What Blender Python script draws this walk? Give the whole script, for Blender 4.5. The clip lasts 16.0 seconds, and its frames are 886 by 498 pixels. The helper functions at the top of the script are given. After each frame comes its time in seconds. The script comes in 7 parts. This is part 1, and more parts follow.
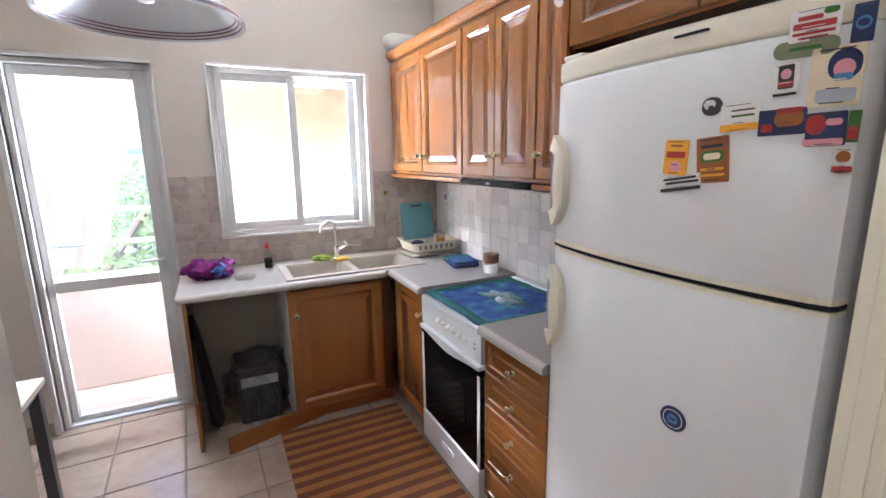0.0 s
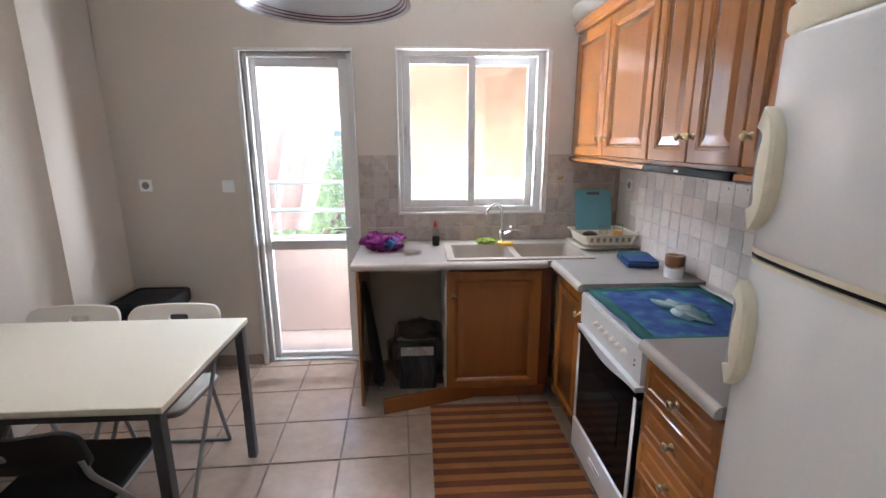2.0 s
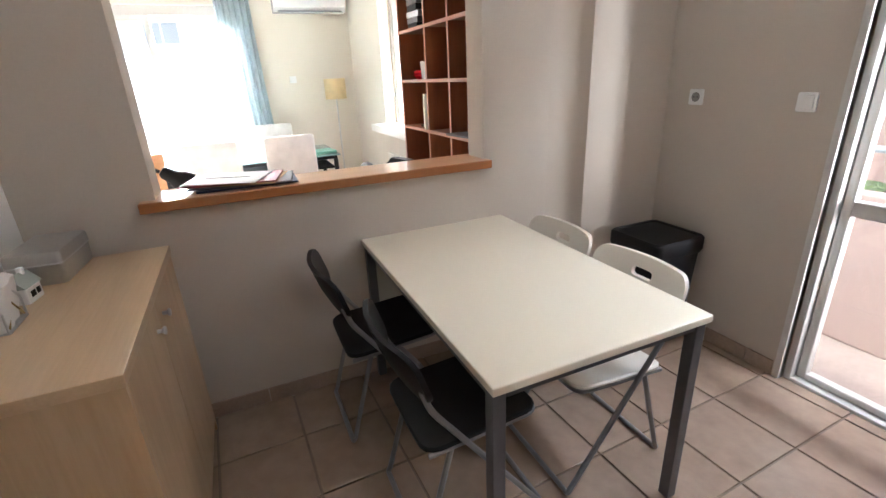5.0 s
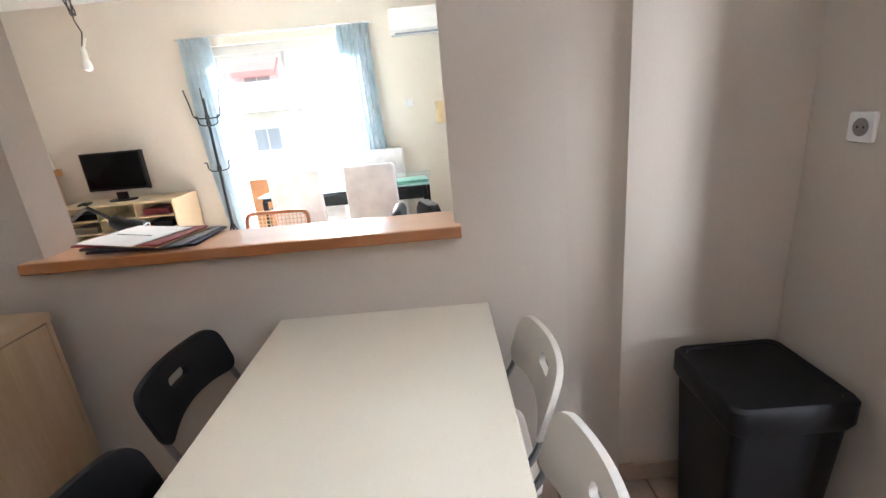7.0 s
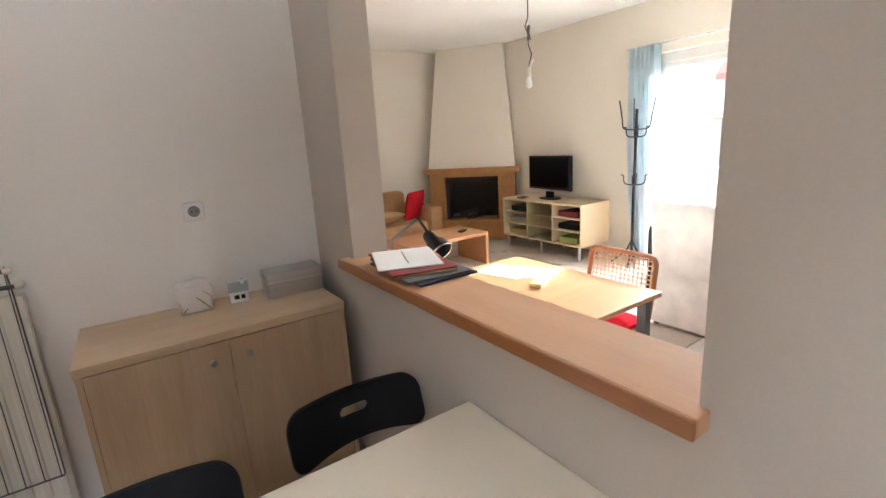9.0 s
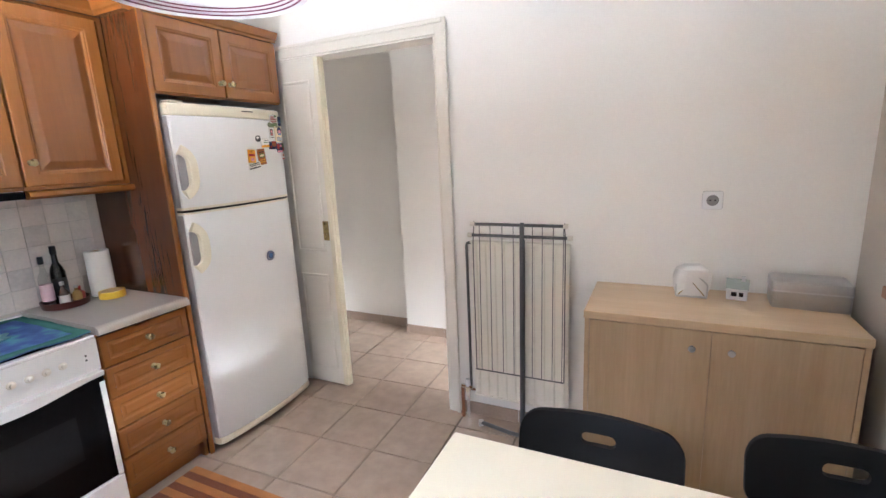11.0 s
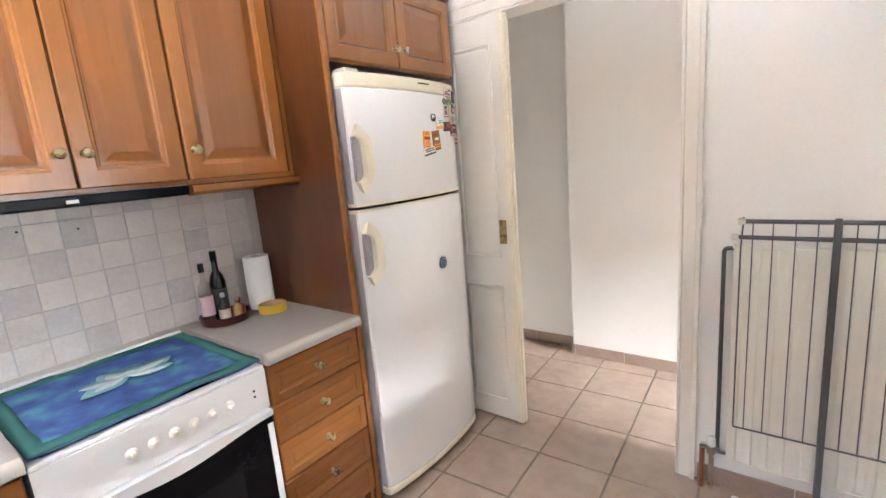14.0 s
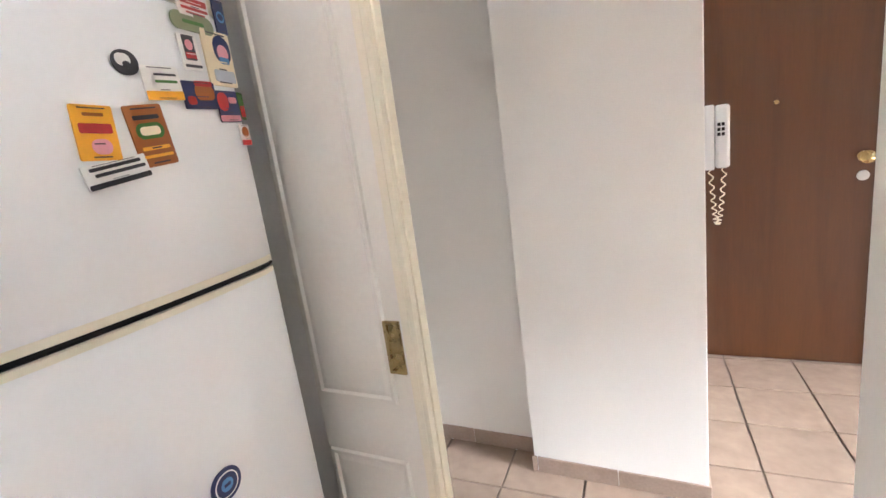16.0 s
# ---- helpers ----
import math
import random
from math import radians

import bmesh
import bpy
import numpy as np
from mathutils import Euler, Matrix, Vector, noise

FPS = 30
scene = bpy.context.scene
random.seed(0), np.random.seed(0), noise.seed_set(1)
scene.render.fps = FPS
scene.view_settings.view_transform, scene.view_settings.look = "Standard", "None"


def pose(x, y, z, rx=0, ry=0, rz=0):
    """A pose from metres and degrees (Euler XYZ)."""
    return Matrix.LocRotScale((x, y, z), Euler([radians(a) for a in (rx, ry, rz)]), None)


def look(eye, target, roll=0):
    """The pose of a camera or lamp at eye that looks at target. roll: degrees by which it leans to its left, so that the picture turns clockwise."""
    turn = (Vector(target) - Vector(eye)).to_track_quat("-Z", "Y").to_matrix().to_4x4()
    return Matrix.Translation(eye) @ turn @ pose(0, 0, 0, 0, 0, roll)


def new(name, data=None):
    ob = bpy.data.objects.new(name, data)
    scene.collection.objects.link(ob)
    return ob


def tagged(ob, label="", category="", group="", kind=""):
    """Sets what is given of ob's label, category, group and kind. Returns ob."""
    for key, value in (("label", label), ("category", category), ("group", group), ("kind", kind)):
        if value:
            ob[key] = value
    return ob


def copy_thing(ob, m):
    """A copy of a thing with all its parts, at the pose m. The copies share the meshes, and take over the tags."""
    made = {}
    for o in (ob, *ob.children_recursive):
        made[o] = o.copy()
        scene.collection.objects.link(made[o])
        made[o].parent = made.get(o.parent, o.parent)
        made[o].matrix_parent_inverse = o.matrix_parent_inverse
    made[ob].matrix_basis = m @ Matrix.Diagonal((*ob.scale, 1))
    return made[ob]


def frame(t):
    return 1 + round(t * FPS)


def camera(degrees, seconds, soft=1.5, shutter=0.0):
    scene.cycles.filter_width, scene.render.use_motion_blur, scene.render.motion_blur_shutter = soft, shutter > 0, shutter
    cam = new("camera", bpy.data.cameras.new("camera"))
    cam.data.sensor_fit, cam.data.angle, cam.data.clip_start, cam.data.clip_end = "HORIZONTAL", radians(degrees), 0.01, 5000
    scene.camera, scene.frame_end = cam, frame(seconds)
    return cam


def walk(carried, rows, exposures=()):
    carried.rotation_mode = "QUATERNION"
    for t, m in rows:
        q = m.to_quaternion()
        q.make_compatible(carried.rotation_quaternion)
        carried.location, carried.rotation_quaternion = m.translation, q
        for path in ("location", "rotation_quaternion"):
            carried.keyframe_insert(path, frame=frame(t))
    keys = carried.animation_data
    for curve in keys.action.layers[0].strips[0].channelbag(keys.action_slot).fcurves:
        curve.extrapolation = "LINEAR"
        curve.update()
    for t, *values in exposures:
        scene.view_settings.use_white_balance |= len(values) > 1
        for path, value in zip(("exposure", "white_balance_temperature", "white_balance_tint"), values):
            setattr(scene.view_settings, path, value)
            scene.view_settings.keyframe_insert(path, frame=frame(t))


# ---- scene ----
cam = camera(88.3, 16.0)
PATH = [
    (0, (-1.557, -3.216, 1.591), (-0.682, -1.462, 1.191), -0.8),
    (0.5, (-1.524, -3.135, 1.614), (-0.804, -1.307, 1.237), -0.3),
    (1, (-1.524, -3.111, 1.604), (-0.907, -1.248, 1.22), 0.3),
    (1.5, (-1.488, -3.112, 1.572), (-1.081, -1.199, 1.153), 0.2),
    (2, (-1.401, -3.118, 1.577), (-1.294, -1.175, 1.117), -0.2),
    (2.5, (-1.343, -3.116, 1.538), (-1.604, -1.193, 1.052), -0.9),
    (3, (-1.362, -3.019, 1.537), (-2.033, -1.208, 1.018), -1.4),
    (3.5, (-1.418, -2.872, 1.527), (-2.486, -1.273, 0.976), -1.8),
    (4, (-1.427, -2.73, 1.49), (-2.826, -1.438, 0.878), -2.1),
    (4.2, (-1.412, -2.643, 1.482), (-2.9, -1.471, 0.84), -2.0),
    (6.3, (-1.647, -1.431, 1.45), (-3.517, -1.192, 0.784), -4.8),
    (6.5, (-1.704, -1.321, 1.466), (-3.586, -1.136, 0.817), -5.0),
    (7, (-1.95, -1.111, 1.458), (-3.855, -1.145, 0.849), -5.3),
    (7.5, (-2.164, -0.961, 1.491), (-4.05, -1.324, 0.935), -5.0),
    (8, (-2.359, -0.797, 1.521), (-4.139, -1.548, 1.005), -4.3),
    (8.5, (-2.544, -0.727, 1.539), (-4.082, -1.91, 1.056), -3.6),
    (9, (-2.737, -0.747, 1.533), (-3.829, -2.357, 1.069), -3.4),
    (9.5, (-2.785, -0.73, 1.537), (-3.322, -2.6, 1.074), -3.6),
    (10, (-2.768, -0.685, 1.542), (-2.784, -2.633, 1.088), -3.2),
    (12.3, (-2.659, -0.655, 1.57), (-1.274, -2.054, 1.215), -2.3),
    (12.5, (-2.601, -0.651, 1.561), (-1.194, -2.029, 1.212), -2.3),
    (13, (-2.392, -0.67, 1.552), (-0.96, -2.023, 1.204), -2.8),
    (13.5, (-2.165, -0.749, 1.519), (-0.836, -2.2, 1.157), -3.4),
    (14, (-1.986, -0.919, 1.489), (-0.793, -2.477, 1.104), -4.8),
    (14.5, (-1.811, -1.227, 1.515), (-0.796, -2.899, 1.098), -5.8),
    (15, (-1.587, -1.499, 1.511), (-0.713, -3.245, 1.079), -7.1),
    (15.5, (-1.454, -1.813, 1.492), (-0.633, -3.584, 1.057), -7.6),
    (16, (-1.358, -2.196, 1.499), (-0.476, -3.941, 1.078), -7.8),
]
EXPOSURES = ((0.0, 3.0, 5300), (2.0, 2.65, 5450), (3.5, 2.78, 5750), (5.0, 2.7, 5750), (6.5, 2.7, 5550), (7.5, 2.58, 5750), (8.5, 2.28, 5900), (9.5, 3.0, 5750), (10.2, 3.18, 5650), (11.0, 3.3, 5550), (13.0, 3.5, 5350), (14.5, 3.52, 5850), (15.3, 3.52, 5400), (16.0, 3.46, 5550))
walk(cam, [(t, look(eye, target, roll)) for t, eye, target, roll in PATH], [(t, stops, kelvin, 12) for t, stops, kelvin in EXPOSURES])

# ---- world, sun, exposure ----
world = bpy.data.worlds.new("sky")
scene.world = world
world.use_nodes = True
wn = world.node_tree
sky = wn.nodes.new("ShaderNodeTexSky")
sky.sky_type, sky.sun_disc = "NISHITA", False
sky.sun_elevation, sky.sun_rotation = radians(53), radians(70)
wn.links.new(sky.outputs[0], wn.nodes["Background"].inputs[0])
wn.nodes["Background"].inputs[1].default_value = 0.085
sun = new("sun", bpy.data.lights.new("sun", "SUN"))
sun.data.energy, sun.data.angle, sun.data.color = 3.0, radians(0.5), (1.0, 0.95, 0.87)
sun.matrix_world = look((11.3, 4.1, 16.0), (0.0, 0.0, 0.0))


def daylight(name, at, to, sx, sy, watts, colour):
    """An added area lamp, out of view, that stands in for daylight at one opening."""
    ob = new(name, bpy.data.lights.new(name, "AREA"))
    ob.data.shape, ob.data.size, ob.data.size_y = "RECTANGLE", sx, sy
    ob.data.energy, ob.data.color = watts, colour
    ob.matrix_world = look(at, to)
    return ob


COOL = (0.93, 0.97, 1.0)
daylight("skylight_balcony_door", (-2.16, 0.80, 2.60), (-2.16, -1.0, 2.25), 0.9, 0.36, 14, COOL)
daylight("skylight_window", (-1.03, 0.80, 2.60), (-1.03, -1.0, 2.25), 1.2, 0.36, 9, COOL)
# added fill below the sill, aimed up like bounce from the balcony floor
daylight("skylight_window_low", (-1.03, 0.40, 0.98), (-1.4, -3.0, 2.4), 0.92, 0.30, 42, (1.0, 0.97, 0.93))
daylight("skylight_living_door", (-8.80, -2.88, 2.70), (-2.6, -3.9, 1.4), 1.9, 0.4, 160, (1.0, 0.95, 0.88))
# added fill high over the street, to brighten the fridge and hall
daylight("skylight_over_street", (-14.0, -2.6, 4.5), (-2.0, -3.0, 1.0), 4.0, 2.2, 2900, (1.0, 0.96, 0.90))
# added fill below the living room sill, aimed up
daylight("skylight_living_window", (-5.72, -0.36, 0.86), (-5.5, -3.0, 2.0), 1.3, 0.22, 22, (1.0, 0.96, 0.90))

# ---- materials ----
def lin(c):
    return tuple((v / 12.92 if v <= 0.04045 else ((v + 0.055) / 1.055) ** 2.4) for v in c)


def nodes_of(name):
    m = bpy.data.materials.new(name)
    m.use_nodes = True
    return m, m.node_tree.nodes, m.node_tree.links, m.node_tree.nodes["Principled BSDF"]


def mat(name, col, rough=0.5, metal=0.0, var=0.06, big=3.0, fine=90.0, bump=0.05, coat=0.0, rnd=0.0, rvar=0.08, spec=0.5):
    """Paint, stone, plastic, metal: base colour with stains at one scale and grain at another."""
    m, n, l, b = nodes_of(name)
    co = n.new("ShaderNodeTexCoord")
    n1, n2 = n.new("ShaderNodeTexNoise"), n.new("ShaderNodeTexNoise")
    n1.inputs["Scale"].default_value, n2.inputs["Scale"].default_value = big, fine
    n1.inputs["Detail"].default_value = n2.inputs["Detail"].default_value = 5
    where = co.outputs["Object"]
    if rnd:
        oi, sc, va = n.new("ShaderNodeObjectInfo"), n.new("ShaderNodeMath"), n.new("ShaderNodeVectorMath")
        sc.operation, sc.inputs[1].default_value = "MULTIPLY", 60.0
        l.new(oi.outputs["Random"], sc.inputs[0]), l.new(where, va.inputs[0]), l.new(sc.outputs[0], va.inputs[1])
        where = va.outputs[0]
    l.new(where, n1.inputs[0]), l.new(where, n2.inputs[0])
    add = n.new("ShaderNodeMath")
    add.operation = "MULTIPLY_ADD"
    l.new(n2.outputs[0], add.inputs[0])
    add.inputs[1].default_value = 0.5
    half = n.new("ShaderNodeMath")
    half.operation = "MULTIPLY"
    half.inputs[1].default_value = 0.5
    l.new(n1.outputs[0], half.inputs[0]), l.new(half.outputs[0], add.inputs[2])
    ramp = n.new("ShaderNodeValToRGB")
    ramp.color_ramp.elements[0].position, ramp.color_ramp.elements[1].position = 0.32, 0.68
    ramp.color_ramp.elements[0].color = (*[v * (1 - var) for v in col], 1)
    ramp.color_ramp.elements[1].color = (*[min(1, v * (1 + var)) for v in col], 1)
    l.new(add.outputs[0], ramp.inputs[0])
    out = ramp.outputs[0]
    if rnd:
        info, hsv, mr = n.new("ShaderNodeObjectInfo"), n.new("ShaderNodeHueSaturation"), n.new("ShaderNodeMapRange")
        mr.inputs[3].default_value, mr.inputs[4].default_value = 1 - rnd, 1 + rnd
        l.new(info.outputs["Random"], mr.inputs[0]), l.new(mr.outputs[0], hsv.inputs["Value"]), l.new(out, hsv.inputs["Color"])
        out = hsv.outputs[0]
    l.new(out, b.inputs["Base Color"])
    rr = n.new("ShaderNodeMapRange")
    rr.inputs[3].default_value, rr.inputs[4].default_value = max(0.02, rough - rvar), min(1, rough + rvar)
    l.new(n1.outputs[0], rr.inputs[0]), l.new(rr.outputs[0], b.inputs["Roughness"])
    b.inputs["Metallic"].default_value, b.inputs["Coat Weight"].default_value = metal, coat
    b.inputs["Coat Roughness"].default_value, b.inputs["Specular IOR Level"].default_value = 0.08, spec
    if bump:
        bp = n.new("ShaderNodeBump")
        bp.inputs["Strength"].default_value, bp.inputs["Distance"].default_value = bump, 0.01
        l.new(n2.outputs[0], bp.inputs["Height"]), l.new(bp.outputs[0], b.inputs["Normal"])
    return m


def wood(name, light, dark, along="z", rough=0.3, coat=0.0, rings=14.0, rnd=0.06):
    """Wood with its grain along one axis of the object."""
    m, n, l, b = nodes_of(name)
    co, mp = n.new("ShaderNodeTexCoord"), n.new("ShaderNodeMapping")
    mp.inputs["Scale"].default_value = [0.07 if a == along else 1.0 for a in "xyz"]
    l.new(co.outputs["Object"], mp.inputs[0])
    n1, n2 = n.new("ShaderNodeTexNoise"), n.new("ShaderNodeTexNoise")
    n1.inputs["Scale"].default_value, n2.inputs["Scale"].default_value = rings, rings * 14
    n1.inputs["Detail"].default_value, n1.inputs["Distortion"].default_value, n2.inputs["Detail"].default_value = 6, 1.2, 3
    l.new(mp.outputs[0], n1.inputs[0]), l.new(mp.outputs[0], n2.inputs[0])
    mx = n.new("ShaderNodeMath")
    mx.operation, mx.inputs[1].default_value = "MULTIPLY_ADD", 0.35
    s = n.new("ShaderNodeMath")
    s.operation, s.inputs[1].default_value = "MULTIPLY", 0.65
    l.new(n1.outputs[0], s.inputs[0]), l.new(n2.outputs[0], mx.inputs[0]), l.new(s.outputs[0], mx.inputs[2])
    ramp = n.new("ShaderNodeValToRGB")
    ramp.color_ramp.elements[0].position, ramp.color_ramp.elements[1].position = 0.36, 0.64
    ramp.color_ramp.elements[0].color, ramp.color_ramp.elements[1].color = (*dark, 1), (*light, 1)
    l.new(mx.outputs[0], ramp.inputs[0])
    info, hsv, mr = n.new("ShaderNodeObjectInfo"), n.new("ShaderNodeHueSaturation"), n.new("ShaderNodeMapRange")
    mr.inputs[3].default_value, mr.inputs[4].default_value = 1 - rnd, 1 + rnd
    l.new(info.outputs["Random"], mr.inputs[0]), l.new(mr.outputs[0], hsv.inputs["Value"]), l.new(ramp.outputs[0], hsv.inputs["Color"])
    l.new(hsv.outputs[0], b.inputs["Base Color"])
    b.inputs["Roughness"].default_value, b.inputs["Coat Weight"].default_value, b.inputs["Coat Roughness"].default_value = rough, coat, 0.09
    bp = n.new("ShaderNodeBump")
    bp.inputs["Strength"].default_value, bp.inputs["Distance"].default_value = 0.04, 0.005
    l.new(n2.outputs[0], bp.inputs["Height"]), l.new(bp.outputs[0], b.inputs["Normal"])
    return m


def glass(name, tint=(1, 1, 1), rough=0.0):
    """A thin pane: it lets light straight through and mirrors a little."""
    m = bpy.data.materials.new(name)
    m.use_nodes = True
    n, l = m.node_tree.nodes, m.node_tree.links
    n.remove(n["Principled BSDF"])
    t, g, mx, lw = n.new("ShaderNodeBsdfTransparent"), n.new("ShaderNodeBsdfGlossy"), n.new("ShaderNodeMixShader"), n.new("ShaderNodeLayerWeight")
    pw, fr = n.new("ShaderNodeMath"), n.new("ShaderNodeMath")
    pw.operation, pw.inputs[1].default_value = "POWER", 5.0
    fr.operation, fr.inputs[1].default_value, fr.inputs[2].default_value = "MULTIPLY_ADD", 0.85, 0.035
    t.inputs[0].default_value, g.inputs["Roughness"].default_value, lw.inputs[0].default_value = (*tint, 1), rough, 0.5
    l.new(lw.outputs["Facing"], pw.inputs[0]), l.new(pw.outputs[0], fr.inputs[0])
    l.new(fr.outputs[0], mx.inputs[0]), l.new(t.outputs[0], mx.inputs[1]), l.new(g.outputs[0], mx.inputs[2])
    l.new(mx.outputs[0], n["Material Output"].inputs[0])
    return m


def cloth(name, col, through_light=0.5, weave=260.0, stripes=None):
    """Fabric that lets part of the light through."""
    m = bpy.data.materials.new(name)
    m.use_nodes = True
    n, l = m.node_tree.nodes, m.node_tree.links
    n.remove(n["Principled BSDF"])
    d, t, mx = n.new("ShaderNodeBsdfDiffuse"), n.new("ShaderNodeBsdfTranslucent"), n.new("ShaderNodeMixShader")
    co, ns, ramp = n.new("ShaderNodeTexCoord"), n.new("ShaderNodeTexNoise"), n.new("ShaderNodeValToRGB")
    ns.inputs["Scale"].default_value, ns.inputs["Detail"].default_value = 6, 6
    l.new(co.outputs["Object"], ns.inputs[0]), l.new(ns.outputs[0], ramp.inputs[0])
    ramp.color_ramp.elements[0].position, ramp.color_ramp.elements[1].position = 0.3, 0.7
    ramp.color_ramp.elements[0].color = (*[v * 0.86 for v in col], 1)
    ramp.color_ramp.elements[1].color = (*[min(1, v * 1.08) for v in col], 1)
    fine, bp = n.new("ShaderNodeTexNoise"), n.new("ShaderNodeBump")
    fine.inputs["Scale"].default_value, bp.inputs["Strength"].default_value, bp.inputs["Distance"].default_value = weave, 0.2, 0.002
    l.new(co.outputs["Object"], fine.inputs[0]), l.new(fine.outputs[0], bp.inputs["Height"]), l.new(bp.outputs[0], d.inputs["Normal"])
    l.new(ramp.outputs[0], d.inputs[0]), l.new(ramp.outputs[0], t.inputs[0])
    mx.inputs[0].default_value = through_light
    l.new(d.outputs[0], mx.inputs[1]), l.new(t.outputs[0], mx.inputs[2]), l.new(mx.outputs[0], n["Material Output"].inputs[0])
    return m


# cream lowered for the backlit walls, white raised for the window-lit south wall
M_WALL = mat("backlit cream wall paint", (0.545, 0.488, 0.415), 0.75, var=0.035, big=1.3, fine=160, bump=0.05)
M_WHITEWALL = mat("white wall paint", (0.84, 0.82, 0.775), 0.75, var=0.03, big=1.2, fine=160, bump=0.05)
M_LIVWALL = mat("cream living room paint", (0.73, 0.675, 0.58), 0.75, var=0.03, big=1.2, fine=160, bump=0.05)
M_CEIL = mat("ceiling paint", (0.82, 0.81, 0.78), 0.8, var=0.02, big=1.0)
M_TILE = mat("beige floor tile", (0.345, 0.260, 0.198), 0.20, var=0.15, big=4.5, fine=15, bump=0.03, coat=0.3, rnd=0.05, rvar=0.06)
M_GROUT = mat("floor grout", (0.20, 0.15, 0.115), 0.85, var=0.15, big=9)
M_SKIRT = mat("skirting tile", (0.36, 0.27, 0.21), 0.4, var=0.15, big=8, rnd=0.08)
# north splash tiles and grout: the backlit wall's shade is in these darker colours
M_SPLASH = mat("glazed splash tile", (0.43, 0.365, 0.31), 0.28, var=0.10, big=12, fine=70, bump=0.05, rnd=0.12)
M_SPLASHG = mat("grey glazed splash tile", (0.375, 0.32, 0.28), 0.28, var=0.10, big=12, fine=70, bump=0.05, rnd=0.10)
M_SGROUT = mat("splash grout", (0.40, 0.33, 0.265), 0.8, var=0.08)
M_ALU = mat("white aluminium frame", (0.62, 0.61, 0.585), 0.4, var=0.03, big=5, bump=0.0)
M_PAINT = mat("cream gloss door paint", (0.77, 0.735, 0.655), 0.35, var=0.03, big=4, bump=0.02)
M_OAK = wood("varnished cabinet wood", (0.315, 0.124, 0.027), (0.27, 0.100, 0.020), "z", 0.24, 0.7, 9)
M_OAKP = wood("red-brown varnished door panel", (0.262, 0.098, 0.0225), (0.228, 0.081, 0.018), "z", 0.22, 0.8, 7)
M_OAKX = wood("varnished cabinet wood across", (0.30, 0.116, 0.025), (0.26, 0.095, 0.019), "x", 0.24, 0.7, 9)
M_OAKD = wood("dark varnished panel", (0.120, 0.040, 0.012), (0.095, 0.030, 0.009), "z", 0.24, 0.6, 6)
M_TOP = mat("grey speckled worktop", (0.33, 0.297, 0.265), 0.35, var=0.1, big=4, fine=330, bump=0.0)
M_TOPE = mat("pale worktop edge", (0.46, 0.42, 0.365), 0.4, var=0.05, fine=200, bump=0.0)
M_SINK = mat("beige composite sink", (0.43, 0.38, 0.315), 0.3, var=0.07, big=5, fine=300, bump=0.0)
M_ENAMEL = mat("white enamel", (0.84, 0.84, 0.83), 0.18, var=0.015, big=2, bump=0.0, coat=0.4)
M_IVORY = mat("yellowed ivory plastic", (0.78, 0.725, 0.57), 0.35, var=0.04, big=6, bump=0.0)
# fridge sides greyer than the doors: their shade is put into the colour
M_FRSIDE = mat("shaded white fridge side", (0.55, 0.54, 0.51), 0.4, var=0.03)
M_BLACKGL = mat("black oven glass", (0.004, 0.004, 0.005), 0.14, var=0.1, bump=0.0, rvar=0.03, spec=0.12)
M_BLACK = mat("black plastic", (0.006, 0.006, 0.007), 0.45, var=0.12, big=9, fine=240, bump=0.04, spec=0.25)
M_BIN = mat("matt black bin plastic", (0.007, 0.007, 0.008), 0.5, var=0.12, big=6, fine=260, bump=0.06, spec=0.25)
M_STEEL = mat("brushed steel", (0.60, 0.60, 0.60), 0.3, 1.0, var=0.05, fine=220, bump=0.02)
M_CHROME = mat("chrome", (0.80, 0.80, 0.80), 0.08, 1.0, var=0.02, bump=0.0, rvar=0.03)
M_BRASS = mat("old brass", (0.38, 0.285, 0.13), 0.28, 1.0, var=0.2, big=40, bump=0.03)
M_GREYMET = mat("grey painted metal", (0.105, 0.105, 0.11), 0.4, 0.3, var=0.05, bump=0.02)
M_TUBE = mat("grey chair tube", (0.30, 0.30, 0.30), 0.38, 0.7, var=0.05, bump=0.0)
M_TABLE = mat("ivory laminate table top", (0.78, 0.72, 0.58), 0.33, var=0.02, big=2, fine=200, bump=0.01)
M_WHITEPL = mat("off-white plastic", (0.74, 0.70, 0.62), 0.4, var=0.03, fine=150, bump=0.02)
# sideboard top: same birch, lightened with the window's sheen in its colour
M_BIRCHLIT = wood("birch veneer", (0.63, 0.46, 0.285), (0.55, 0.39, 0.23), "x", 0.34, 0.3, 9, 0.02)
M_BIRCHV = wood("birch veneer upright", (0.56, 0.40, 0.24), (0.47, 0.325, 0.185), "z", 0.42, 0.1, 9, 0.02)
# ledge top paler than its front edge: living room light put into the colour
M_LEDGELIT = wood("lit beech ledge", (0.62, 0.35, 0.18), (0.56, 0.30, 0.145), "y", 0.3, 0.3, 8)
M_LEDGEE = wood("orange-brown ledge edge", (0.40, 0.165, 0.055), (0.33, 0.13, 0.042), "y", 0.3, 0.3, 10)
def hazy_glass(name, haze):
    """A pane with a milky veil mixed in, which scatters a little daylight."""
    m = glass(name)
    n, l = m.node_tree.nodes, m.node_tree.links
    first = n["Material Output"].inputs[0].links[0].from_node
    t, mx = n.new("ShaderNodeBsdfTranslucent"), n.new("ShaderNodeMixShader")
    t.inputs[0].default_value, mx.inputs[0].default_value = (0.8, 0.8, 0.8, 1), haze
    l.new(first.outputs[0], mx.inputs[1]), l.new(t.outputs[0], mx.inputs[2]), l.new(mx.outputs[0], n["Material Output"].inputs[0])
    return m


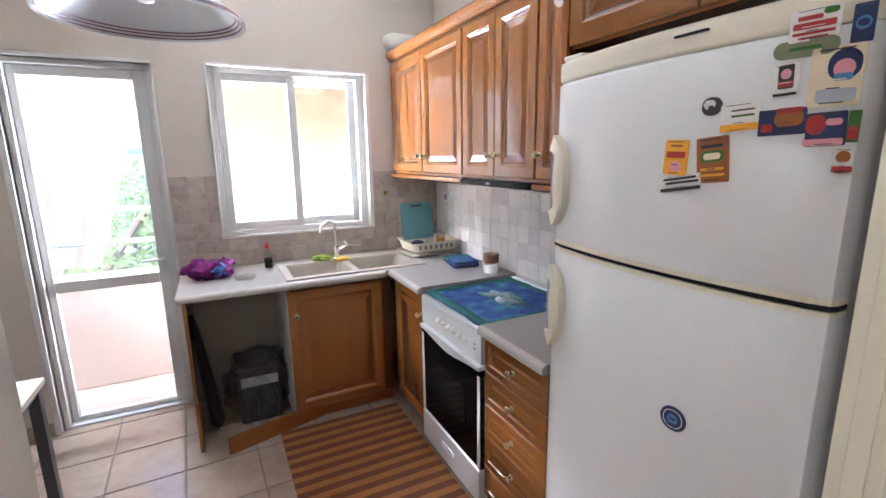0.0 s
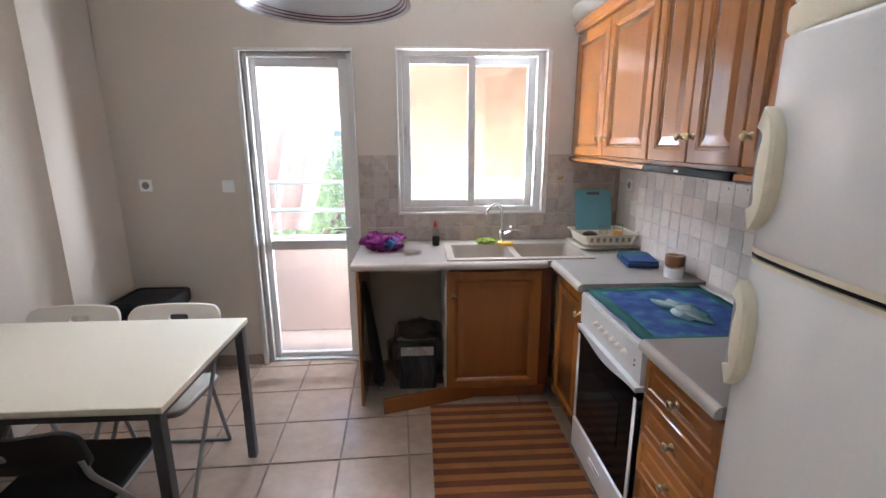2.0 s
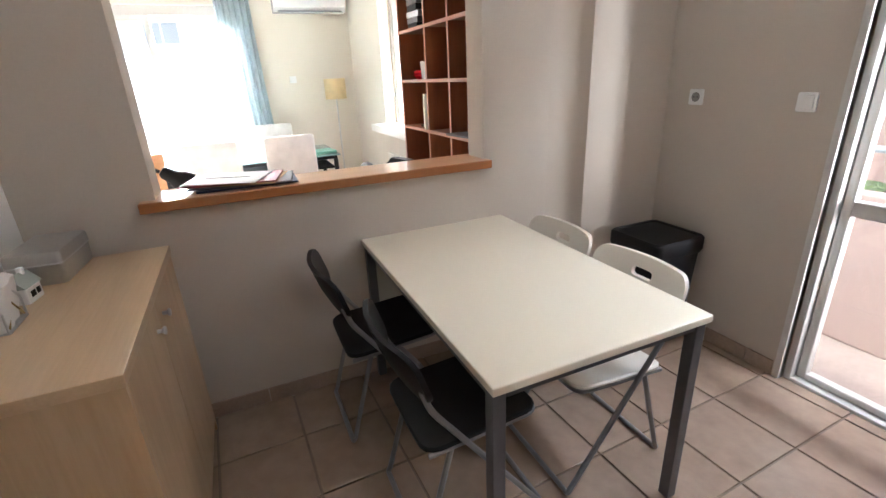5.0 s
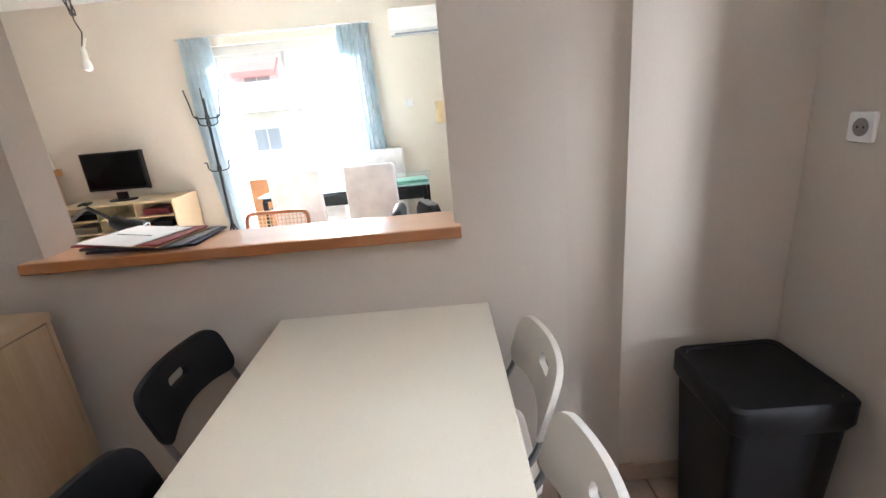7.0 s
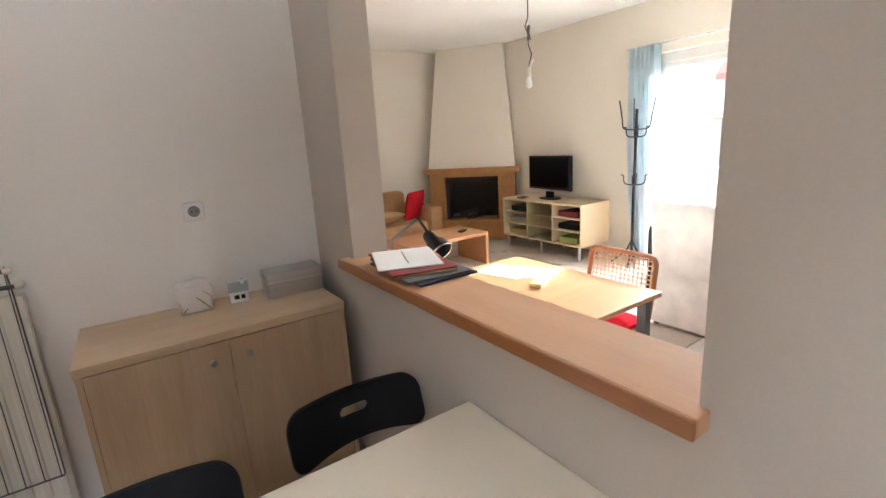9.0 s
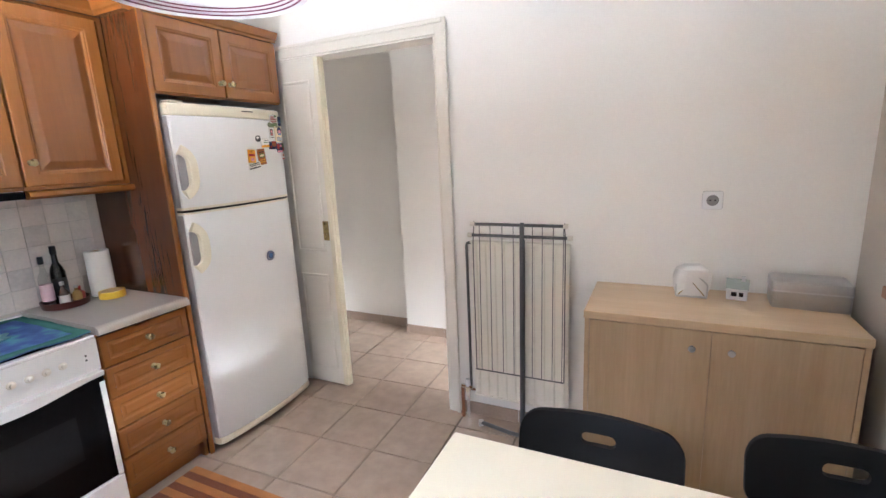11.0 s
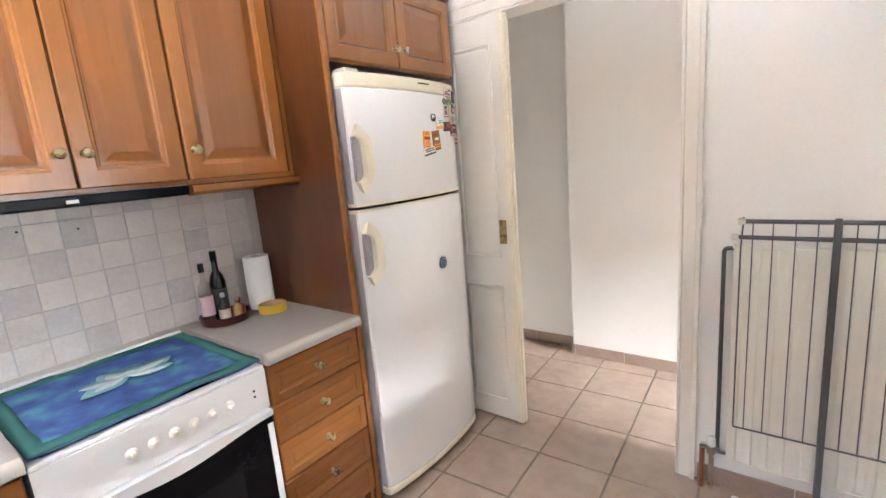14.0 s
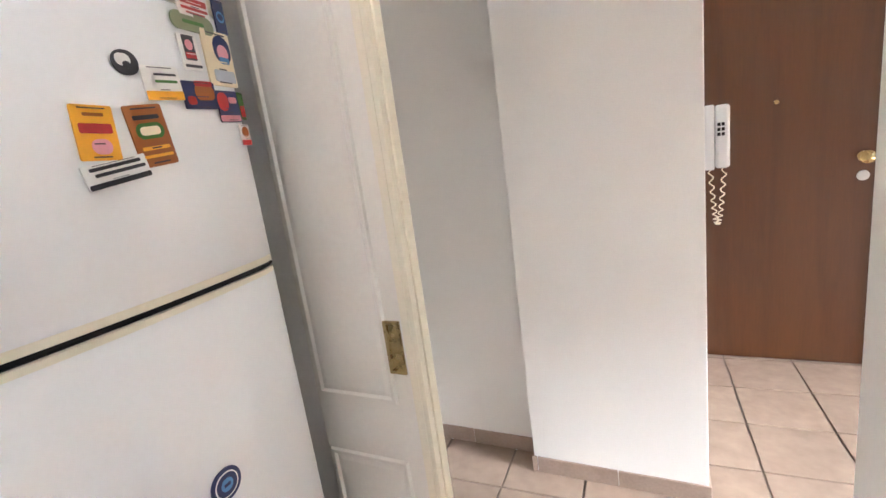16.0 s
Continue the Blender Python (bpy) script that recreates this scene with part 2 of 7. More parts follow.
# the veil on these panes paints the bright haze over the view outside
M_GLASS = hazy_glass("door glass", 0.024)
M_GLASSW = hazy_glass("window glass", 0.003)
M_CLEAN = glass("clean window glass")
M_PLASTER = mat("pale pink balcony plaster", (0.44, 0.345, 0.305), 0.85, var=0.05, big=3, fine=60, bump=0.2)
M_SLAB = mat("pale balcony floor", (0.34, 0.285, 0.25), 0.6, var=0.15, big=6, fine=40)
M_AWN = cloth("orange awning canvas", (0.225, 0.15, 0.10), 0.05)
M_DRAPE = cloth("pale side canvas", (0.45, 0.34, 0.30), 0.10)


# ---- mesh helpers ----
def obj(name, bm, material, smooth=False):
    me = bpy.data.meshes.new(name)
    bmesh.ops.recalc_face_normals(bm, faces=bm.faces[:])
    if smooth:
        for f in bm.faces:
            f.smooth = True
    bm.to_mesh(me)
    bm.free()
    me.materials.append(material)
    if smooth:
        me.set_sharp_from_angle(angle=radians(40))
    return new(name, me)


def thing(name, label, category, at=(0, 0, 0), rz=0.0, group="", rx=0.0, ry=0.0):
    ob = new(name)
    ob.empty_display_size = 0.1
    ob.matrix_world = pose(*at, rx, ry, rz)
    return tagged(ob, label, category, group)


def part(name, bm, material, parent, label="", smooth=False):
    ob = obj(name, bm, material, smooth)
    ob.parent = parent
    return tagged(ob, label)


def lone(name, bm, material, label="", category="", kind="", group="", smooth=False):
    return tagged(obj(name, bm, material, smooth), label, category, group, kind)


def box(x0, x1, y0, y1, z0, z1, r=0.0, bm=None, seg=2):
    bm = bm or bmesh.new()
    m = Matrix.LocRotScale(((x0 + x1) / 2, (y0 + y1) / 2, (z0 + z1) / 2), None, (abs(x1 - x0), abs(y1 - y0), abs(z1 - z0)))
    vs = bmesh.ops.create_cube(bm, size=1, matrix=m)["verts"]
    if r:
        es = list({e for v in vs for e in v.link_edges})
        bmesh.ops.bevel(bm, geom=es, offset=r, segments=seg, affect="EDGES", profile=0.5)
    return bm


def boxes(rows, r=0.0):
    bm = bmesh.new()
    for row in rows:
        box(*row, r, bm)
    return bm


def rings(loops, cap0=True, cap1=True, bm=None, closed=False):
    """Skins loops of equal length, one after the other."""
    bm = bm or bmesh.new()
    made = [[bm.verts.new(p) for p in lp] for lp in loops]
    n = len(made[0])
    pairs = list(zip(made, made[1:])) + ([(made[-1], made[0])] if closed else [])
    for a, b in pairs:
        for i in range(n):
            bm.faces.new((a[i], a[(i + 1) % n], b[(i + 1) % n], b[i]))
    if cap0 and not closed:
        bm.faces.new(made[0][::-1])
    if cap1 and not closed:
        bm.faces.new(made[-1])
    return bm


def lathe(profile, at=(0, 0, 0), seg=24, bm=None, caps=(True, True)):
    """A turned shape from (radius, height) pairs round an upright axis."""
    loops = [[(at[0] + r * math.cos(a), at[1] + r * math.sin(a), at[2] + z) for a in (2 * math.pi * i / seg for i in range(seg))] for r, z in profile]
    return rings(loops, caps[0], caps[1], bm)


def tube(points, r=0.01, seg=8, bm=None, flat=None):
    """A round bar along points."""
    pts = [Vector(p) for p in points]
    loops, up = [], None
    for i, p in enumerate(pts):
        d = ((pts[min(i + 1, len(pts) - 1)] - p).normalized() + (p - pts[max(i - 1, 0)]).normalized()).normalized()
        side = d.orthogonal().normalized() if up is None else (up - d * up.dot(d)).normalized()
        up = side
        other = d.cross(side)
        loops.append([p + r * (math.cos(a) * side + math.sin(a) * other) for a in (2 * math.pi * k / seg for k in range(seg))])
    return rings(loops, bm=bm)


def bend(points, radius, n=5):
    """The same line with its corners rounded."""
    pts = [Vector(p) for p in points]
    out = [pts[0]]
    for a, b, c in zip(pts, pts[1:], pts[2:]):
        u, v = (a - b), (c - b)
        k = min(radius, u.length * 0.45, v.length * 0.45)
        p, q = b + u.normalized() * k, b + v.normalized() * k
        for i in range(n + 1):
            t = i / n
            out.append((1 - t) ** 2 * p + 2 * t * (1 - t) * b + t * t * q)
    return out + [pts[-1]]


def rrect(w, d, r, n=5):
    """Points of a rectangle with round corners, centred."""
    out = []
    for sx, sy, a0 in ((1, 1, 0), (-1, 1, 90), (-1, -1, 180), (1, -1, 270)):
        for i in range(n + 1):
            a = radians(a0 + 90 * i / n)
            out.append((sx * (w / 2 - r) + r * math.cos(a), sy * (d / 2 - r) + r * math.sin(a)))
    return out


def framed(w, h, steps, x=0.0, z=0.0, bm=None, ends=(True, True)):
    """A front seen from -y: rectangle loops given as (inset, depth); depth grows away from the viewer."""
    loops = [[(x + i, d, z + i), (x + w - i, d, z + i), (x + w - i, d, z + h - i), (x + i, d, z + h - i)] for i, d in steps]
    return rings(loops, ends[0], ends[1], bm)


RAISED_FRAME = [(0, 0.02), (0, 0.004), (0.004, 0), (0.050, 0), (0.054, 0.003), (0.060, 0.0045), (0.066, 0.011)]
RAISED_FIELD = [(0.066, 0.011), (0.073, 0.011), (0.100, 0.0045), (0.105, 0.004)]


def walls_with_holes(name, axis, at, thick, a0, a1, z0, z1, holes, material):
    """An upright wall on axis = at, thick to its far side, from a0 to a1, with openings (b0, b1, low, high) right through."""
    cuts = sorted({a0, a1, *[v for h in holes for v in h[:2]]})
    rows = []
    for p, q in zip(cuts, cuts[1:]):
        mid = (p + q) / 2
        inside = sorted((h[2], h[3]) for h in holes if h[0] < mid < h[1])
        z = z0
        for low, high in inside:
            if low > z:
                rows.append((p, q, z, low))
            z = high
        if z < z1:
            rows.append((p, q, z, z1))
    lo, hi = sorted((at, at + thick))
    bm = boxes([(p, q, lo, hi, a, b) if axis == "y" else (lo, hi, p, q, a, b) for p, q, a, b in rows])
    bmesh.ops.remove_doubles(bm, verts=bm.verts[:], dist=1e-5)
    twin = {}
    for f in bm.faces:
        twin.setdefault(tuple(round(v, 4) for v in f.calc_center_median()), []).append(f)
    bmesh.ops.delete(bm, geom=[f for fs in twin.values() if len(fs) > 1 for f in fs], context="FACES")
    return lone(name, bm, material, kind="structure")


# ---- the shell: kitchen, hall, living room ----
CEIL = 2.85
XW, YS = -3.49, -2.985
DOOR_N = (-2.50, -1.815, 0.0, 2.13)
WIN_N = (-1.52, -0.545, 1.10, 2.145)
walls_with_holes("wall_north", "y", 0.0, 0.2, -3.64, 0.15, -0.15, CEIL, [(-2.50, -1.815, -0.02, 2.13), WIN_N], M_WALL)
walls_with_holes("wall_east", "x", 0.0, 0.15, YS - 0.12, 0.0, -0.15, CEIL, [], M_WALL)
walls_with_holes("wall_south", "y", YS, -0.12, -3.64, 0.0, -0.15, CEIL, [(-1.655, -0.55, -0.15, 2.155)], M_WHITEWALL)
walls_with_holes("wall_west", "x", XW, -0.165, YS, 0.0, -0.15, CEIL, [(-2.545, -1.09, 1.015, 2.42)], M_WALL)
# corner pier with a soft bay towards the passage wall
prof = [(XW + 0.001, -0.70), (XW + 0.006, -0.655), (XW + 0.02, -0.62), (XW + 0.045, -0.59), (XW + 0.08, -0.565), (XW + 0.125, -0.545), (XW + 0.125, -0.001), (XW + 0.001, -0.001)]
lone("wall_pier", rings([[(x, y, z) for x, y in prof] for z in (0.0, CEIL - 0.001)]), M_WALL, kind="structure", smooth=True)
lone("ceiling", box(-3.64, 0.15, YS - 0.12, 0.2, CEIL, CEIL + 0.15), M_CEIL, kind="structure")
# hall
walls_with_holes("wall_hall_back", "y", -4.10, -0.12, -1.38, 0.15, -0.15, CEIL, [], M_WHITEWALL)
lone("wall_hall_pillar", box(-1.48, -0.78, -4.215, -3.975, 0.0, CEIL - 0.001, 0.004), M_WHITEWALL, kind="structure")
walls_with_holes("wall_hall_inner", "x", -1.38, 0.12, -5.29, -4.22, -0.15, CEIL, [], M_WHITEWALL)
walls_with_holes("wall_entry", "y", -5.29, -0.15, -3.64, -1.26, -0.15, CEIL, [(-2.40, -1.40, -0.15, 2.25)], M_WHITEWALL)
walls_with_holes("wall_hall_east", "x", 0.0, 0.15, -4.22, YS - 0.12, -0.15, CEIL, [], M_WHITEWALL)
lone("ceiling_hall", box(-3.64, 0.15, -5.44, YS - 0.12, CEIL, CEIL + 0.15), M_CEIL, kind="structure")
# living room
XL, YLS, YLN = -7.66, -7.06, -0.69
DOOR_L = (-3.75, -2.0, -0.15, 2.30)
WIN_L = (-6.40, -5.05, 1.0, 2.2)
walls_with_holes("wall_living_west", "x", XL, -0.2, YLS, YLN, -0.15, CEIL, [DOOR_L], M_LIVWALL)
walls_with_holes("wall_living_north", "y", YLN, 0.2, XL - 0.2, -3.64, -0.15, CEIL, [WIN_L], M_LIVWALL)
walls_with_holes("wall_living_south", "y", YLS, -0.2, XL - 0.2, -3.44, -0.15, CEIL, [], M_LIVWALL)
walls_with_holes("wall_living_east", "x", -3.64, 0.2, YLS, -5.44, -0.15, CEIL, [], M_LIVWALL)
lone("ceiling_living", box(XL - 0.2, -3.64, YLS - 0.2, YLN + 0.2, CEIL, CEIL + 0.15), M_CEIL, kind="structure")
lone("floor_base", box(XL - 0.2, 0.15, YLS - 0.2, 0.2, -0.15, -0.008), M_GROUT, kind="structure")

# ---- openings: window, balcony door, sliding door, entry door ----
def pane_thing(name, x0, x1, z0, z1, y, w=0.045, t=0.035, mid=None):
    """Frame bars round a pane."""
    rows = [(x0, x0 + w, y, y + t, z0, z1), (x1 - w, x1, y, y + t, z0, z1), (x0 + w, x1 - w, y, y + t, z0, z0 + w), (x0 + w, x1 - w, y, y + t, z1 - w, z1)]
    return boxes(rows, 0.004)


win = tagged(thing("window_1", "white aluminium sliding window with two sashes", "window"), kind="structure")
x0, x1, z0, z1 = WIN_N
part("window_frame", boxes([(x0, x0 + 0.03, 0.045, 0.155, z0, z1), (x1 - 0.05, x1, 0.045, 0.155, z0, z1), (x0 + 0.03, x1 - 0.05, 0.045, 0.155, z0, z0 + 0.03), (x0 + 0.03, x1 - 0.05, 0.045, 0.155, z1 - 0.03, z1)], 0.003), M_ALU, win)
part("sash", pane_thing("", -1.49, -1.005, 1.13, 2.115, 0.06, 0.05), M_ALU, win)
part("sash", pane_thing("", -1.05, -0.595, 1.13, 2.115, 0.105, 0.05), M_ALU, win)
for a, b, y in ((-1.44, -1.055, 0.078), (-1.0, -0.645, 0.123)):
    p = part("pane", box(a, b, y, y + 0.004, 1.18, 2.065), M_GLASSW, win)
    p.visible_shadow = False
part("sash_latch", box(-1.475, -1.46, 0.05, 0.06, 1.55, 1.68, 0.004), M_STEEL, win)
part("sash_latch", box(-0.63, -0.615, 0.095, 0.105, 1.55, 1.68, 0.004), M_STEEL, win)
part("window_trim", boxes([(x0 - 0.012, x1 + 0.012, -0.012, 0.03, z1, z1 + 0.015), (x0 - 0.012, x0, -0.012, 0.03, z0, z1), (x1, x1 + 0.03, -0.012, 0.03, z0, z1), (x0 - 0.012, x1 + 0.03, -0.012, 0.03, z0 - 0.012, z0)], 0.003), M_ALU, win)

door = tagged(thing("door_1", "closed white aluminium balcony door with two glass panes", "balcony door"), kind="structure")
x0, x1 = -2.50, -1.815
part("door_frame", boxes([(x0, x0 + 0.03, 0.03, 0.15, 0, 2.13), (x1 - 0.03, x1, 0.03, 0.15, 0, 2.13), (x0 + 0.03, x1 - 0.03, 0.03, 0.15, 2.10, 2.13), (x0 + 0.03, x1 - 0.03, 0.03, 0.15, -0.02, 0.015)], 0.003), M_ALU, door)
part("door_leaf", boxes([(-2.468, -2.43, 0.07, 0.115, 0.018, 2.098), (-1.91, -1.848, 0.07, 0.115, 0.018, 2.098), (-2.43, -1.91, 0.07, 0.115, 2.045, 2.098), (-2.43, -1.91, 0.07, 0.115, 0.018, 0.05), (-2.43, -1.91, 0.07, 0.115, 0.835, 0.90)], 0.005), M_ALU, door)
for a, b in ((0.05, 0.835), (0.90, 2.045)):
    p = part("pane", box(-2.43, -1.91, 0.09, 0.094, a, b), M_GLASS, door)
    p.visible_shadow = False
part("door_handle", tube(bend([(-1.875, 0.07, 0.99), (-1.875, 0.025, 0.99), (-1.99, 0.025, 0.985)], 0.015), 0.008), M_STEEL, door, smooth=True)
part("handle_plate", box(-1.892, -1.858, 0.063, 0.07, 0.90, 1.03, 0.004), M_STEEL, door)
part("hinge", box(-1.845, -1.825, 0.02, 0.03, 0.12, 0.20, 0.004), M_STEEL, door)
part("door_trim", boxes([(x0 - 0.03, x1 + 0.015, -0.012, 0.03, 2.13, 2.15), (x0 - 0.03, x0, -0.012, 0.03, 0, 2.13), (x1, x1 + 0.015, -0.012, 0.03, 0.91, 2.13), (x0 - 0.03, x0, 0.03, 0.06, 0, 2.13)], 0.003), M_ALU, door)

slide = tagged(thing("door_2", "cream painted sliding door, half open, with panelled leaf", "sliding door"), kind="structure")
part("casing", boxes([(-1.715, -1.655, YS, YS + 0.022, 0, 2.215), (-1.655, -0.545, YS, YS + 0.022, 2.155, 2.215), (-1.6545, -1.642, YS - 0.119, YS + 0.02, 0, 2.153), (-1.642, -0.552, YS - 0.119, YS + 0.02, 2.142, 2.1535)], 0.004), M_PAINT, slide)
part("casing_bead", boxes([(-1.722, -1.702, YS + 0.022, YS + 0.034, 0, 2.228), (-1.702, -0.545, YS + 0.022, YS + 0.034, 2.205, 2.228)], 0.005), M_PAINT, slide)
YL = YS + 0.012
leaf = part("door_leaf", box(-0.865, -0.56, YL - 0.045, YL, 0.012, 2.15, 0.003), M_PAINT, slide)
for z0, z1 in ((0.12, 0.80), (0.95, 2.02)):
    bm = rings([[(x, YL + d, z) for x, z in ((-0.80 + i, z0 + i), (-0.57 - i, z0 + i), (-0.57 - i, z1 - i), (-0.80 + i, z1 - i))] for i, d in ((0, 0.0), (0.004, 0.006), (0.012, 0.006), (0.018, 0.001), (0.03, 0.003))])
    part("moulding", bm, M_PAINT, leaf)
part("edge_strip", boxes([(-0.878, -0.865, YL - 0.05, YL + 0.006, 0.012, 2.15), (-0.884, -0.878, YL - 0.035, YL - 0.012, 0.012, 2.15), (-0.865, -0.845, YL, YL + 0.006, 0.012, 2.15)], 0.002), M_IVORY, leaf)
pull = part("recessed_pull", framed(0.042, 0.125, [(0, 0.006), (0, 0.001), (0.001, 0), (0.008, 0), (0.011, 0.005)], bm=None), M_BRASS, leaf, "old brass flush pull")
pull.matrix_basis = pose(-0.795, YL + 0.006, 1.03, 0, 0, 180)

entry = tagged(thing("door_3", "closed brown wooden entry door with a brass knob", "entry door"), kind="structure")
M_ENTRY = wood("brown entry door veneer", (0.092, 0.033, 0.009), (0.068, 0.023, 0.006), "z", 0.4, 0.2, 8)
eleaf = part("door_leaf", box(-2.34, -1.455, -5.335, -5.295, 0.006, 2.19, 0.003), M_ENTRY, entry)
part("door_frame", boxes([(-1.452, -1.40, -5.34, -5.275, 0, 2.25), (-2.40, -2.343, -5.34, -5.275, 0, 2.25), (-2.343, -1.452, -5.34, -5.275, 2.193, 2.25)], 0.004), M_ENTRY, entry)
k = lathe([(0.028, 0), (0.028, 0.006), (0.012, 0.012), (0.012, 0.03), (0.03, 0.045), (0.033, 0.058), (0.022, 0.068), (0.004, 0.07)])
knob = part("knob", k, M_BRASS, eleaf, smooth=True)
knob.matrix_basis = pose(-2.285, -5.295, 1.18, -90, 0, 0)
rose = part("lock_rose", lathe([(0.027, 0), (0.025, 0.01), (0.008, 0.012)]), M_STEEL, eleaf, smooth=True)
rose.matrix_basis = pose(-2.285, -5.295, 1.08, -90, 0, 0)
peep = part("peephole", lathe([(0.012, 0), (0.012, 0.008), (0.006, 0.009)]), M_BRASS, eleaf, smooth=True)
peep.matrix_basis = pose(-1.907, -5.295, 1.51, -90, 0, 0)

# ---- balcony and outside, north ----
lone("balcony_floor", box(-4.4, 1.0, 0.2, 0.80, -0.18, -0.03), M_SLAB, kind="structure")
lone("balcony_parapet", box(-4.4, 1.0, 0.66, 0.78, -0.03, 0.80, 0.01), M_PLASTER, kind="structure")
lone("balcony_ceiling", box(-4.4, 1.0, 0.2, 0.95, 2.85, 3.0), M_PLASTER, kind="structure")
M_RAIL = mat("blue-grey railing paint", (0.34, 0.42, 0.47), 0.4, 0.2, var=0.1, bump=0.02)
rail = thing("balcony_railing", "blue-grey metal balcony railing on the parapet", "railing", (0, 0, 0.80))
for z in (0.22, 0.45):
    part("rail", tube([(-4.38, 0.72, z), (0.98, 0.72, z)], 0.018), M_RAIL, rail, smooth=True)
for i in range(7):
    part("post", tube([(-4.3 + 0.87 * i, 0.72, 0), (-4.3 + 0.87 * i, 0.72, 0.45)], 0.014), M_RAIL, rail, smooth=True)


def drop(x0, x1, y, z0, z1, waves, amp, scallop=0.0, taper=0.0, lean=0.0):
    """A hanging sheet with soft folds; its foot may be scalloped, and it may narrow."""
    bm, nx, nz = bmesh.new(), 60, 16
    grid = []
    for j in range(nz + 1):
        v = j / nz
        row = []
        for i in range(nx + 1):
            u = i / nx
            low = z0 + scallop * abs(math.sin(math.pi * u * 12))
            right = x1 - taper * (1 - v)
            row.append(bm.verts.new((x0 + (right - x0) * u, y + lean * (1 - v) + amp * math.sin(waves * 2 * math.pi * u + 0.6 * math.sin(5 * v)), low + (z1 - low) * v)))
        grid.append(row)
    for a, b in zip(grid, grid[1:]):
        for i in range(nx):
            bm.faces.new((a[i], a[i + 1], b[i + 1], b[i]))
    return bm


for k in range(2):
    part("arm", tube([(-3.9 + 1.55 * k, 0.80, 2.75), (-3.1 + 1.55 * k, 0.84, 1.9)], 0.011, 6), mat("faded red steel", (0.42, 0.16, 0.13), 0.5), rail)
aw = thing("awning", "orange canvas awning let down in front of the balcony", "awning", (0, 0, 2.8))
part("canvas", drop(-1.72, 0.95, 0.88, -1.88, 0.0, 3, 0.012, 0.05), M_AWN, aw, smooth=True)
part("roller", tube([(-1.75, 0.88, 0.0), (0.98, 0.88, 0.0)], 0.035), M_ALU, aw, smooth=True)
part("bottom_bar", tube([(-1.74, 0.865, -1.80), (0.97, 0.865, -1.80)], 0.014), M_ALU, aw, smooth=True)
cu = thing("side_canvas", "pale canvas drawn aside at the balcony edge", "awning", (0, 0, 2.8))
part("canvas", drop(-4.3, -1.74, 0.90, -1.98, 0.0, 9, 0.03, 0.0, 0.62), M_DRAPE, cu, smooth=True)
part("roller", tube([(-4.35, 0.90, 0.0), (-1.78, 0.90, 0.0)], 0.035), M_ALU, cu, smooth=True)

M_GROUND = mat("dry ground", (0.23, 0.22, 0.15), 0.95, var=0.25, big=0.3, fine=6, bump=0.2)
bm = bmesh.new()
bmesh.ops.create_grid(bm, x_segments=8, y_segments=8, size=1500, matrix=Matrix.Translation((0, 0, -7.0)))
lone("ground", bm, M_GROUND, kind="structure")

# ---- tall pieces of the kitchen: worktops and cabinets ----
def knob_at(parent, x, z, mat_=None):
    bm = lathe([(0.013, 0), (0.011, 0.004), (0.006, 0.007), (0.006, 0.016), (0.013, 0.021), (0.016, 0.026), (0.013, 0.031), (0.004, 0.033)], seg=14)
    bm.transform(pose(x, 0, z, 90, 0, 0))
    return part("knob", bm, mat_ or M_BRASS, parent, "old brass knob", smooth=True)


def cabinet_door(parent, x, z, w, h, knob=None):
    d = part("door", framed(w, h, RAISED_FRAME, x, z, ends=(True, False)), M_OAK, parent)
    d.matrix_basis = pose(0, -0.02, 0)
    part("raised_panel", framed(w, h, RAISED_FIELD, x, z, ends=(False, True)), M_OAKP, d, "darker raised panel")
    if knob:
        knob_at(d, *knob)
    return d


def carcass(parent, w, d, z0, z1, t=0.018, material=M_OAK):
    return part("body", boxes([(0, t, 0.001, d, z0, z1), (w - t, w, 0.001, d, z0, z1), (t, w - t, 0.001, d, z0, z0 + t), (t, w - t, 0.001, d, z1 - t, z1), (t, w - t, d - 0.008, d, z0 + t, z1 - t)]), material, parent)


M_WHITEBOARD = mat("white chipboard side", (0.66, 0.63, 0.58), 0.5, var=0.04)
# worktop with the sink's cut-out
wt = thing("worktop", "pale grey laminate worktop with a rounded edge, around the sink", "worktop", (0, 0, 0.862))
SX0, SX1, SY0, SY1 = -1.225, -0.375, -0.565, -0.11
rim_out = ((-1.785, -0.60), (-0.002, -0.60), (-0.002, -0.002), (-1.785, -0.002))
rim_in = ((SX0, SY0), (SX1, SY0), (SX1, SY1), (SX0, SY1))
part("slab", rings([[(x, y, z) for x, y in lp] for lp, z in ((rim_out, 0.0), (rim_out, 0.038), (rim_in, 0.038), (rim_in, 0.0))], closed=True), M_TOP, wt)
bm = bmesh.new()
arc = [(-0.60, 0.038)] + [(-0.60 - 0.022 * math.sin(radians(a)), 0.016 + 0.022 * math.cos(radians(a))) for a in (15, 30, 45, 60, 75, 90)] + [(-0.622, 0.004), (-0.618, 0.0), (-0.60, 0.0)]
part("front_edge", rings([[(x, y, z) for y, z in arc] for x in (-1.785, -0.66)]), M_TOPE, wt, "pale rounded front edge", smooth=True)
we = thing("worktop", "grey laminate worktop beside the stove", "worktop", (0, 0, 0.866))
part("slab", box(-0.615, -0.002, -1.062, -0.602, 0, 0.038), M_TOP, we)
part("front_edge", rings([[(y - 0.015, x, z) for y, z in arc] for x in (-1.062, -0.605)]), M_TOPE, we, smooth=True)
part("end_edge", box(-0.63, -0.60, -0.6225, -0.602, 0, 0.036, 0.006), M_TOPE, we)
wd = thing("worktop", "short grey laminate worktop above the drawers", "worktop", (0, 0, 0.862))
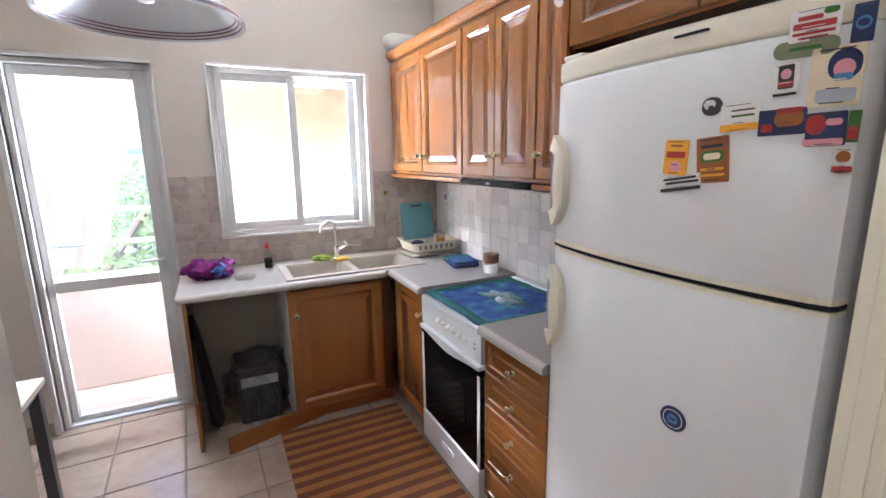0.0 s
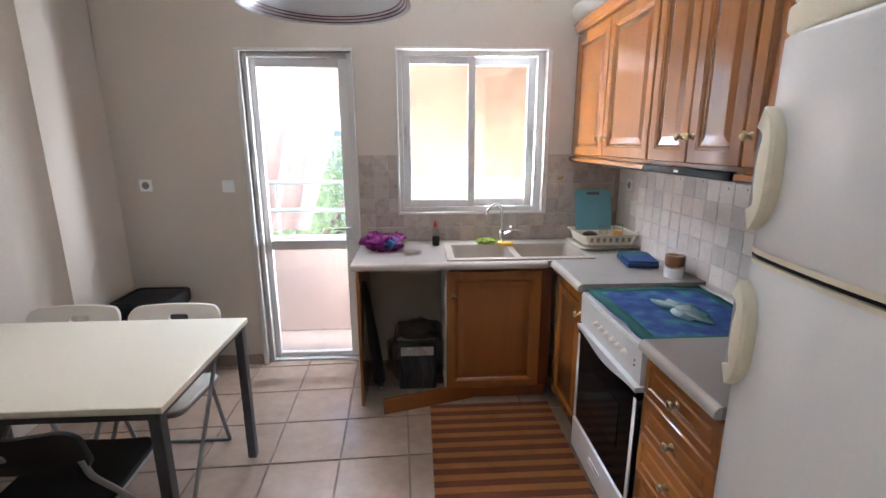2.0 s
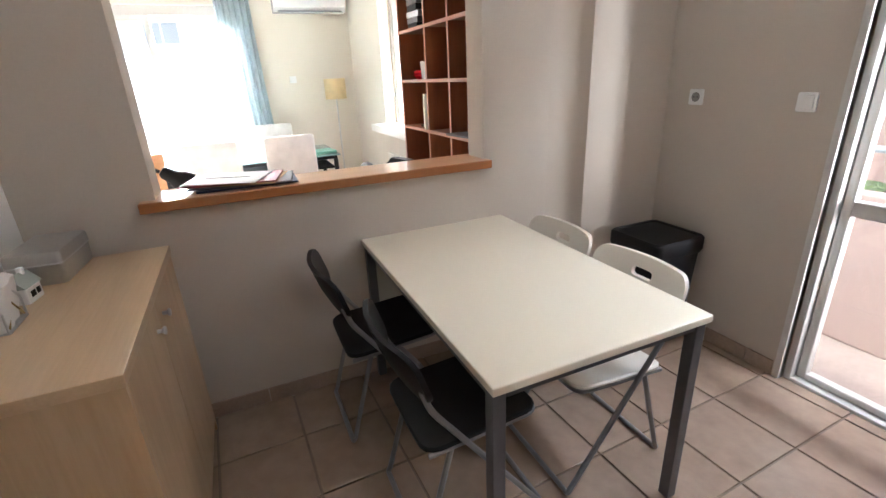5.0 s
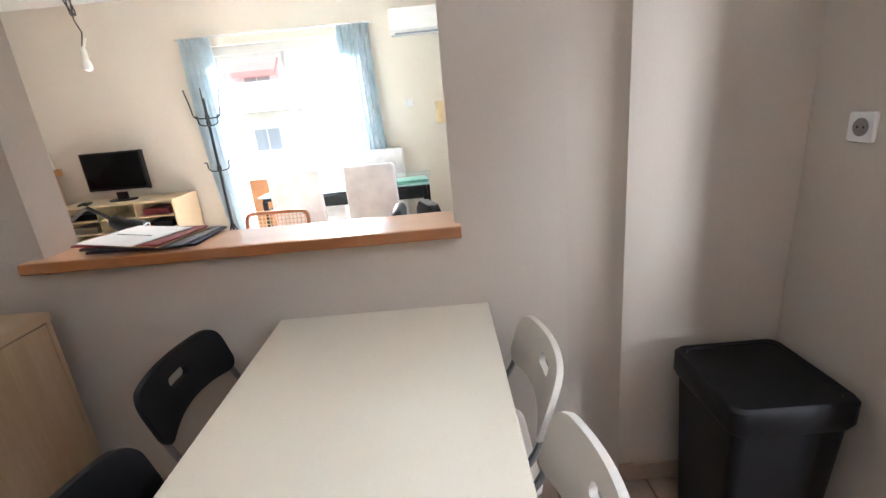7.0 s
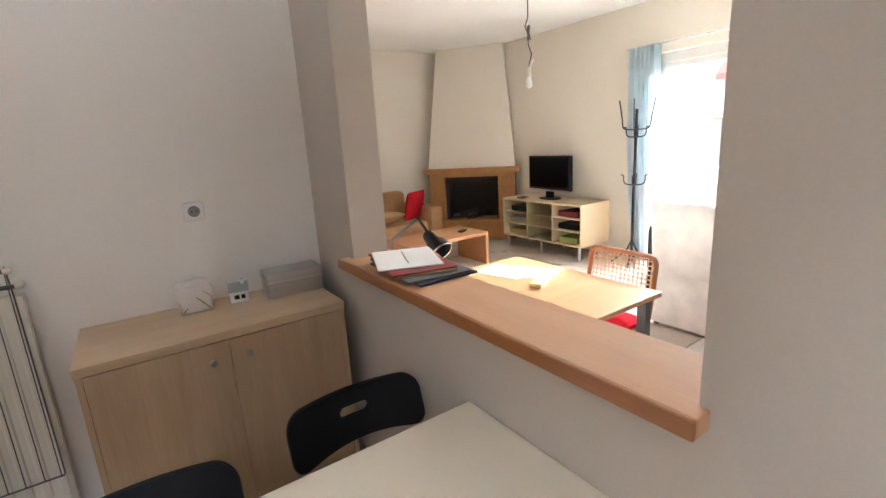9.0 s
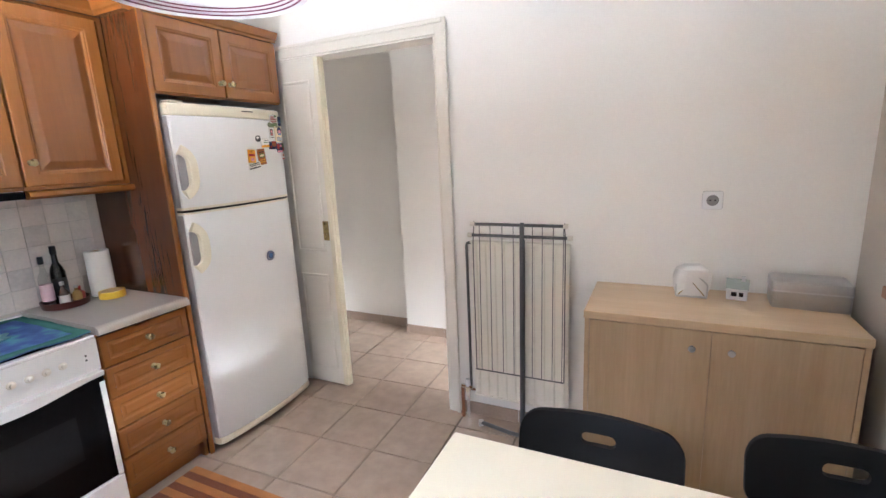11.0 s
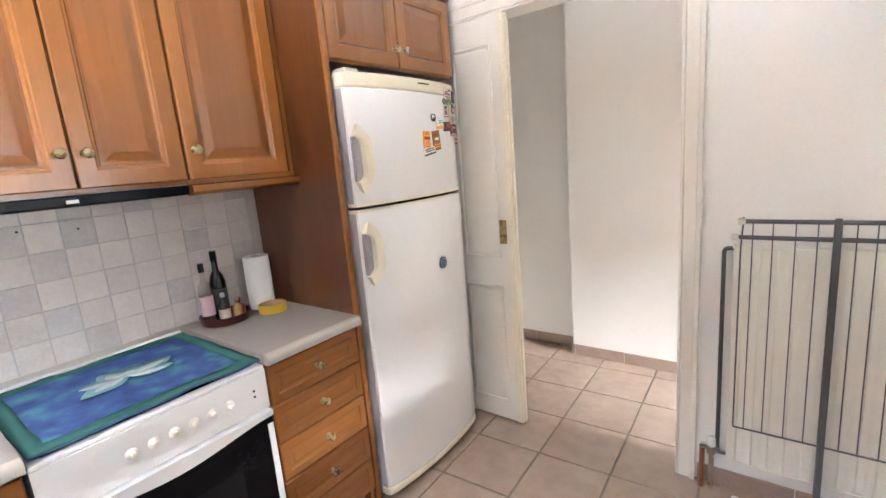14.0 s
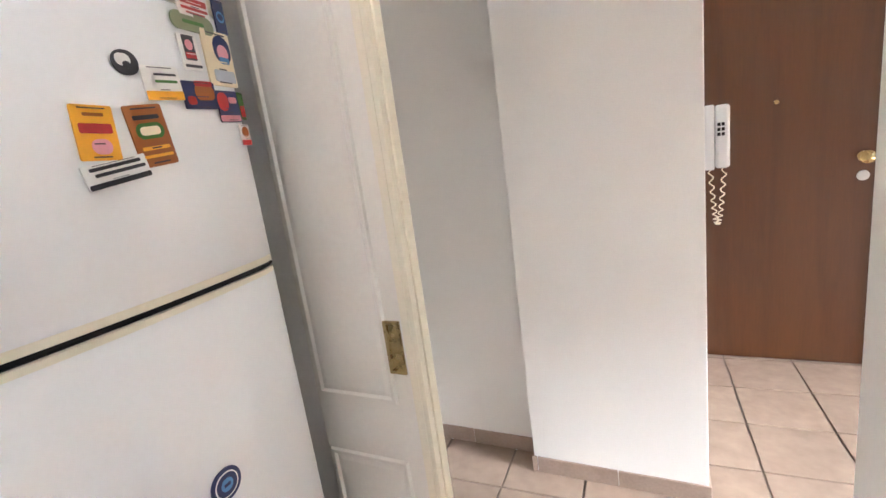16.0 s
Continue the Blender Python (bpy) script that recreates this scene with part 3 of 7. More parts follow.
part("slab", box(-0.615, -0.002, -2.099, -1.678, 0, 0.038), M_TOP, wd)
part("front_edge", rings([[(y - 0.015, x, z) for y, z in arc] for x in (-2.099, -1.678)]), M_TOPE, wd, smooth=True)

sink = thing("sink", "beige composite double-bowl kitchen sink set into the worktop", "sink", ((SX0 + SX1) / 2, (SY0 + SY1) / 2, 0.90))
W, D = SX1 - SX0, SY1 - SY0
part("rim", boxes([(-W / 2 - 0.012, W / 2 + 0.012, -D / 2 - 0.012, -D / 2 + 0.035, 0.0, 0.01), (-W / 2 - 0.012, W / 2 + 0.012, D / 2 - 0.075, D / 2 + 0.012, 0.0, 0.01), (-W / 2 - 0.012, -W / 2 + 0.035, -D / 2 + 0.035, D / 2 - 0.075, 0.0, 0.01), (W / 2 - 0.035, W / 2 + 0.012, -D / 2 + 0.035, D / 2 - 0.075, 0.0, 0.01), (-0.03, 0.01, -D / 2 + 0.035, D / 2 - 0.075, -0.02, 0.007)], 0.003), M_SINK, sink)
for a, b in ((-W / 2 + 0.035, -0.03), (0.01, W / 2 - 0.035)):
    cx, w, cy, d = (a + b) / 2, b - a, -0.02, D - 0.11
    loops = [[(cx + x, cy + y, z) for x, y in rrect(w - 2 * i, d - 2 * i, r)] for i, r, z in ((0, 0.006, 0.006), (0.004, 0.03, -0.01), (0.012, 0.05, -0.10), (0.03, 0.06, -0.145), (0.07, 0.06, -0.155))]
    bowl = part("bowl", rings(loops, cap0=False), M_SINK, sink, smooth=True)
    dr = lathe([(0.028, -0.153), (0.026, -0.150), (0.012, -0.153)], (cx, cy, 0), 16)
    part("drain", dr, M_STEEL, bowl, smooth=True)
tap = thing("kitchen_tap", "chrome mixer tap with a high curved spout", "tap", (-0.845, -0.145, 0.91))
part("body", lathe([(0.027, 0), (0.027, 0.008), (0.02, 0.014), (0.02, 0.075), (0.014, 0.085), (0.011, 0.09)]), M_CHROME, tap, smooth=True)
part("spout", tube(bend([(0, 0, 0.085), (0, 0, 0.235), (-0.05, -0.05, 0.275), (-0.115, -0.10, 0.235), (-0.12, -0.105, 0.205)], 0.06, 6), 0.0105, 10), M_CHROME, tap, smooth=True)
part("lever", tube(bend([(0.018, 0, 0.06), (0.06, 0.0, 0.075), (0.075, -0.01, 0.10), (0.055, -0.03, 0.115)], 0.02), 0.009, 8), M_CHROME, tap, smooth=True)
part("aerator_lever", tube([(0.075, -0.01, 0.09), (0.16, -0.02, 0.082)], 0.005, 8), M_CHROME, tap, smooth=True)

# base units, north run
pan = thing("end_panel", "wooden end panel beside the open appliance bay", "panel", (-1.762, -0.60, 0))
part("panel", box(0, 0.018, 0, 0.598, 0.0, 0.862, 0.002), M_OAK, pan)
c = thing("sink_cabinet", "varnished wood base cabinet with one raised-panel door", "cabinet", (-1.245, -0.58, 0))
part("body", boxes([(0.018, 0.565, 0.001, 0.578, 0.10, 0.118), (0.547, 0.565, 0.001, 0.578, 0.118, 0.74), (0.018, 0.547, 0.57, 0.578, 0.118, 0.74)]), M_OAK, c)
part("side", box(0, 0.018, 0.0, 0.578, 0.0, 0.86), M_WHITEBOARD, c, "bare white chipboard side")
cabinet_door(c, 0.002, 0.10, 0.562, 0.745, (0.045, 0.60 + 0.10))
part("top_rail", box(0.018, 0.565, 0.002, 0.018, 0.846, 0.861), M_OAKX, c)
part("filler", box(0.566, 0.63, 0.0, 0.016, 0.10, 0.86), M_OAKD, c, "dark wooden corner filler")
part("plinth", box(0.018, 0.63, 0.05, 0.066, 0.0, 0.10), M_OAKX, c)
# base units, east run: local x runs south, fronts look west
c = thing("corner_cabinet", "varnished wood base cabinet in the corner with one door", "cabinet", (-0.585, -0.628, 0), -90)
carcass(c, 0.43, 0.58, 0.10, 0.862)
cabinet_door(c, 0.004, 0.10, 0.424, 0.75, (0.40, 0.74))
part("plinth", box(0.0, 0.43, 0.05, 0.066, 0.0, 0.10), M_OAKX, c)
c = thing("drawer_unit", "varnished wood unit with five drawers and brass knobs", "drawers", (-0.585, -1.682, 0), -90)
part("body", boxes([(0, 0.018, 0.001, 0.58, 0.0, 0.86), (0.398, 0.416, 0.001, 0.58, 0.0, 0.86), (0.018, 0.398, 0.001, 0.58, 0.10, 0.118), (0.018, 0.398, 0.572, 0.58, 0.118, 0.86)]), M_OAK, c)
DRAWER = [(0, 0.02), (0, 0.004), (0.004, 0), (0.030, 0), (0.033, 0.004), (0.038, 0.006), (0.046, 0.006), (0.054, 0.003)]
for i in range(5):
    d = part("drawer", framed(0.408, 0.144, DRAWER, 0.004, 0.102 + i * 0.15), M_OAKX, c)
    d.matrix_basis = pose(0, -0.02, 0)
    knob_at(d, 0.208, 0.174 + i * 0.15)
part("plinth", box(0.018, 0.398, 0.04, 0.056, 0.0, 0.10), M_OAKX, c)
tp = thing("tall_panel", "tall dark-varnished wooden side panel beside the fridge", "panel", (-0.605, -2.102, 0))
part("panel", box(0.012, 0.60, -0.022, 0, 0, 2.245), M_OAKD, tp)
part("lipping", box(0, 0.012, -0.023, 0.001, 0, 2.245, 0.002), M_OAK, tp)
# upper units
def upper(y_left, w, splits, z0=1.475, z1=2.24, depth=0.335, label="", name="wall_cabinet"):
    c = thing(name, label, "cabinet", (-depth, y_left, 0), -90)
    carcass(c, w, depth - 0.002, z0, z1)
    for a, b, k in splits:
        cabinet_door(c, a, z0 + 0.015, b - a, z1 - z0 - 0.03, (k, z0 + 0.115))
    return c
U = "varnished wood wall cabinet with raised-panel doors and brass knobs"
c1 = upper(-0.004, 1.044, ((0.004, 0.515, 0.485), (0.525, 1.036, 0.555)), label=U)
c2 = upper(-1.050, 0.615, ((0.003, 0.305, 0.275), (0.310, 0.612, 0.34)), label="varnished wood wall cabinet with two raised-panel doors above the hood")
c3 = upper(-1.667, 0.432, ((0.004, 0.396, 0.035),), label="narrow varnished wood wall cabinet with one door")
for c, w in ((c1, 1.044), (c3, 0.432)):
    part("valance", rings([[(x, y, z) for y, z in ((-0.02, 1.475), (-0.034, 1.468), (-0.036, 1.45), (-0.022, 1.438), (0.012, 1.436), (0.012, 1.475))] for x in (0, w)]), M_OAKX, c, smooth=True)
CROWN = [(0.02, 2.24), (-0.022, 2.24), (-0.026, 2.252), (-0.036, 2.258), (-0.044, 2.272), (-0.05, 2.288), (-0.05, 2.296), (0.02, 2.296)]
for c, w in ((c1, 1.044), (c2, 0.615), (c3, 0.41)):
    part("crown", rings([[(x, y, z) for y, z in CROWN] for x in (0, w)]), M_OAKX, c)
c4 = thing("fridge_top_cabinet", "small varnished wood cabinet with two doors above the fridge", "cabinet", (-0.585, -2.126, 0), -90)
carcass(c4, 0.80, 0.583, 1.885, 2.245)
for a, b, k in ((0.004, 0.396, 0.368), (0.402, 0.796, 0.43)):
    cabinet_door(c4, a, 1.892, b - a, 0.345, (k, 1.965))
part("crown", rings([[(x, y, z) for y, z in CROWN] for x in (-0.02, 0.80)]), M_OAKX, c4)
part("crown_return", rings([[(-0.02 - y - 0.02, x, z) for y, z in [(v[0] * -1 - 0.0, v[1]) for v in CROWN]] for x in (0.02, 0.30)]), M_OAKX, c4)
hood = thing("range_hood", "dark slim pull-out range hood under the cabinet", "hood", (-0.335, -1.055, 1.44), -90)
part("body", box(0.0, 0.60, 0.0, 0.30, 0.0, 0.033, 0.003), M_GREYMET, hood)
part("front_bar", box(0.0, 0.60, -0.035, 0.0, 0.002, 0.034, 0.006), M_BLACKGL, hood)
part("switch", box(0.26, 0.29, -0.038, -0.035, 0.012, 0.022, 0.001), M_STEEL, hood)

# ---- stove ----
st = thing("stove", "white free-standing electric stove with a black glass oven door", "stove", (-0.615, -1.066, 0), -90)
part("body", boxes([(0.0, 0.606, 0.03, 0.60, 0.03, 0.855)], 0.004), M_ENAMEL, st)
part("top", boxes([(0.0, 0.606, 0.0, 0.60, 0.855, 0.868), (0.0, 0.606, 0.575, 0.60, 0.868, 0.892)], 0.004), M_ENAMEL, st)
part("hob_glass", box(0.03, 0.576, 0.03, 0.555, 0.868, 0.873, 0.001), M_BLACKGL, st)
# control panel with a wavy foot
xs = [0.606 * i / 24 for i in range(25)]
def wave(x):
    u = x / 0.606
    return 0.688 - 0.028 * math.sin(math.pi * u) ** 2
def strip(z_low, z_top, y0, y1):
    b = bmesh.new()
    cols = [[b.verts.new(p) for p in ((x, y0, z_low(x)), (x, y0 - 0.004, z_top(x)), (x, y1, z_top(x)), (x, y1, z_low(x)))] for x in xs]
    for p, q in zip(cols, cols[1:]):
        for i in range(4):
            b.faces.new((p[i], q[i], q[(i + 1) % 4], p[(i + 1) % 4]))
    b.faces.new(cols[0]), b.faces.new(cols[-1][::-1])
    return b
part("control_panel", strip(lambda x: 0.715, lambda x: 0.855, 0.002, 0.03), M_ENAMEL, st)
for i in range(6):
    kb = part("dial", lathe([(0.016, 0), (0.015, 0.003), (0.009, 0.006), (0.008, 0.018), (0.003, 0.019)], seg=14), M_WHITEPL, st, smooth=True)
    kb.matrix_basis = pose(0.20 + i * 0.055, 0.0, 0.785, 90, 0, 0)
for z in (0.77, 0.79):
    part("indicator", box(0.555, 0.561, -0.003, 0.0, z, z + 0.007), M_BLACK, st)
od = part("oven_door", strip(lambda x: wave(x), lambda x: 0.708, -0.012, 0.03), M_ENAMEL, st)
for a in (0.0, 0.584):
    part("door_edge", box(a, a + 0.022, -0.006, 0.028, 0.21, 0.66, 0.003), M_ENAMEL, od)
part("door_glass", strip(lambda x: 0.21, lambda x: wave(x) - 0.002, 0.0, 0.026), M_BLACKGL, od, "black oven glass")
part("window_pane", box(0.13, 0.476, -0.0045, -0.0035, 0.36, 0.56), mat("oven window", (0.009, 0.009, 0.010), 0.10, bump=0.0, spec=0.2), od)
dw = part("storage_drawer", box(0.0, 0.606, -0.008, 0.028, 0.035, 0.205, 0.006), M_ENAMEL, st)
part("drawer_grip", rings([[(0.303 + x, -0.0085 - d, 0.13 + y) for x, y in rrect(0.13 - i, 0.028 - i, 0.013 - i / 2)] for i, d in ((0, 0), (0.004, 0.004), (0.012, 0.001))]), M_ENAMEL, dw, smooth=True)
for x in (0.04, 0.566):
    part("foot", lathe([(0.02, 0), (0.02, 0.03)], (x, 0.06, 0), 12), M_BLACK, st)

# ---- fridge ----
fr = thing("fridge", "tall white fridge-freezer with yellowed ivory trim and handles", "fridge", (-0.595, -2.14, 0), -90)
part("cabinet", box(0.005, 0.71, 0.0, 0.56, 0.03, 1.835, 0.006), M_FRSIDE, fr, "side walls, greyed as in shade")
def bowed(z0, z1, sag=0.038, w=0.715, edge=0.0, grow=0.0):
    """A door with a bowed front, rounded at its ends."""
    n = 20
    front = [(w * i / n, -0.052 - sag * (1 - (2 * i / n - 1) ** 2) ** 1.0 + 0.0) for i in range(n + 1)]
    front[0], front[-1] = (0.006, front[0][1] + 0.006), (w - 0.006, front[-1][1] + 0.006)
    prof = [(0.0, -0.002), (0.0, front[0][1] + 0.014)] + front + [(w, front[-1][1] + 0.014), (w, -0.002)]
    loops = []
    for z, i in ((z0, 0.008), (z0 + 0.004, 0.002), (z0 + 0.01, 0.0), (z1 - 0.01, 0.0), (z1 - 0.004, 0.002), (z1, 0.008)):
        loops.append([(x + (i if x < w / 2 else -i) * 0.5, y + i, z) for x, y in prof])
    return rings(loops)
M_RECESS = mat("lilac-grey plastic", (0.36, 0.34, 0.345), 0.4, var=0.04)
d1 = part("freezer_door", bowed(1.335, 1.785), M_ENAMEL, fr, smooth=True)
d2 = part("fridge_door", bowed(0.075, 1.318), M_ENAMEL, fr, smooth=True)
part("door_trim", bowed(1.318, 1.335, 0.034), M_BLACK, fr, "dark gap with ivory edges")
part("trim_strip", bowed(1.785, 1.842, 0.037), M_IVORY, d1, "yellowed ivory top trim", smooth=True)
part("trim_strip", bowed(1.3335, 1.341, 0.0395), M_IVORY, d1, "yellowed ivory edge", smooth=True)
part("trim_strip", bowed(1.309, 1.3195, 0.0395), M_IVORY, d2, "yellowed ivory edge", smooth=True)
part("kick_trim", bowed(0.035, 0.075, 0.034), M_IVORY, fr, "yellowed ivory plinth", smooth=True)
part("vent_slot", box(0.40, 0.47, -0.0945, -0.085, 1.818, 1.822), M_BLACK, d1)
for z0, z1, dd in ((1.385, 1.645, d1), (1.01, 1.27, d2)):
    zm, hh = (z0 + z1) / 2, (z1 - z0) / 2
    loops = []
    for i in range(25):
        a = -1 + i / 12
        bow = (1 - abs(a) ** 3.4)
        xo, xi = 0.030 + 0.054 * bow, 0.001 + 0.040 * max(0.0, 1 - abs(a) ** 8)
        zo, zi = zm + hh * a, zm + (hh - 0.042) * a
        yf = -0.080 - 0.020 * bow
        loops.append([(xo, yf + 0.006, zo), (xo - 0.006, yf, zo), (xi + 0.006, yf + 0.001, zi), (xi, yf + 0.006, zi), (xi, -0.060, zi), (xo, -0.060, zo)])
    part("handle", rings(loops), M_IVORY, dd, "yellowed ivory D-shaped handle", smooth=True)
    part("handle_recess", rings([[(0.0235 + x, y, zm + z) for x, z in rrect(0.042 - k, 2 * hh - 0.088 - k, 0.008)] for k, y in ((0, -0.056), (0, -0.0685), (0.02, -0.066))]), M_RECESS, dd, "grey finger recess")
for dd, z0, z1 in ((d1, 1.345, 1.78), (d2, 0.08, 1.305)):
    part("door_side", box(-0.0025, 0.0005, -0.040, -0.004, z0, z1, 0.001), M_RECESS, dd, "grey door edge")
part("hinge_cap", box(0.02, 0.09, -0.05, 0.02, 1.8425, 1.856, 0.004), M_IVORY, fr)

# ---- table and chairs ----
tb = thing("dining_table", "ivory-topped dining table on a grey metal frame, against the wall", "table", (-2.8615, -1.375, 0))
part("tabletop", box(-0.627, 0.627, -0.385, 0.385, 0.722, 0.748, 0.004), M_TABLE, tb)
part("apron", boxes([(-0.58, 0.58, -0.375, -0.35, 0.695, 0.721), (-0.58, 0.58, 0.35, 0.375, 0.695, 0.721), (-0.61, -0.58, -0.335, 0.335, 0.695, 0.721), (0.58, 0.61, -0.335, 0.335, 0.695, 0.721)], 0.002), M_GREYMET, tb)
for sx in (-1, 1):
    for sy in (-1, 1):
        part("leg", box(sx * 0.593 - 0.02, sx * 0.593 + 0.02, sy * 0.358 - 0.02, sy * 0.358 + 0.02, 0.0, 0.721, 0.003), M_GREYMET, tb)


def resampled(points, n):
    """n points at even steps along a closed outline."""
    pts = [Vector((*p, 0)) for p in points]
    pts.append(pts[0])
    steps = [(b - a).length for a, b in zip(pts, pts[1:])]
    out, k, gone = [], 0, 0.0
    for i in range(n):
        want = sum(steps) * i / n
        while gone + steps[k] < want:
            gone += steps[k]
            k += 1
        out.append(pts[k].lerp(pts[k + 1], (want - gone) / steps[k] if steps[k] else 0.0))
    return [(p.x, p.y) for p in out]


def folding_chair(label, seat_mat, at, rz, frame_mat=None):
    """Folding chair: two tube frames that cross, a moulded seat and a backrest with a hand hole; it faces +y."""
    fm = frame_mat or M_TUBE
    c = thing("folding_chair", label, "chair", at, rz)
    # long tubes: from inside the backrest down to the front feet
    for s in (-1, 1):
        part("leg", tube(bend([(s * 0.203, -0.213, 0.655), (s * 0.203, -0.19, 0.58), (s * 0.205, 0.215, 0.012)], 0.06), 0.010, 8), fm, c, smooth=True)
        part("leg", tube([(s * 0.182, -0.12, 0.418), (s * 0.187, -0.232, 0.03)], 0.010, 8), fm, c, smooth=True)
    part("foot_bar", tube([(-0.205, 0.215, 0.012), (0.205, 0.215, 0.012)], 0.010, 8), fm, c, smooth=True)
    part("foot_bar", tube(bend([(-0.187, -0.231, 0.035), (-0.187, -0.242, 0.012), (0.187, -0.242, 0.012), (0.187, -0.231, 0.035)], 0.03), 0.010, 8), fm, c, smooth=True)
    part("seat_rail", tube(bend([(-0.186, -0.20, 0.405), (-0.186, 0.185, 0.432), (0.186, 0.185, 0.432), (0.186, -0.20, 0.405)], 0.05), 0.009, 8), fm, c, smooth=True)
    # seat: a shallow dish that drops towards the back
    loops = [[(x, -0.012 + y, z + 0.07 * y - 0.010 * (1 - (x / 0.2) ** 2) * k) for x, y in resampled(rrect(0.392 - i, 0.405 - i, 0.055 - i / 2), 56)] for i, z, k in ((0.03, 0.424, 1), (0.0, 0.430, 1), (0.0, 0.438, 1), (0.012, 0.443, 1), (0.10, 0.441, 1.1))]
    part("seat", rings(loops), seat_mat, c, smooth=True)
    # backrest: curved shell with round corners and a round-ended slot
    n = 72
    outer, slot = resampled(rrect(0.45, 0.178, 0.052, 8), n), resampled([(x, z + 0.022) for x, z in rrect(0.098, 0.034, 0.0165, 8)], n)
    def shell(x, z, d):
        u, v = x / 0.225, (z + 0.089) / 0.178
        lift = 0.028 * max(0.0, 1 - u * u) * max(0.0, 1 - 2.2 * v)
        return (x, -0.188 - 0.055 * v - 0.048 * (1 - u * u) + d, 0.688 + z + lift)
    ks = [0.0, 0.015, 0.2, 0.4, 0.6, 0.8, 1.0]
    def layer(d, inset):
        out = []
        for k in ks:
            q = 1 - (inset if k == 0 else 0.0)
            out.append([shell((a[0] * (1 - k) + b[0] * k) * (q if k == 0 else 1), (a[1] * (1 - k) + b[1] * k) * (q if k == 0 else 1), d) for a, b in zip(outer, slot)])
        return out
    front, back = layer(0.014, 0.012), layer(-0.004, 0.012)
    mid = [shell(a[0], a[1], 0.005) for a in outer]
    part("backrest", rings([mid] + front + back[::-1], False, False, closed=True), seat_mat, c, smooth=True)
    return c


LB = "black folding chair with grey metal legs, pushed under the table"
LW = "white folding chair with grey metal legs, pushed under the table"
ca = folding_chair(LB, M_BLACK, (-3.212, -1.75, 0), 0)
copy_thing(ca, pose(-2.62, -1.665, 0, 0, 0, 0))
cb = folding_chair(LW, M_WHITEPL, (-3.11, -1.125, 0), 180)
copy_thing(cb, pose(-2.622, -1.13, 0, 0, 0, 180))
for o in [o for o in scene.objects if o.name.startswith("folding_chair")]:
    tagged(o, group="chairs at the dining table")

# ---- sideboard, ledge, bin ----
sb = thing("sideboard", "birch-veneer sideboard with two doors and steel knobs, against the wall", "sideboard", (-2.488, -2.53, 0), 180)
part("top", box(0, 0.93, 0.0, 0.45, 0.855, 0.888, 0.002), M_BIRCHLIT, sb)
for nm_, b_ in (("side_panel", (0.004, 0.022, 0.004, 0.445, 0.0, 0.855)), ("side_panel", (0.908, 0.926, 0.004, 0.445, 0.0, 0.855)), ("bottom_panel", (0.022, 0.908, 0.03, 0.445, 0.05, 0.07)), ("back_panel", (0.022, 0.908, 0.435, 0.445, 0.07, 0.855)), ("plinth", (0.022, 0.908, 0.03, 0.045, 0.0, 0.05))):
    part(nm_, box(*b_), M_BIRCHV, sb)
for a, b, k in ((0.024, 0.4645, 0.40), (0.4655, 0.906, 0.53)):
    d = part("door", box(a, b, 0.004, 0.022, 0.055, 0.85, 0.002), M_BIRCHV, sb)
    kn = part("knob", lathe([(0.007, 0), (0.006, 0.012), (0.013, 0.018), (0.012, 0.023), (0.003, 0.025)], seg=14), M_STEEL, d, "round steel knob", smooth=True)
    kn.matrix_basis = pose(k, 0.004, 0.782, 90, 0, 0)
lg = thing("ledge", "orange beech ledge along the foot of the hatch", "ledge", (0, 0, 1.016))
part("board", box(-3.69, -3.447, -2.60, -1.07, 0, 0.04, 0.004), M_LEDGELIT, lg)
part("front_lipping", box(-3.4468, -3.435, -2.60, -1.07, 0, 0.0402, 0.004), M_LEDGEE, lg, "orange-brown front edge")
bn = thing("waste_bin", "tall matt black plastic bin with a flat lid, in the corner", "bin", (-3.12, -0.235, 0))
part("body", rings([[(x, y, z) for x, y in rrect(w, d, 0.03)] for w, d, z in ((0.27, 0.27, 0.0), (0.275, 0.275, 0.01), (0.325, 0.315, 0.545))]), M_BIN, bn, smooth=True)
part("lid", rings([[(x, y, z) for x, y in rrect(w, d, 0.035)] for w, d, z in ((0.335, 0.325, 0.53), (0.35, 0.345, 0.55), (0.35, 0.345, 0.612), (0.335, 0.33, 0.622), (0.30, 0.295, 0.622), (0.295, 0.29, 0.616))]), M_BIN, bn, smooth=True)

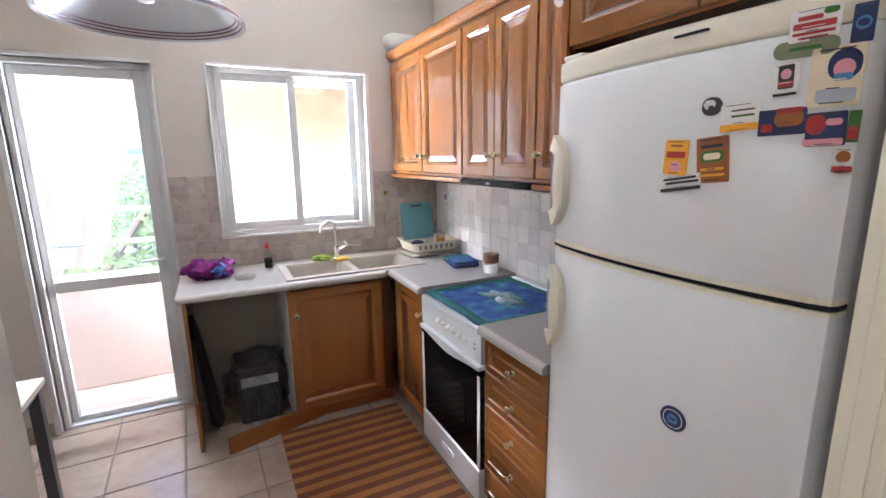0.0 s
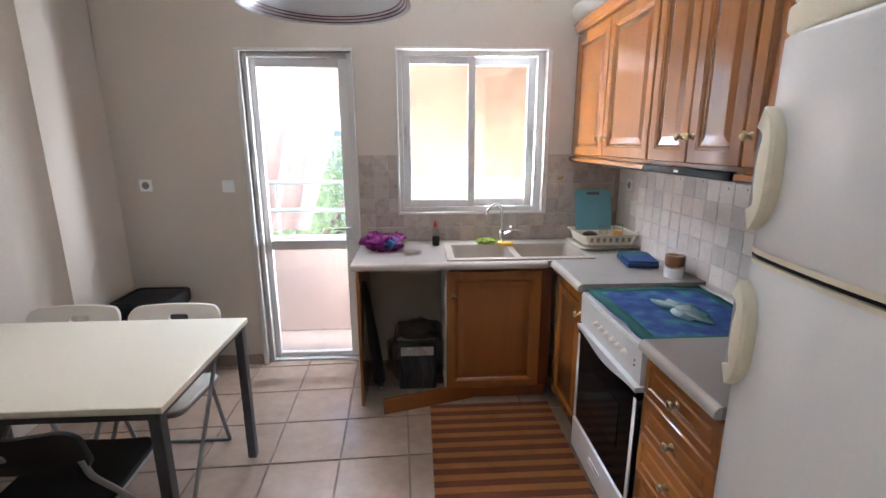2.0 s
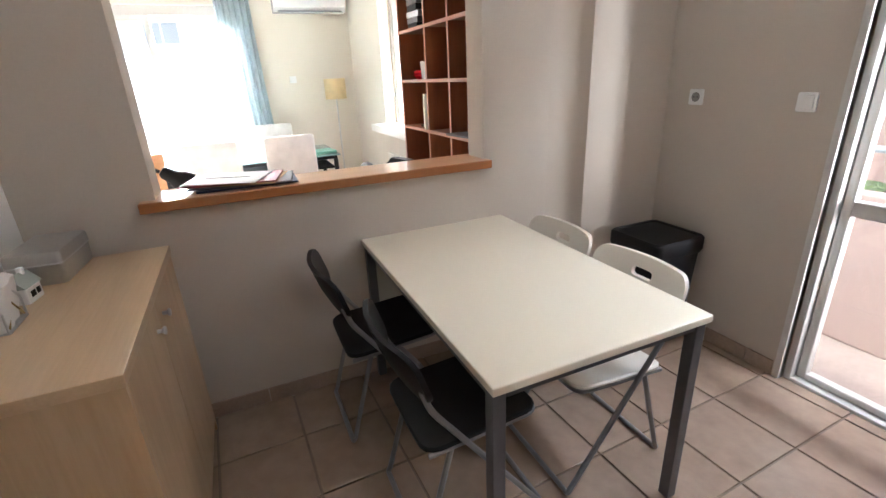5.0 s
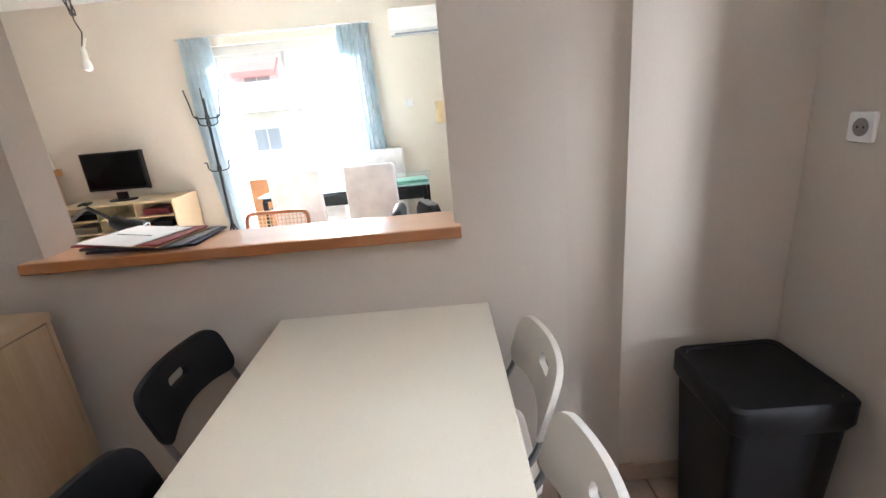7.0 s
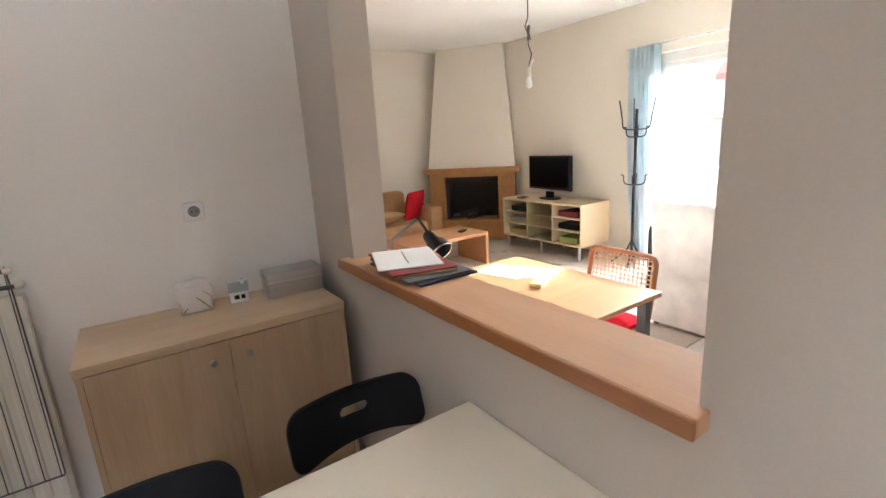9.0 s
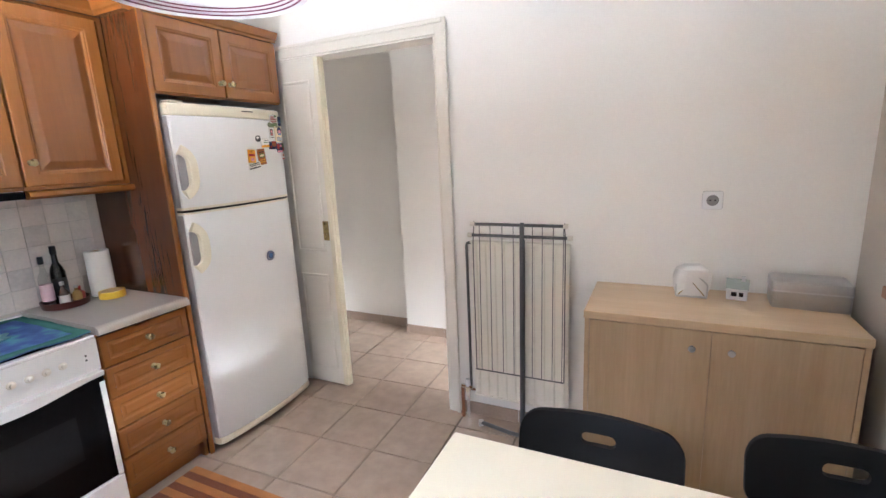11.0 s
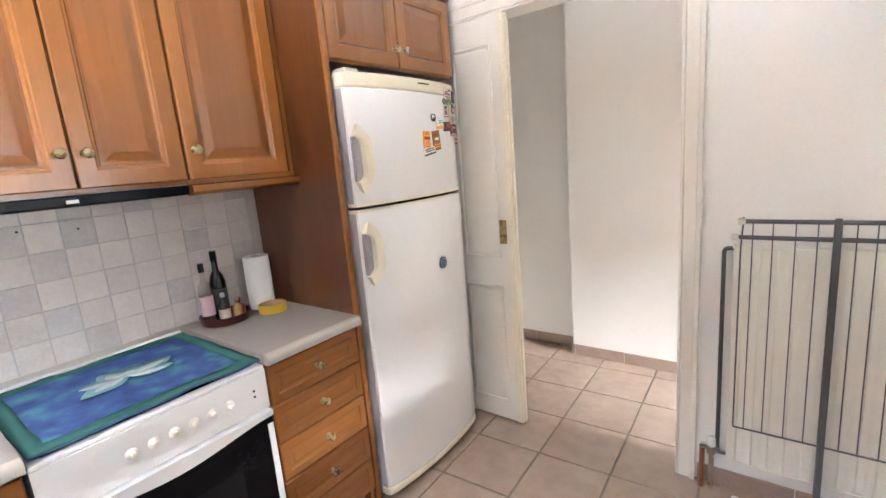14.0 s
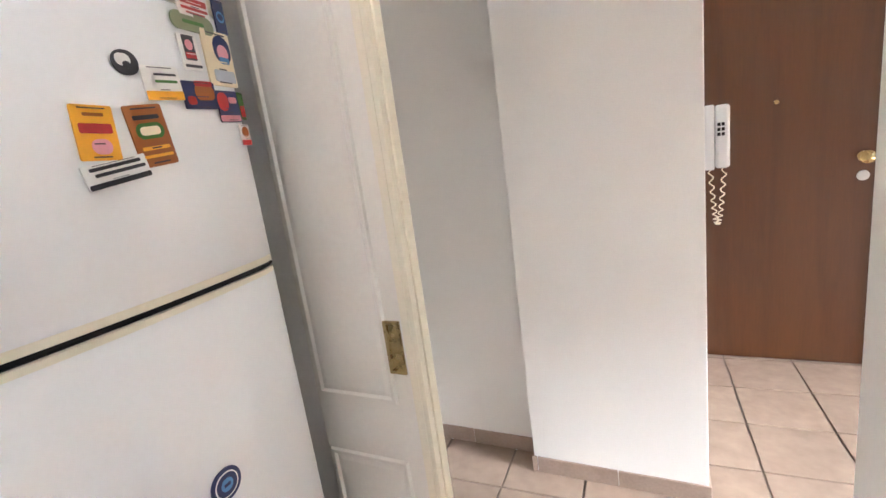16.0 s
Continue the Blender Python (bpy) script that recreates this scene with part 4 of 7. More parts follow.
# ---- lamp ----
def pendant():
    lp = thing("pendant_lamp", "enamelled metal dome lamp with red rim lines, hanging", "pendant lamp", (-1.675, -1.565, 1.985))
    M_SH = mat("white lamp enamel", (0.74, 0.75, 0.76), 0.25, var=0.02, bump=0.0, coat=0.3)
    M_RED = mat("crimson enamel line", (0.13, 0.008, 0.04), 0.3, var=0.05, bump=0.0)
    prof = [(0.262, 0.0), (0.258, 0.008), (0.235, 0.03), (0.20, 0.058), (0.15, 0.10), (0.10, 0.15), (0.06, 0.185), (0.04, 0.20)]
    inner = [(r - 0.004, z + 0.001) for r, z in prof[::-1]]
    part("shade", lathe(prof + inner, seg=48, caps=(False, False)), M_SH, lp, smooth=True)
    for r, z in ((0.257, 0.0095), (0.2505, 0.0155), (0.244, 0.0215)):
        part("rim_line", lathe([(r + 0.0035, z - 0.0015), (r + 0.0025, z + 0.001), (r - 0.0005, z + 0.0025)], seg=48, caps=(False, False)), M_RED, lp, "crimson line", smooth=True)
    for r, z in ((0.2535, 0.006), (0.246, 0.0145), (0.2375, 0.022)):
        part("rim_line", lathe([(r - 0.002, z), (r - 0.0055, z + 0.003)], seg=48, caps=(False, False)), M_RED, lp, "crimson line", smooth=True)
    part("holder", lathe([(0.022, 0.12), (0.024, 0.20), (0.04, 0.205), (0.035, 0.25), (0.012, 0.27)]), M_SH, lp, smooth=True)
    part("bulb", lathe([(0.004, 0.045), (0.022, 0.052), (0.03, 0.075), (0.024, 0.10), (0.014, 0.12)]), mat("opal bulb glass", (0.82, 0.82, 0.80), 0.15, bump=0.0), lp, smooth=True)
    part("cord", tube([(0, 0, 0.265), (0, 0, CEIL - 1.985)], 0.004, 6), M_WHITEPL, lp)
pendant()

# ---- small things of the kitchen ----
def socket_plate(y_or_x, name="wall_socket", label="white square wall socket"):
    s = thing(name, label, "socket")
    part("plate", rings([[(x, -d, z) for x, z in rrect(0.08 - i, 0.08 - i, 0.008)] for i, d in ((0, 0), (0, 0.006), (0.004, 0.009), (0.018, 0.009))]), M_ENAMEL, s, smooth=True)
    w = lathe([(0.024, 0.0095), (0.022, 0.003), (0.0, 0.003)][:2], seg=18)
    w.transform(Matrix.Rotation(radians(90), 4, "X"))
    part("well", w, mat("grey socket well", (0.22, 0.21, 0.20), 0.5), s)
    for dx in (-0.0095, 0.0095):
        h = lathe([(0.0035, 0.0098), (0.003, 0.0102)], (dx, 0, 0), 8)
        h.transform(Matrix.Rotation(radians(90), 4, "X"))
        part("pin_hole", h, M_BLACK, s)
    return s
s0 = socket_plate(0)
s0.matrix_world = pose(-3.18, -0.0005, 1.30)
copy_thing(s0, pose(-2.962, YS + 0.0005, 1.295, 0, 0, 180))
copy_thing(s0, pose(-0.006, -0.181, 1.292, 0, 0, -90))
sw = thing("light_switch", "white square light switch beside the balcony door", "light switch", (-2.653, -0.0005, 1.29))
part("plate", rings([[(x, -d, z) for x, z in rrect(0.08 - i, 0.08 - i, 0.008)] for i, d in ((0, 0), (0, 0.006), (0.004, 0.009))]), M_ENAMEL, sw, smooth=True)
part("rocker", rings([[(x, -d, z) for x, z in rrect(0.056 - i, 0.056 - i, 0.004)] for i, d in ((0, 0.009), (0.002, 0.013))]), M_ENAMEL, sw)
tap_hole = thing("pipe_outlet", "small dark capped pipe outlet in the tiled wall", "pipe outlet", (-0.42, -0.006, 1.33), rx=90)
part("cap", lathe([(0.018, 0), (0.016, 0.006), (0.008, 0.012), (0.003, 0.013)], seg=14), M_BRASS, tap_hole, smooth=True)
elbow = thing("duct_elbow", "white plastic duct elbow above the wall cabinet", "duct", (-0.30, -0.002, 2.305))
part("duct", tube(bend([(0.25, -0.05, 0.065), (-0.05, -0.05, 0.065), (-0.05, -0.002, 0.065)], 0.06, 6), 0.055, 14), M_WHITEPL, elbow, smooth=True)

# sink corner
bag = thing("snack_bag", "crumpled purple and pink foil snack bag on the worktop", "bag", (-1.60, -0.26, 0.90), 12)
random.seed(5)
M_BAG = mat("purple foil", (0.22, 0.02, 0.18), 0.25, 0.4, var=0.5, big=18, fine=60, bump=0.6, rvar=0.1)
def crumple(sx, sy, sz, seed, n=14, rough=0.16, waist=0.0):
    noise.seed_set(seed)
    loops = []
    for j in range(9):
        v = j / 8
        z = sz * v
        k = math.sin(math.pi * (0.12 + 0.80 * v)) ** 0.6
        lp = []
        for i in range(n * 2):
            a = math.pi * i / n
            d = 1 + rough * 2 * (noise.noise(Vector((math.cos(a) * 2.1, math.sin(a) * 2.1, v * 3.5 + seed))))
            lp.append((sx * k * d * math.cos(a), sy * k * d * math.sin(a), z + sz * rough * noise.noise(Vector((a * 2, v * 4, seed))) * (1 if 0 < j < 8 else 0)))
        loops.append(lp)
    return rings(loops)
part("pouch", crumple(0.115, 0.072, 0.105, 3, n=20, rough=0.5), M_BAG, bag)
part("flap", crumple(0.055, 0.03, 0.055, 31, n=12, rough=0.6), M_BAG, bag).matrix_basis = pose(-0.095, 0.0, 0.055, 0, -25, 0)
part("print", crumple(0.05, 0.078, 0.08, 9, rough=0.25), mat("blue print", (0.06, 0.14, 0.42), 0.3, 0.2, var=0.5, big=30, bump=0.4), bag, "blue printed panel").matrix_basis = pose(0.02, -0.006, 0.012)
part("seal", rings([[(x, -0.01 + 0.012 * math.sin(9 * x * 12) + d, z) for x, z in ((-0.13, 0.09), (-0.05, 0.112), (-0.045, 0.122), (-0.135, 0.105))] for d in (0, 0.004)]), mat("pink foil", (0.55, 0.03, 0.22), 0.25, 0.3, var=0.3, big=30), bag)
lidp = thing("plastic_lid", "clear round plastic lid on the worktop", "lid", (-1.44, -0.37, 0.90))
M_CLEAR = glass("clear plastic", (0.93, 0.94, 0.93), 0.1)
part("disc", lathe([(0.055, 0.0), (0.058, 0.003), (0.058, 0.016), (0.050, 0.018), (0.046, 0.012), (0.002, 0.012)], seg=28), M_CLEAR, lidp, smooth=True)
bot = thing("sauce_bottle", "small glass bottle with dark sauce and a red cap", "bottle", (-1.285, -0.16, 0.90))
part("glass", lathe([(0.024, 0), (0.026, 0.006), (0.026, 0.07), (0.02, 0.095), (0.012, 0.115), (0.011, 0.135)], seg=18), M_CLEAR, bot, smooth=True)
part("sauce", lathe([(0.0225, 0.004), (0.024, 0.008), (0.024, 0.062), (0.0235, 0.064)], seg=18), mat("dark soy sauce", (0.012, 0.004, 0.003), 0.1, bump=0.0), bot, smooth=True)
part("cap", lathe([(0.014, 0.128), (0.015, 0.13), (0.014, 0.152), (0.007, 0.16), (0.006, 0.172), (0.003, 0.174)], seg=16), mat("red plastic cap", (0.52, 0.03, 0.03), 0.35), bot, smooth=True)
spg = thing("sponge", "yellow sponge on the sink divider", "sponge", (-0.835, -0.245, 0.912), 8)
part("block", box(-0.05, 0.05, -0.025, 0.025, 0, 0.024, 0.009), mat("yellow sponge foam", (0.72, 0.45, 0.06), 0.9, var=0.2, big=30, fine=320, bump=0.6), spg)
rag = thing("dish_cloth", "yellow-green dish cloth draped beside the tap", "cloth", (-0.945, -0.165, 0.91))
part("cloth", crumple(0.07, 0.035, 0.04, 12, rough=0.35), cloth("green cloth", (0.34, 0.42, 0.10), 0.1), rag)
# dish rack
M_RACK = mat("cream rack plastic", (0.74, 0.68, 0.54), 0.4, var=0.03)
rk = thing("dish_rack", "cream plastic dish rack holding glasses", "dish rack", (-0.195, -0.235, 0.905))
part("basket", rings([[(x, y, z) for x, y in rrect(w, d, 0.03)] for w, d, z in ((0.31, 0.26, 0.028), (0.345, 0.295, 0.09), (0.375, 0.32, 0.098), (0.375, 0.32, 0.092), (0.352, 0.30, 0.086), (0.335, 0.285, 0.088), (0.30, 0.25, 0.034))]), M_RACK, rk, smooth=True)
part("tray", rings([[(x, y, z) for x, y in rrect(w, d, 0.03)] for w, d, z in ((0.34, 0.29, 0.0), (0.39, 0.335, 0.016), (0.38, 0.325, 0.018), (0.33, 0.28, 0.006))]), M_RACK, rk, smooth=True)
for i in range(7):
    part("slot", box(-0.13 + i * 0.04, -0.112 + i * 0.04, -0.1505, -0.146, 0.05, 0.078, 0.001), mat("rack shadow slot", (0.25, 0.23, 0.19), 0.6) if i == 0 else bpy.data.materials["rack shadow slot"], rk)
cut = thing("cutting_board", "turquoise plastic cutting board leaning on the wall", "cutting board", (-0.20, -0.10, 0.945), rx=-12)
o = [(x, z) for x, z in rrect(0.25, 0.31, 0.02)]
part("board", rings([[(x, d, z + 0.155) for x, z in o] for d in (-0.004, 0.004)]), mat("turquoise plastic", (0.15, 0.35, 0.41), 0.4, var=0.05, fine=200), cut)
part("grip", rings([[(x, d, z + 0.285) for x, z in rrect(0.09, 0.018, 0.008)] for d in (-0.0052, 0.0052)]), mat("board hand slot", (0.10, 0.11, 0.11), 0.6), cut, "hand slot")
def tumbler(at, r, h, m, label, fill=None):
    g = thing("drinking_glass", label, "glass", at)
    part("glass", lathe([(r * 0.8, 0), (r, h), (r - 0.002, h), (r * 0.78, 0.004)], seg=18), m, g, smooth=True)
    if fill:
        part("drink", lathe([(r * 0.76, 0.006), (r * 0.88, h * 0.6), (0.002, h * 0.61)], seg=16), fill, g, smooth=True)
    return g
tumbler((-0.20, -0.27, 0.94), 0.032, 0.10, M_CLEAR, "clear drinking glass in the dish rack")
tumbler((-0.10, -0.26, 0.94), 0.035, 0.11, M_CLEAR, "clear glass with an orange stripe in the rack", mat("orange print", (0.75, 0.33, 0.04), 0.3))
pn = thing("small_pan", "small dark pan upside down in the dish rack", "pan", (-0.28, -0.25, 0.94))
part("bowl", lathe([(0.055, 0), (0.058, 0.01), (0.045, 0.05), (0.02, 0.06), (0.003, 0.061)], seg=22), M_BLACK, pn, smooth=True)
for i, (x, y, l) in enumerate(((-0.04, -0.33, 0.15), (-0.03, -0.345, 0.13), (-0.05, -0.35, 0.12))):
    sp = thing("spoon", "steel spoon standing in the dish rack", "spoon", (x, y, 0.93), rx=12, ry=22 + 8 * i)
    part("handle", tube([(0, 0, 0), (0, 0, l)], 0.004, 6), M_STEEL, sp)
    part("bowl", lathe([(0.003, 0), (0.011, 0.012), (0.012, 0.026), (0.004, 0.04)], (0, 0, l), 10), M_STEEL, sp, smooth=True)
tw = thing("folded_towel", "folded blue and green kitchen towel on the worktop", "towel", (-0.175, -0.70, 0.905), -10)
M_TBLUE = cloth("blue terry", (0.065, 0.10, 0.215), 0.05)
M_TGREEN = cloth("green terry", (0.06, 0.155, 0.14), 0.05)
part("cloth", box(-0.085, 0.085, -0.12, 0.12, 0, 0.030, 0.013), M_TBLUE, tw, smooth=True)
part("fold", box(-0.080, 0.082, -0.115, 0.11, 0.0302, 0.041, 0.005), M_TBLUE, tw, "upper fold", smooth=True)
part("band", box(-0.087, 0.087, 0.03, 0.085, 0.004, 0.0435, 0.012), M_TGREEN, tw, "green woven band", smooth=True)
def roll(name, label, at, r, r0, h, m, rx=0, category="tape roll", core=None):
    t = thing(name, label, category, at, rx=rx)
    part("roll", lathe([(r0, 0), (r, 0), (r + 0.001, h / 2), (r, h), (r0, h)], seg=26, caps=(False, False)), m, t, smooth=True)
    part("core", lathe([(r0, h), (r0 - 0.002, h), (r0 - 0.002, 0), (r0, 0)], seg=26, caps=(False, False)), core or M_BIRCHV, t, smooth=True)
    return t
M_TAPEW = mat("cream tape", (0.70, 0.63, 0.50), 0.5)
M_TAPEB = mat("brown tape", (0.20, 0.09, 0.05), 0.35)
roll("tape_roll", "roll of cream tape on the worktop", (-0.065, -0.875, 0.905), 0.045, 0.034, 0.05, M_TAPEW)
roll("tape_roll", "roll of white tape on the worktop", (-0.115, -0.965, 0.905), 0.045, 0.034, 0.05, M_ENAMEL)
roll("tape_roll", "roll of brown parcel tape lying on the other rolls", (-0.09, -0.925, 0.9555), 0.047, 0.036, 0.05, M_TAPEB)

# cloth on the stove with a printed lily
cl = thing("stove_cloth", "blue and green kitchen towel with a white lily on the stove", "towel", (-0.318, -1.37, 0.874), -90)
def sheet(w, d, z, amp, seed, nx=28, ny=22, hole=None, rim=None):
    noise.seed_set(seed)
    bm, g = bmesh.new(), {}
    for i in range(nx + 1):
        for j in range(ny + 1):
            x, y = w * (i / nx - 0.5), d * (j / ny - 0.5)
            hgt = amp * (0.5 + 0.5 * noise.noise(Vector((x * 7, y * 7, seed)))) + 0.5 * amp * max(0, noise.noise(Vector((x * 19, y * 19, 2))))
            edge = 1 + 0.012 * noise.noise(Vector((x * 9, y * 9, 4)))
            g[i, j] = bm.verts.new((x * edge, y * edge, z + hgt))
    for i in range(nx):
        for j in range(ny):
            cx, cy = (i + 0.5) / nx - 0.5, (j + 0.5) / ny - 0.5
            if rim and max(abs(cx) - 0.5 + rim / w, abs(cy) - 0.5 + rim / d) < 0:
                continue
            bm.faces.new((g[i, j], g[i + 1, j], g[i + 1, j + 1], g[i, j + 1]))
    return bm
def solid(ob, t=0.003):
    m = ob.modifiers.new("thick", "SOLIDIFY")
    m.thickness, m.offset = t, 1
    return ob
M_PRINT = cloth("blue and teal printed terry", (0.065, 0.10, 0.225), 0.05)
ramp_ = M_PRINT.node_tree.nodes["Color Ramp"].color_ramp
ramp_.elements[0].color, ramp_.elements[1].color = (0.05, 0.075, 0.20, 1), (0.10, 0.26, 0.30, 1)
e_ = ramp_.elements.new(0.52)
e_.color = (0.075, 0.125, 0.29, 1)
M_PRINT.node_tree.nodes["Noise Texture"].inputs["Scale"].default_value = 11
solid(part("cloth", sheet(0.60, 0.565, 0.001, 0.012, 6), M_PRINT, cl, smooth=True))
solid(part("border", sheet(0.60, 0.565, 0.0045, 0.012, 6, rim=0.045), M_TGREEN, cl, "green border", smooth=True), 0.001)
M_LILY = cloth("white lily print", (0.42, 0.50, 0.50), 0.05)
M_LILY2 = cloth("pale green print", (0.22, 0.38, 0.40), 0.05)
def petal(cx, cy, l, w, a, z, m, name):
    noise.seed_set(6)
    bm = bmesh.new()
    top, bot = [], []
    for i in range(9):
        u = i / 8
        h = w * math.sin(math.pi * u) ** 0.8 + 0.001
        top.append((l * u, h)), bot.append((l * u, -h))
    def w3(p):
        x, y = cx + p[0] * math.cos(a) - p[1] * math.sin(a), cy + p[0] * math.sin(a) + p[1] * math.cos(a)
        hgt = 0.012 * (0.5 + 0.5 * noise.noise(Vector((x * 7, y * 7, 6)))) + 0.006 * max(0, noise.noise(Vector((x * 19, y * 19, 2))))
        return (x, y, z + hgt)
    A, Bv = [bm.verts.new(w3(p)) for p in top], [bm.verts.new(w3(p)) for p in bot]
    for i in range(8):
        bm.faces.new((A[i], A[i + 1], Bv[i + 1], Bv[i]))
    solid(part(name, bm, m, cl, smooth=True), 0.0008)
for k, (a, l) in enumerate(((200, 0.15), (165, 0.12), (20, 0.16), (345, 0.13), (60, 0.11), (120, 0.11))):
    petal(0.01, 0.0, l, 0.045, radians(a), 0.008 + 0.0004 * k, M_LILY2, "leaf_print")
for k, (a, l) in enumerate(((15, 0.13), (165, 0.12), (70, 0.08), (110, 0.085), (200, 0.10), (335, 0.11))):
    petal(0.0, -0.01, l, 0.024, radians(a), 0.011 + 0.0004 * k, M_LILY, "petal_print")

# worktop beside the fridge
tr = thing("round_tray", "round dark red-brown tray on the worktop", "tray", (-0.125, -1.815, 0.90))
part("dish", lathe([(0.088, 0), (0.095, 0.004), (0.10, 0.035), (0.097, 0.036), (0.09, 0.008), (0.002, 0.006)], seg=32), mat("red-brown lacquer", (0.075, 0.018, 0.012), 0.3, var=0.15), tr, smooth=True)
def bottle(at, r, h, m, label, cap, label_m=None):
    b = thing("oil_bottle", label, "bottle", at)
    part("glass", lathe([(r * 0.95, 0), (r, 0.005), (r, h * 0.55), (r * 0.8, h * 0.64), (r * 0.4, h * 0.72), (r * 0.36, h * 0.9)], seg=18), m, b, smooth=True)
    part("cap", lathe([(r * 0.42, h * 0.86), (r * 0.44, h * 0.88), (r * 0.42, h), (r * 0.1, h)], seg=14), cap, b, smooth=True)
    if label_m:
        part("paper_label", lathe([(r + 0.0006, h * 0.14), (r + 0.0006, h * 0.46)], seg=18, caps=(False, False)), label_m, b, smooth=True)
M_DKGL = mat("dark green bottle glass", (0.012, 0.014, 0.008), 0.08, bump=0.0)
bottle((-0.10, -1.818, 0.907), 0.031, 0.29, M_DKGL, "tall dark oil bottle on the tray", M_BLACK, mat("dark label", (0.03, 0.03, 0.03), 0.5))
bottle((-0.107, -1.758, 0.907), 0.026, 0.25, M_CLEAR, "clear bottle with a black cap and pink label", M_BLACK, mat("pale pink label", (0.62, 0.42, 0.44), 0.5))
bottle((-0.155, -1.80, 0.907), 0.022, 0.12, mat("dark spice jar", (0.05, 0.03, 0.02), 0.2), "small dark spice jar on the tray", mat("white spice cap", (0.7, 0.7, 0.66), 0.4), mat("white label", (0.7, 0.66, 0.6), 0.5))
bottle((-0.165, -1.85, 0.907), 0.02, 0.09, mat("amber spice jar", (0.30, 0.20, 0.08), 0.2), "small amber spice jar on the tray", M_STEEL)
bottle((-0.13, -1.875, 0.907), 0.026, 0.075, mat("red spice jar", (0.25, 0.03, 0.02), 0.3), "short spice jar with a red lid on the tray", mat("red lid", (0.4, 0.03, 0.03), 0.4))
roll("paper_towel", "white paper towel roll standing by the panel", (-0.095, -2.005, 0.90), 0.055, 0.02, 0.235, mat("white tissue paper", (0.80, 0.80, 0.78), 0.9, var=0.03, fine=120, bump=0.3), category="paper towel")
roll("yellow_bowl", "yellow round ashtray-like dish on the worktop", (-0.205, -1.985, 0.90), 0.058, 0.046, 0.034, mat("yellow plastic", (0.72, 0.47, 0.04), 0.35), category="dish")

# appliance bay
bl = thing("loose_plinth", "loose wooden plinth board lying against the bay", "board", (-1.35, -0.612, 0), 16)
part("board", box(-0.28, 0.28, -0.009, 0.009, 0, 0.098, 0.002), M_OAKX, bl)
wb = thing("wrapped_appliance", "dark appliance wrapped in crumpled clear plastic", "appliance", (-1.42, -0.27, 0))
part("case", box(-0.12, 0.12, -0.15, 0.15, 0.0, 0.34, 0.012), mat("dusty dark metal", (0.03, 0.03, 0.032), 0.45, 0.3, var=0.4, big=8), wb)
part("panel", box(-0.105, 0.105, -0.157, -0.151, 0.24, 0.30, 0.003), M_STEEL, wb)
noise.seed_set(4)
M_FILM = mat("dusty plastic film", (0.12, 0.12, 0.12), 0.25, 0.2, var=0.5, big=14, fine=40, bump=0.8)
bm = box(-0.128, 0.128, -0.148, 0.158, 0.342, 0.352)
bmesh.ops.subdivide_edges(bm, edges=bm.edges[:], cuts=10, use_grid_fill=True)
for v in bm.verts:
    v.co.z += 0.045 * max(0, noise.noise(v.co * 14)) * (1 if v.co.z > 0.345 else 0)
part("film", bm, M_FILM, wb)
for i in range(4):
    x = -0.09 + 0.06 * i
    part("film_fold", tube([(x, -0.158, 0.01), (x + 0.015, -0.166, 0.12), (x - 0.012, -0.160, 0.235)], 0.006, 5), M_FILM, wb)
M_WRAP = hazy_glass("cloudy plastic wrap", 0.22)
part("wrap", crumple(0.178, 0.205, 0.40, 21, n=26, rough=0.34), M_WRAP, wb, "loose crumpled clear plastic")
pole = thing("folded_parasol", "black folded parasol leaning in the bay", "parasol", (-1.66, -0.40, 0), ry=-6)
part("canopy", lathe([(0.012, 0.02), (0.04, 0.06), (0.034, 0.35), (0.018, 0.66), (0.007, 0.74)], seg=10), mat("black nylon", (0.01, 0.01, 0.011), 0.6, var=0.2, fine=200), pole)
part("tip", lathe([(0.006, 0.0), (0.008, 0.03)], seg=8), M_STEEL, pole)

# rug
rug = thing("rug", "flat woven rug with orange and brown stripes on the tiles", "rug", (-1.345, -0.62, 0.0))
M_RUGA = mat("orange rug yarn", (0.34, 0.135, 0.036), 0.95, var=0.2, big=9, fine=320, bump=0.7)
M_RUGB = mat("brown rug yarn", (0.155, 0.047, 0.018), 0.95, var=0.2, big=9, fine=320, bump=0.7)
for i in range(34):
    y = -0.0405 * i
    part("stripe", box(0, 0.725, y - 0.0405, y, 0.0, 0.007 + 0.0012 * (i % 2), 0.0015, seg=1), (M_RUGB, M_RUGA)[i % 2], rug, ("brown stripe", "orange stripe")[i % 2])

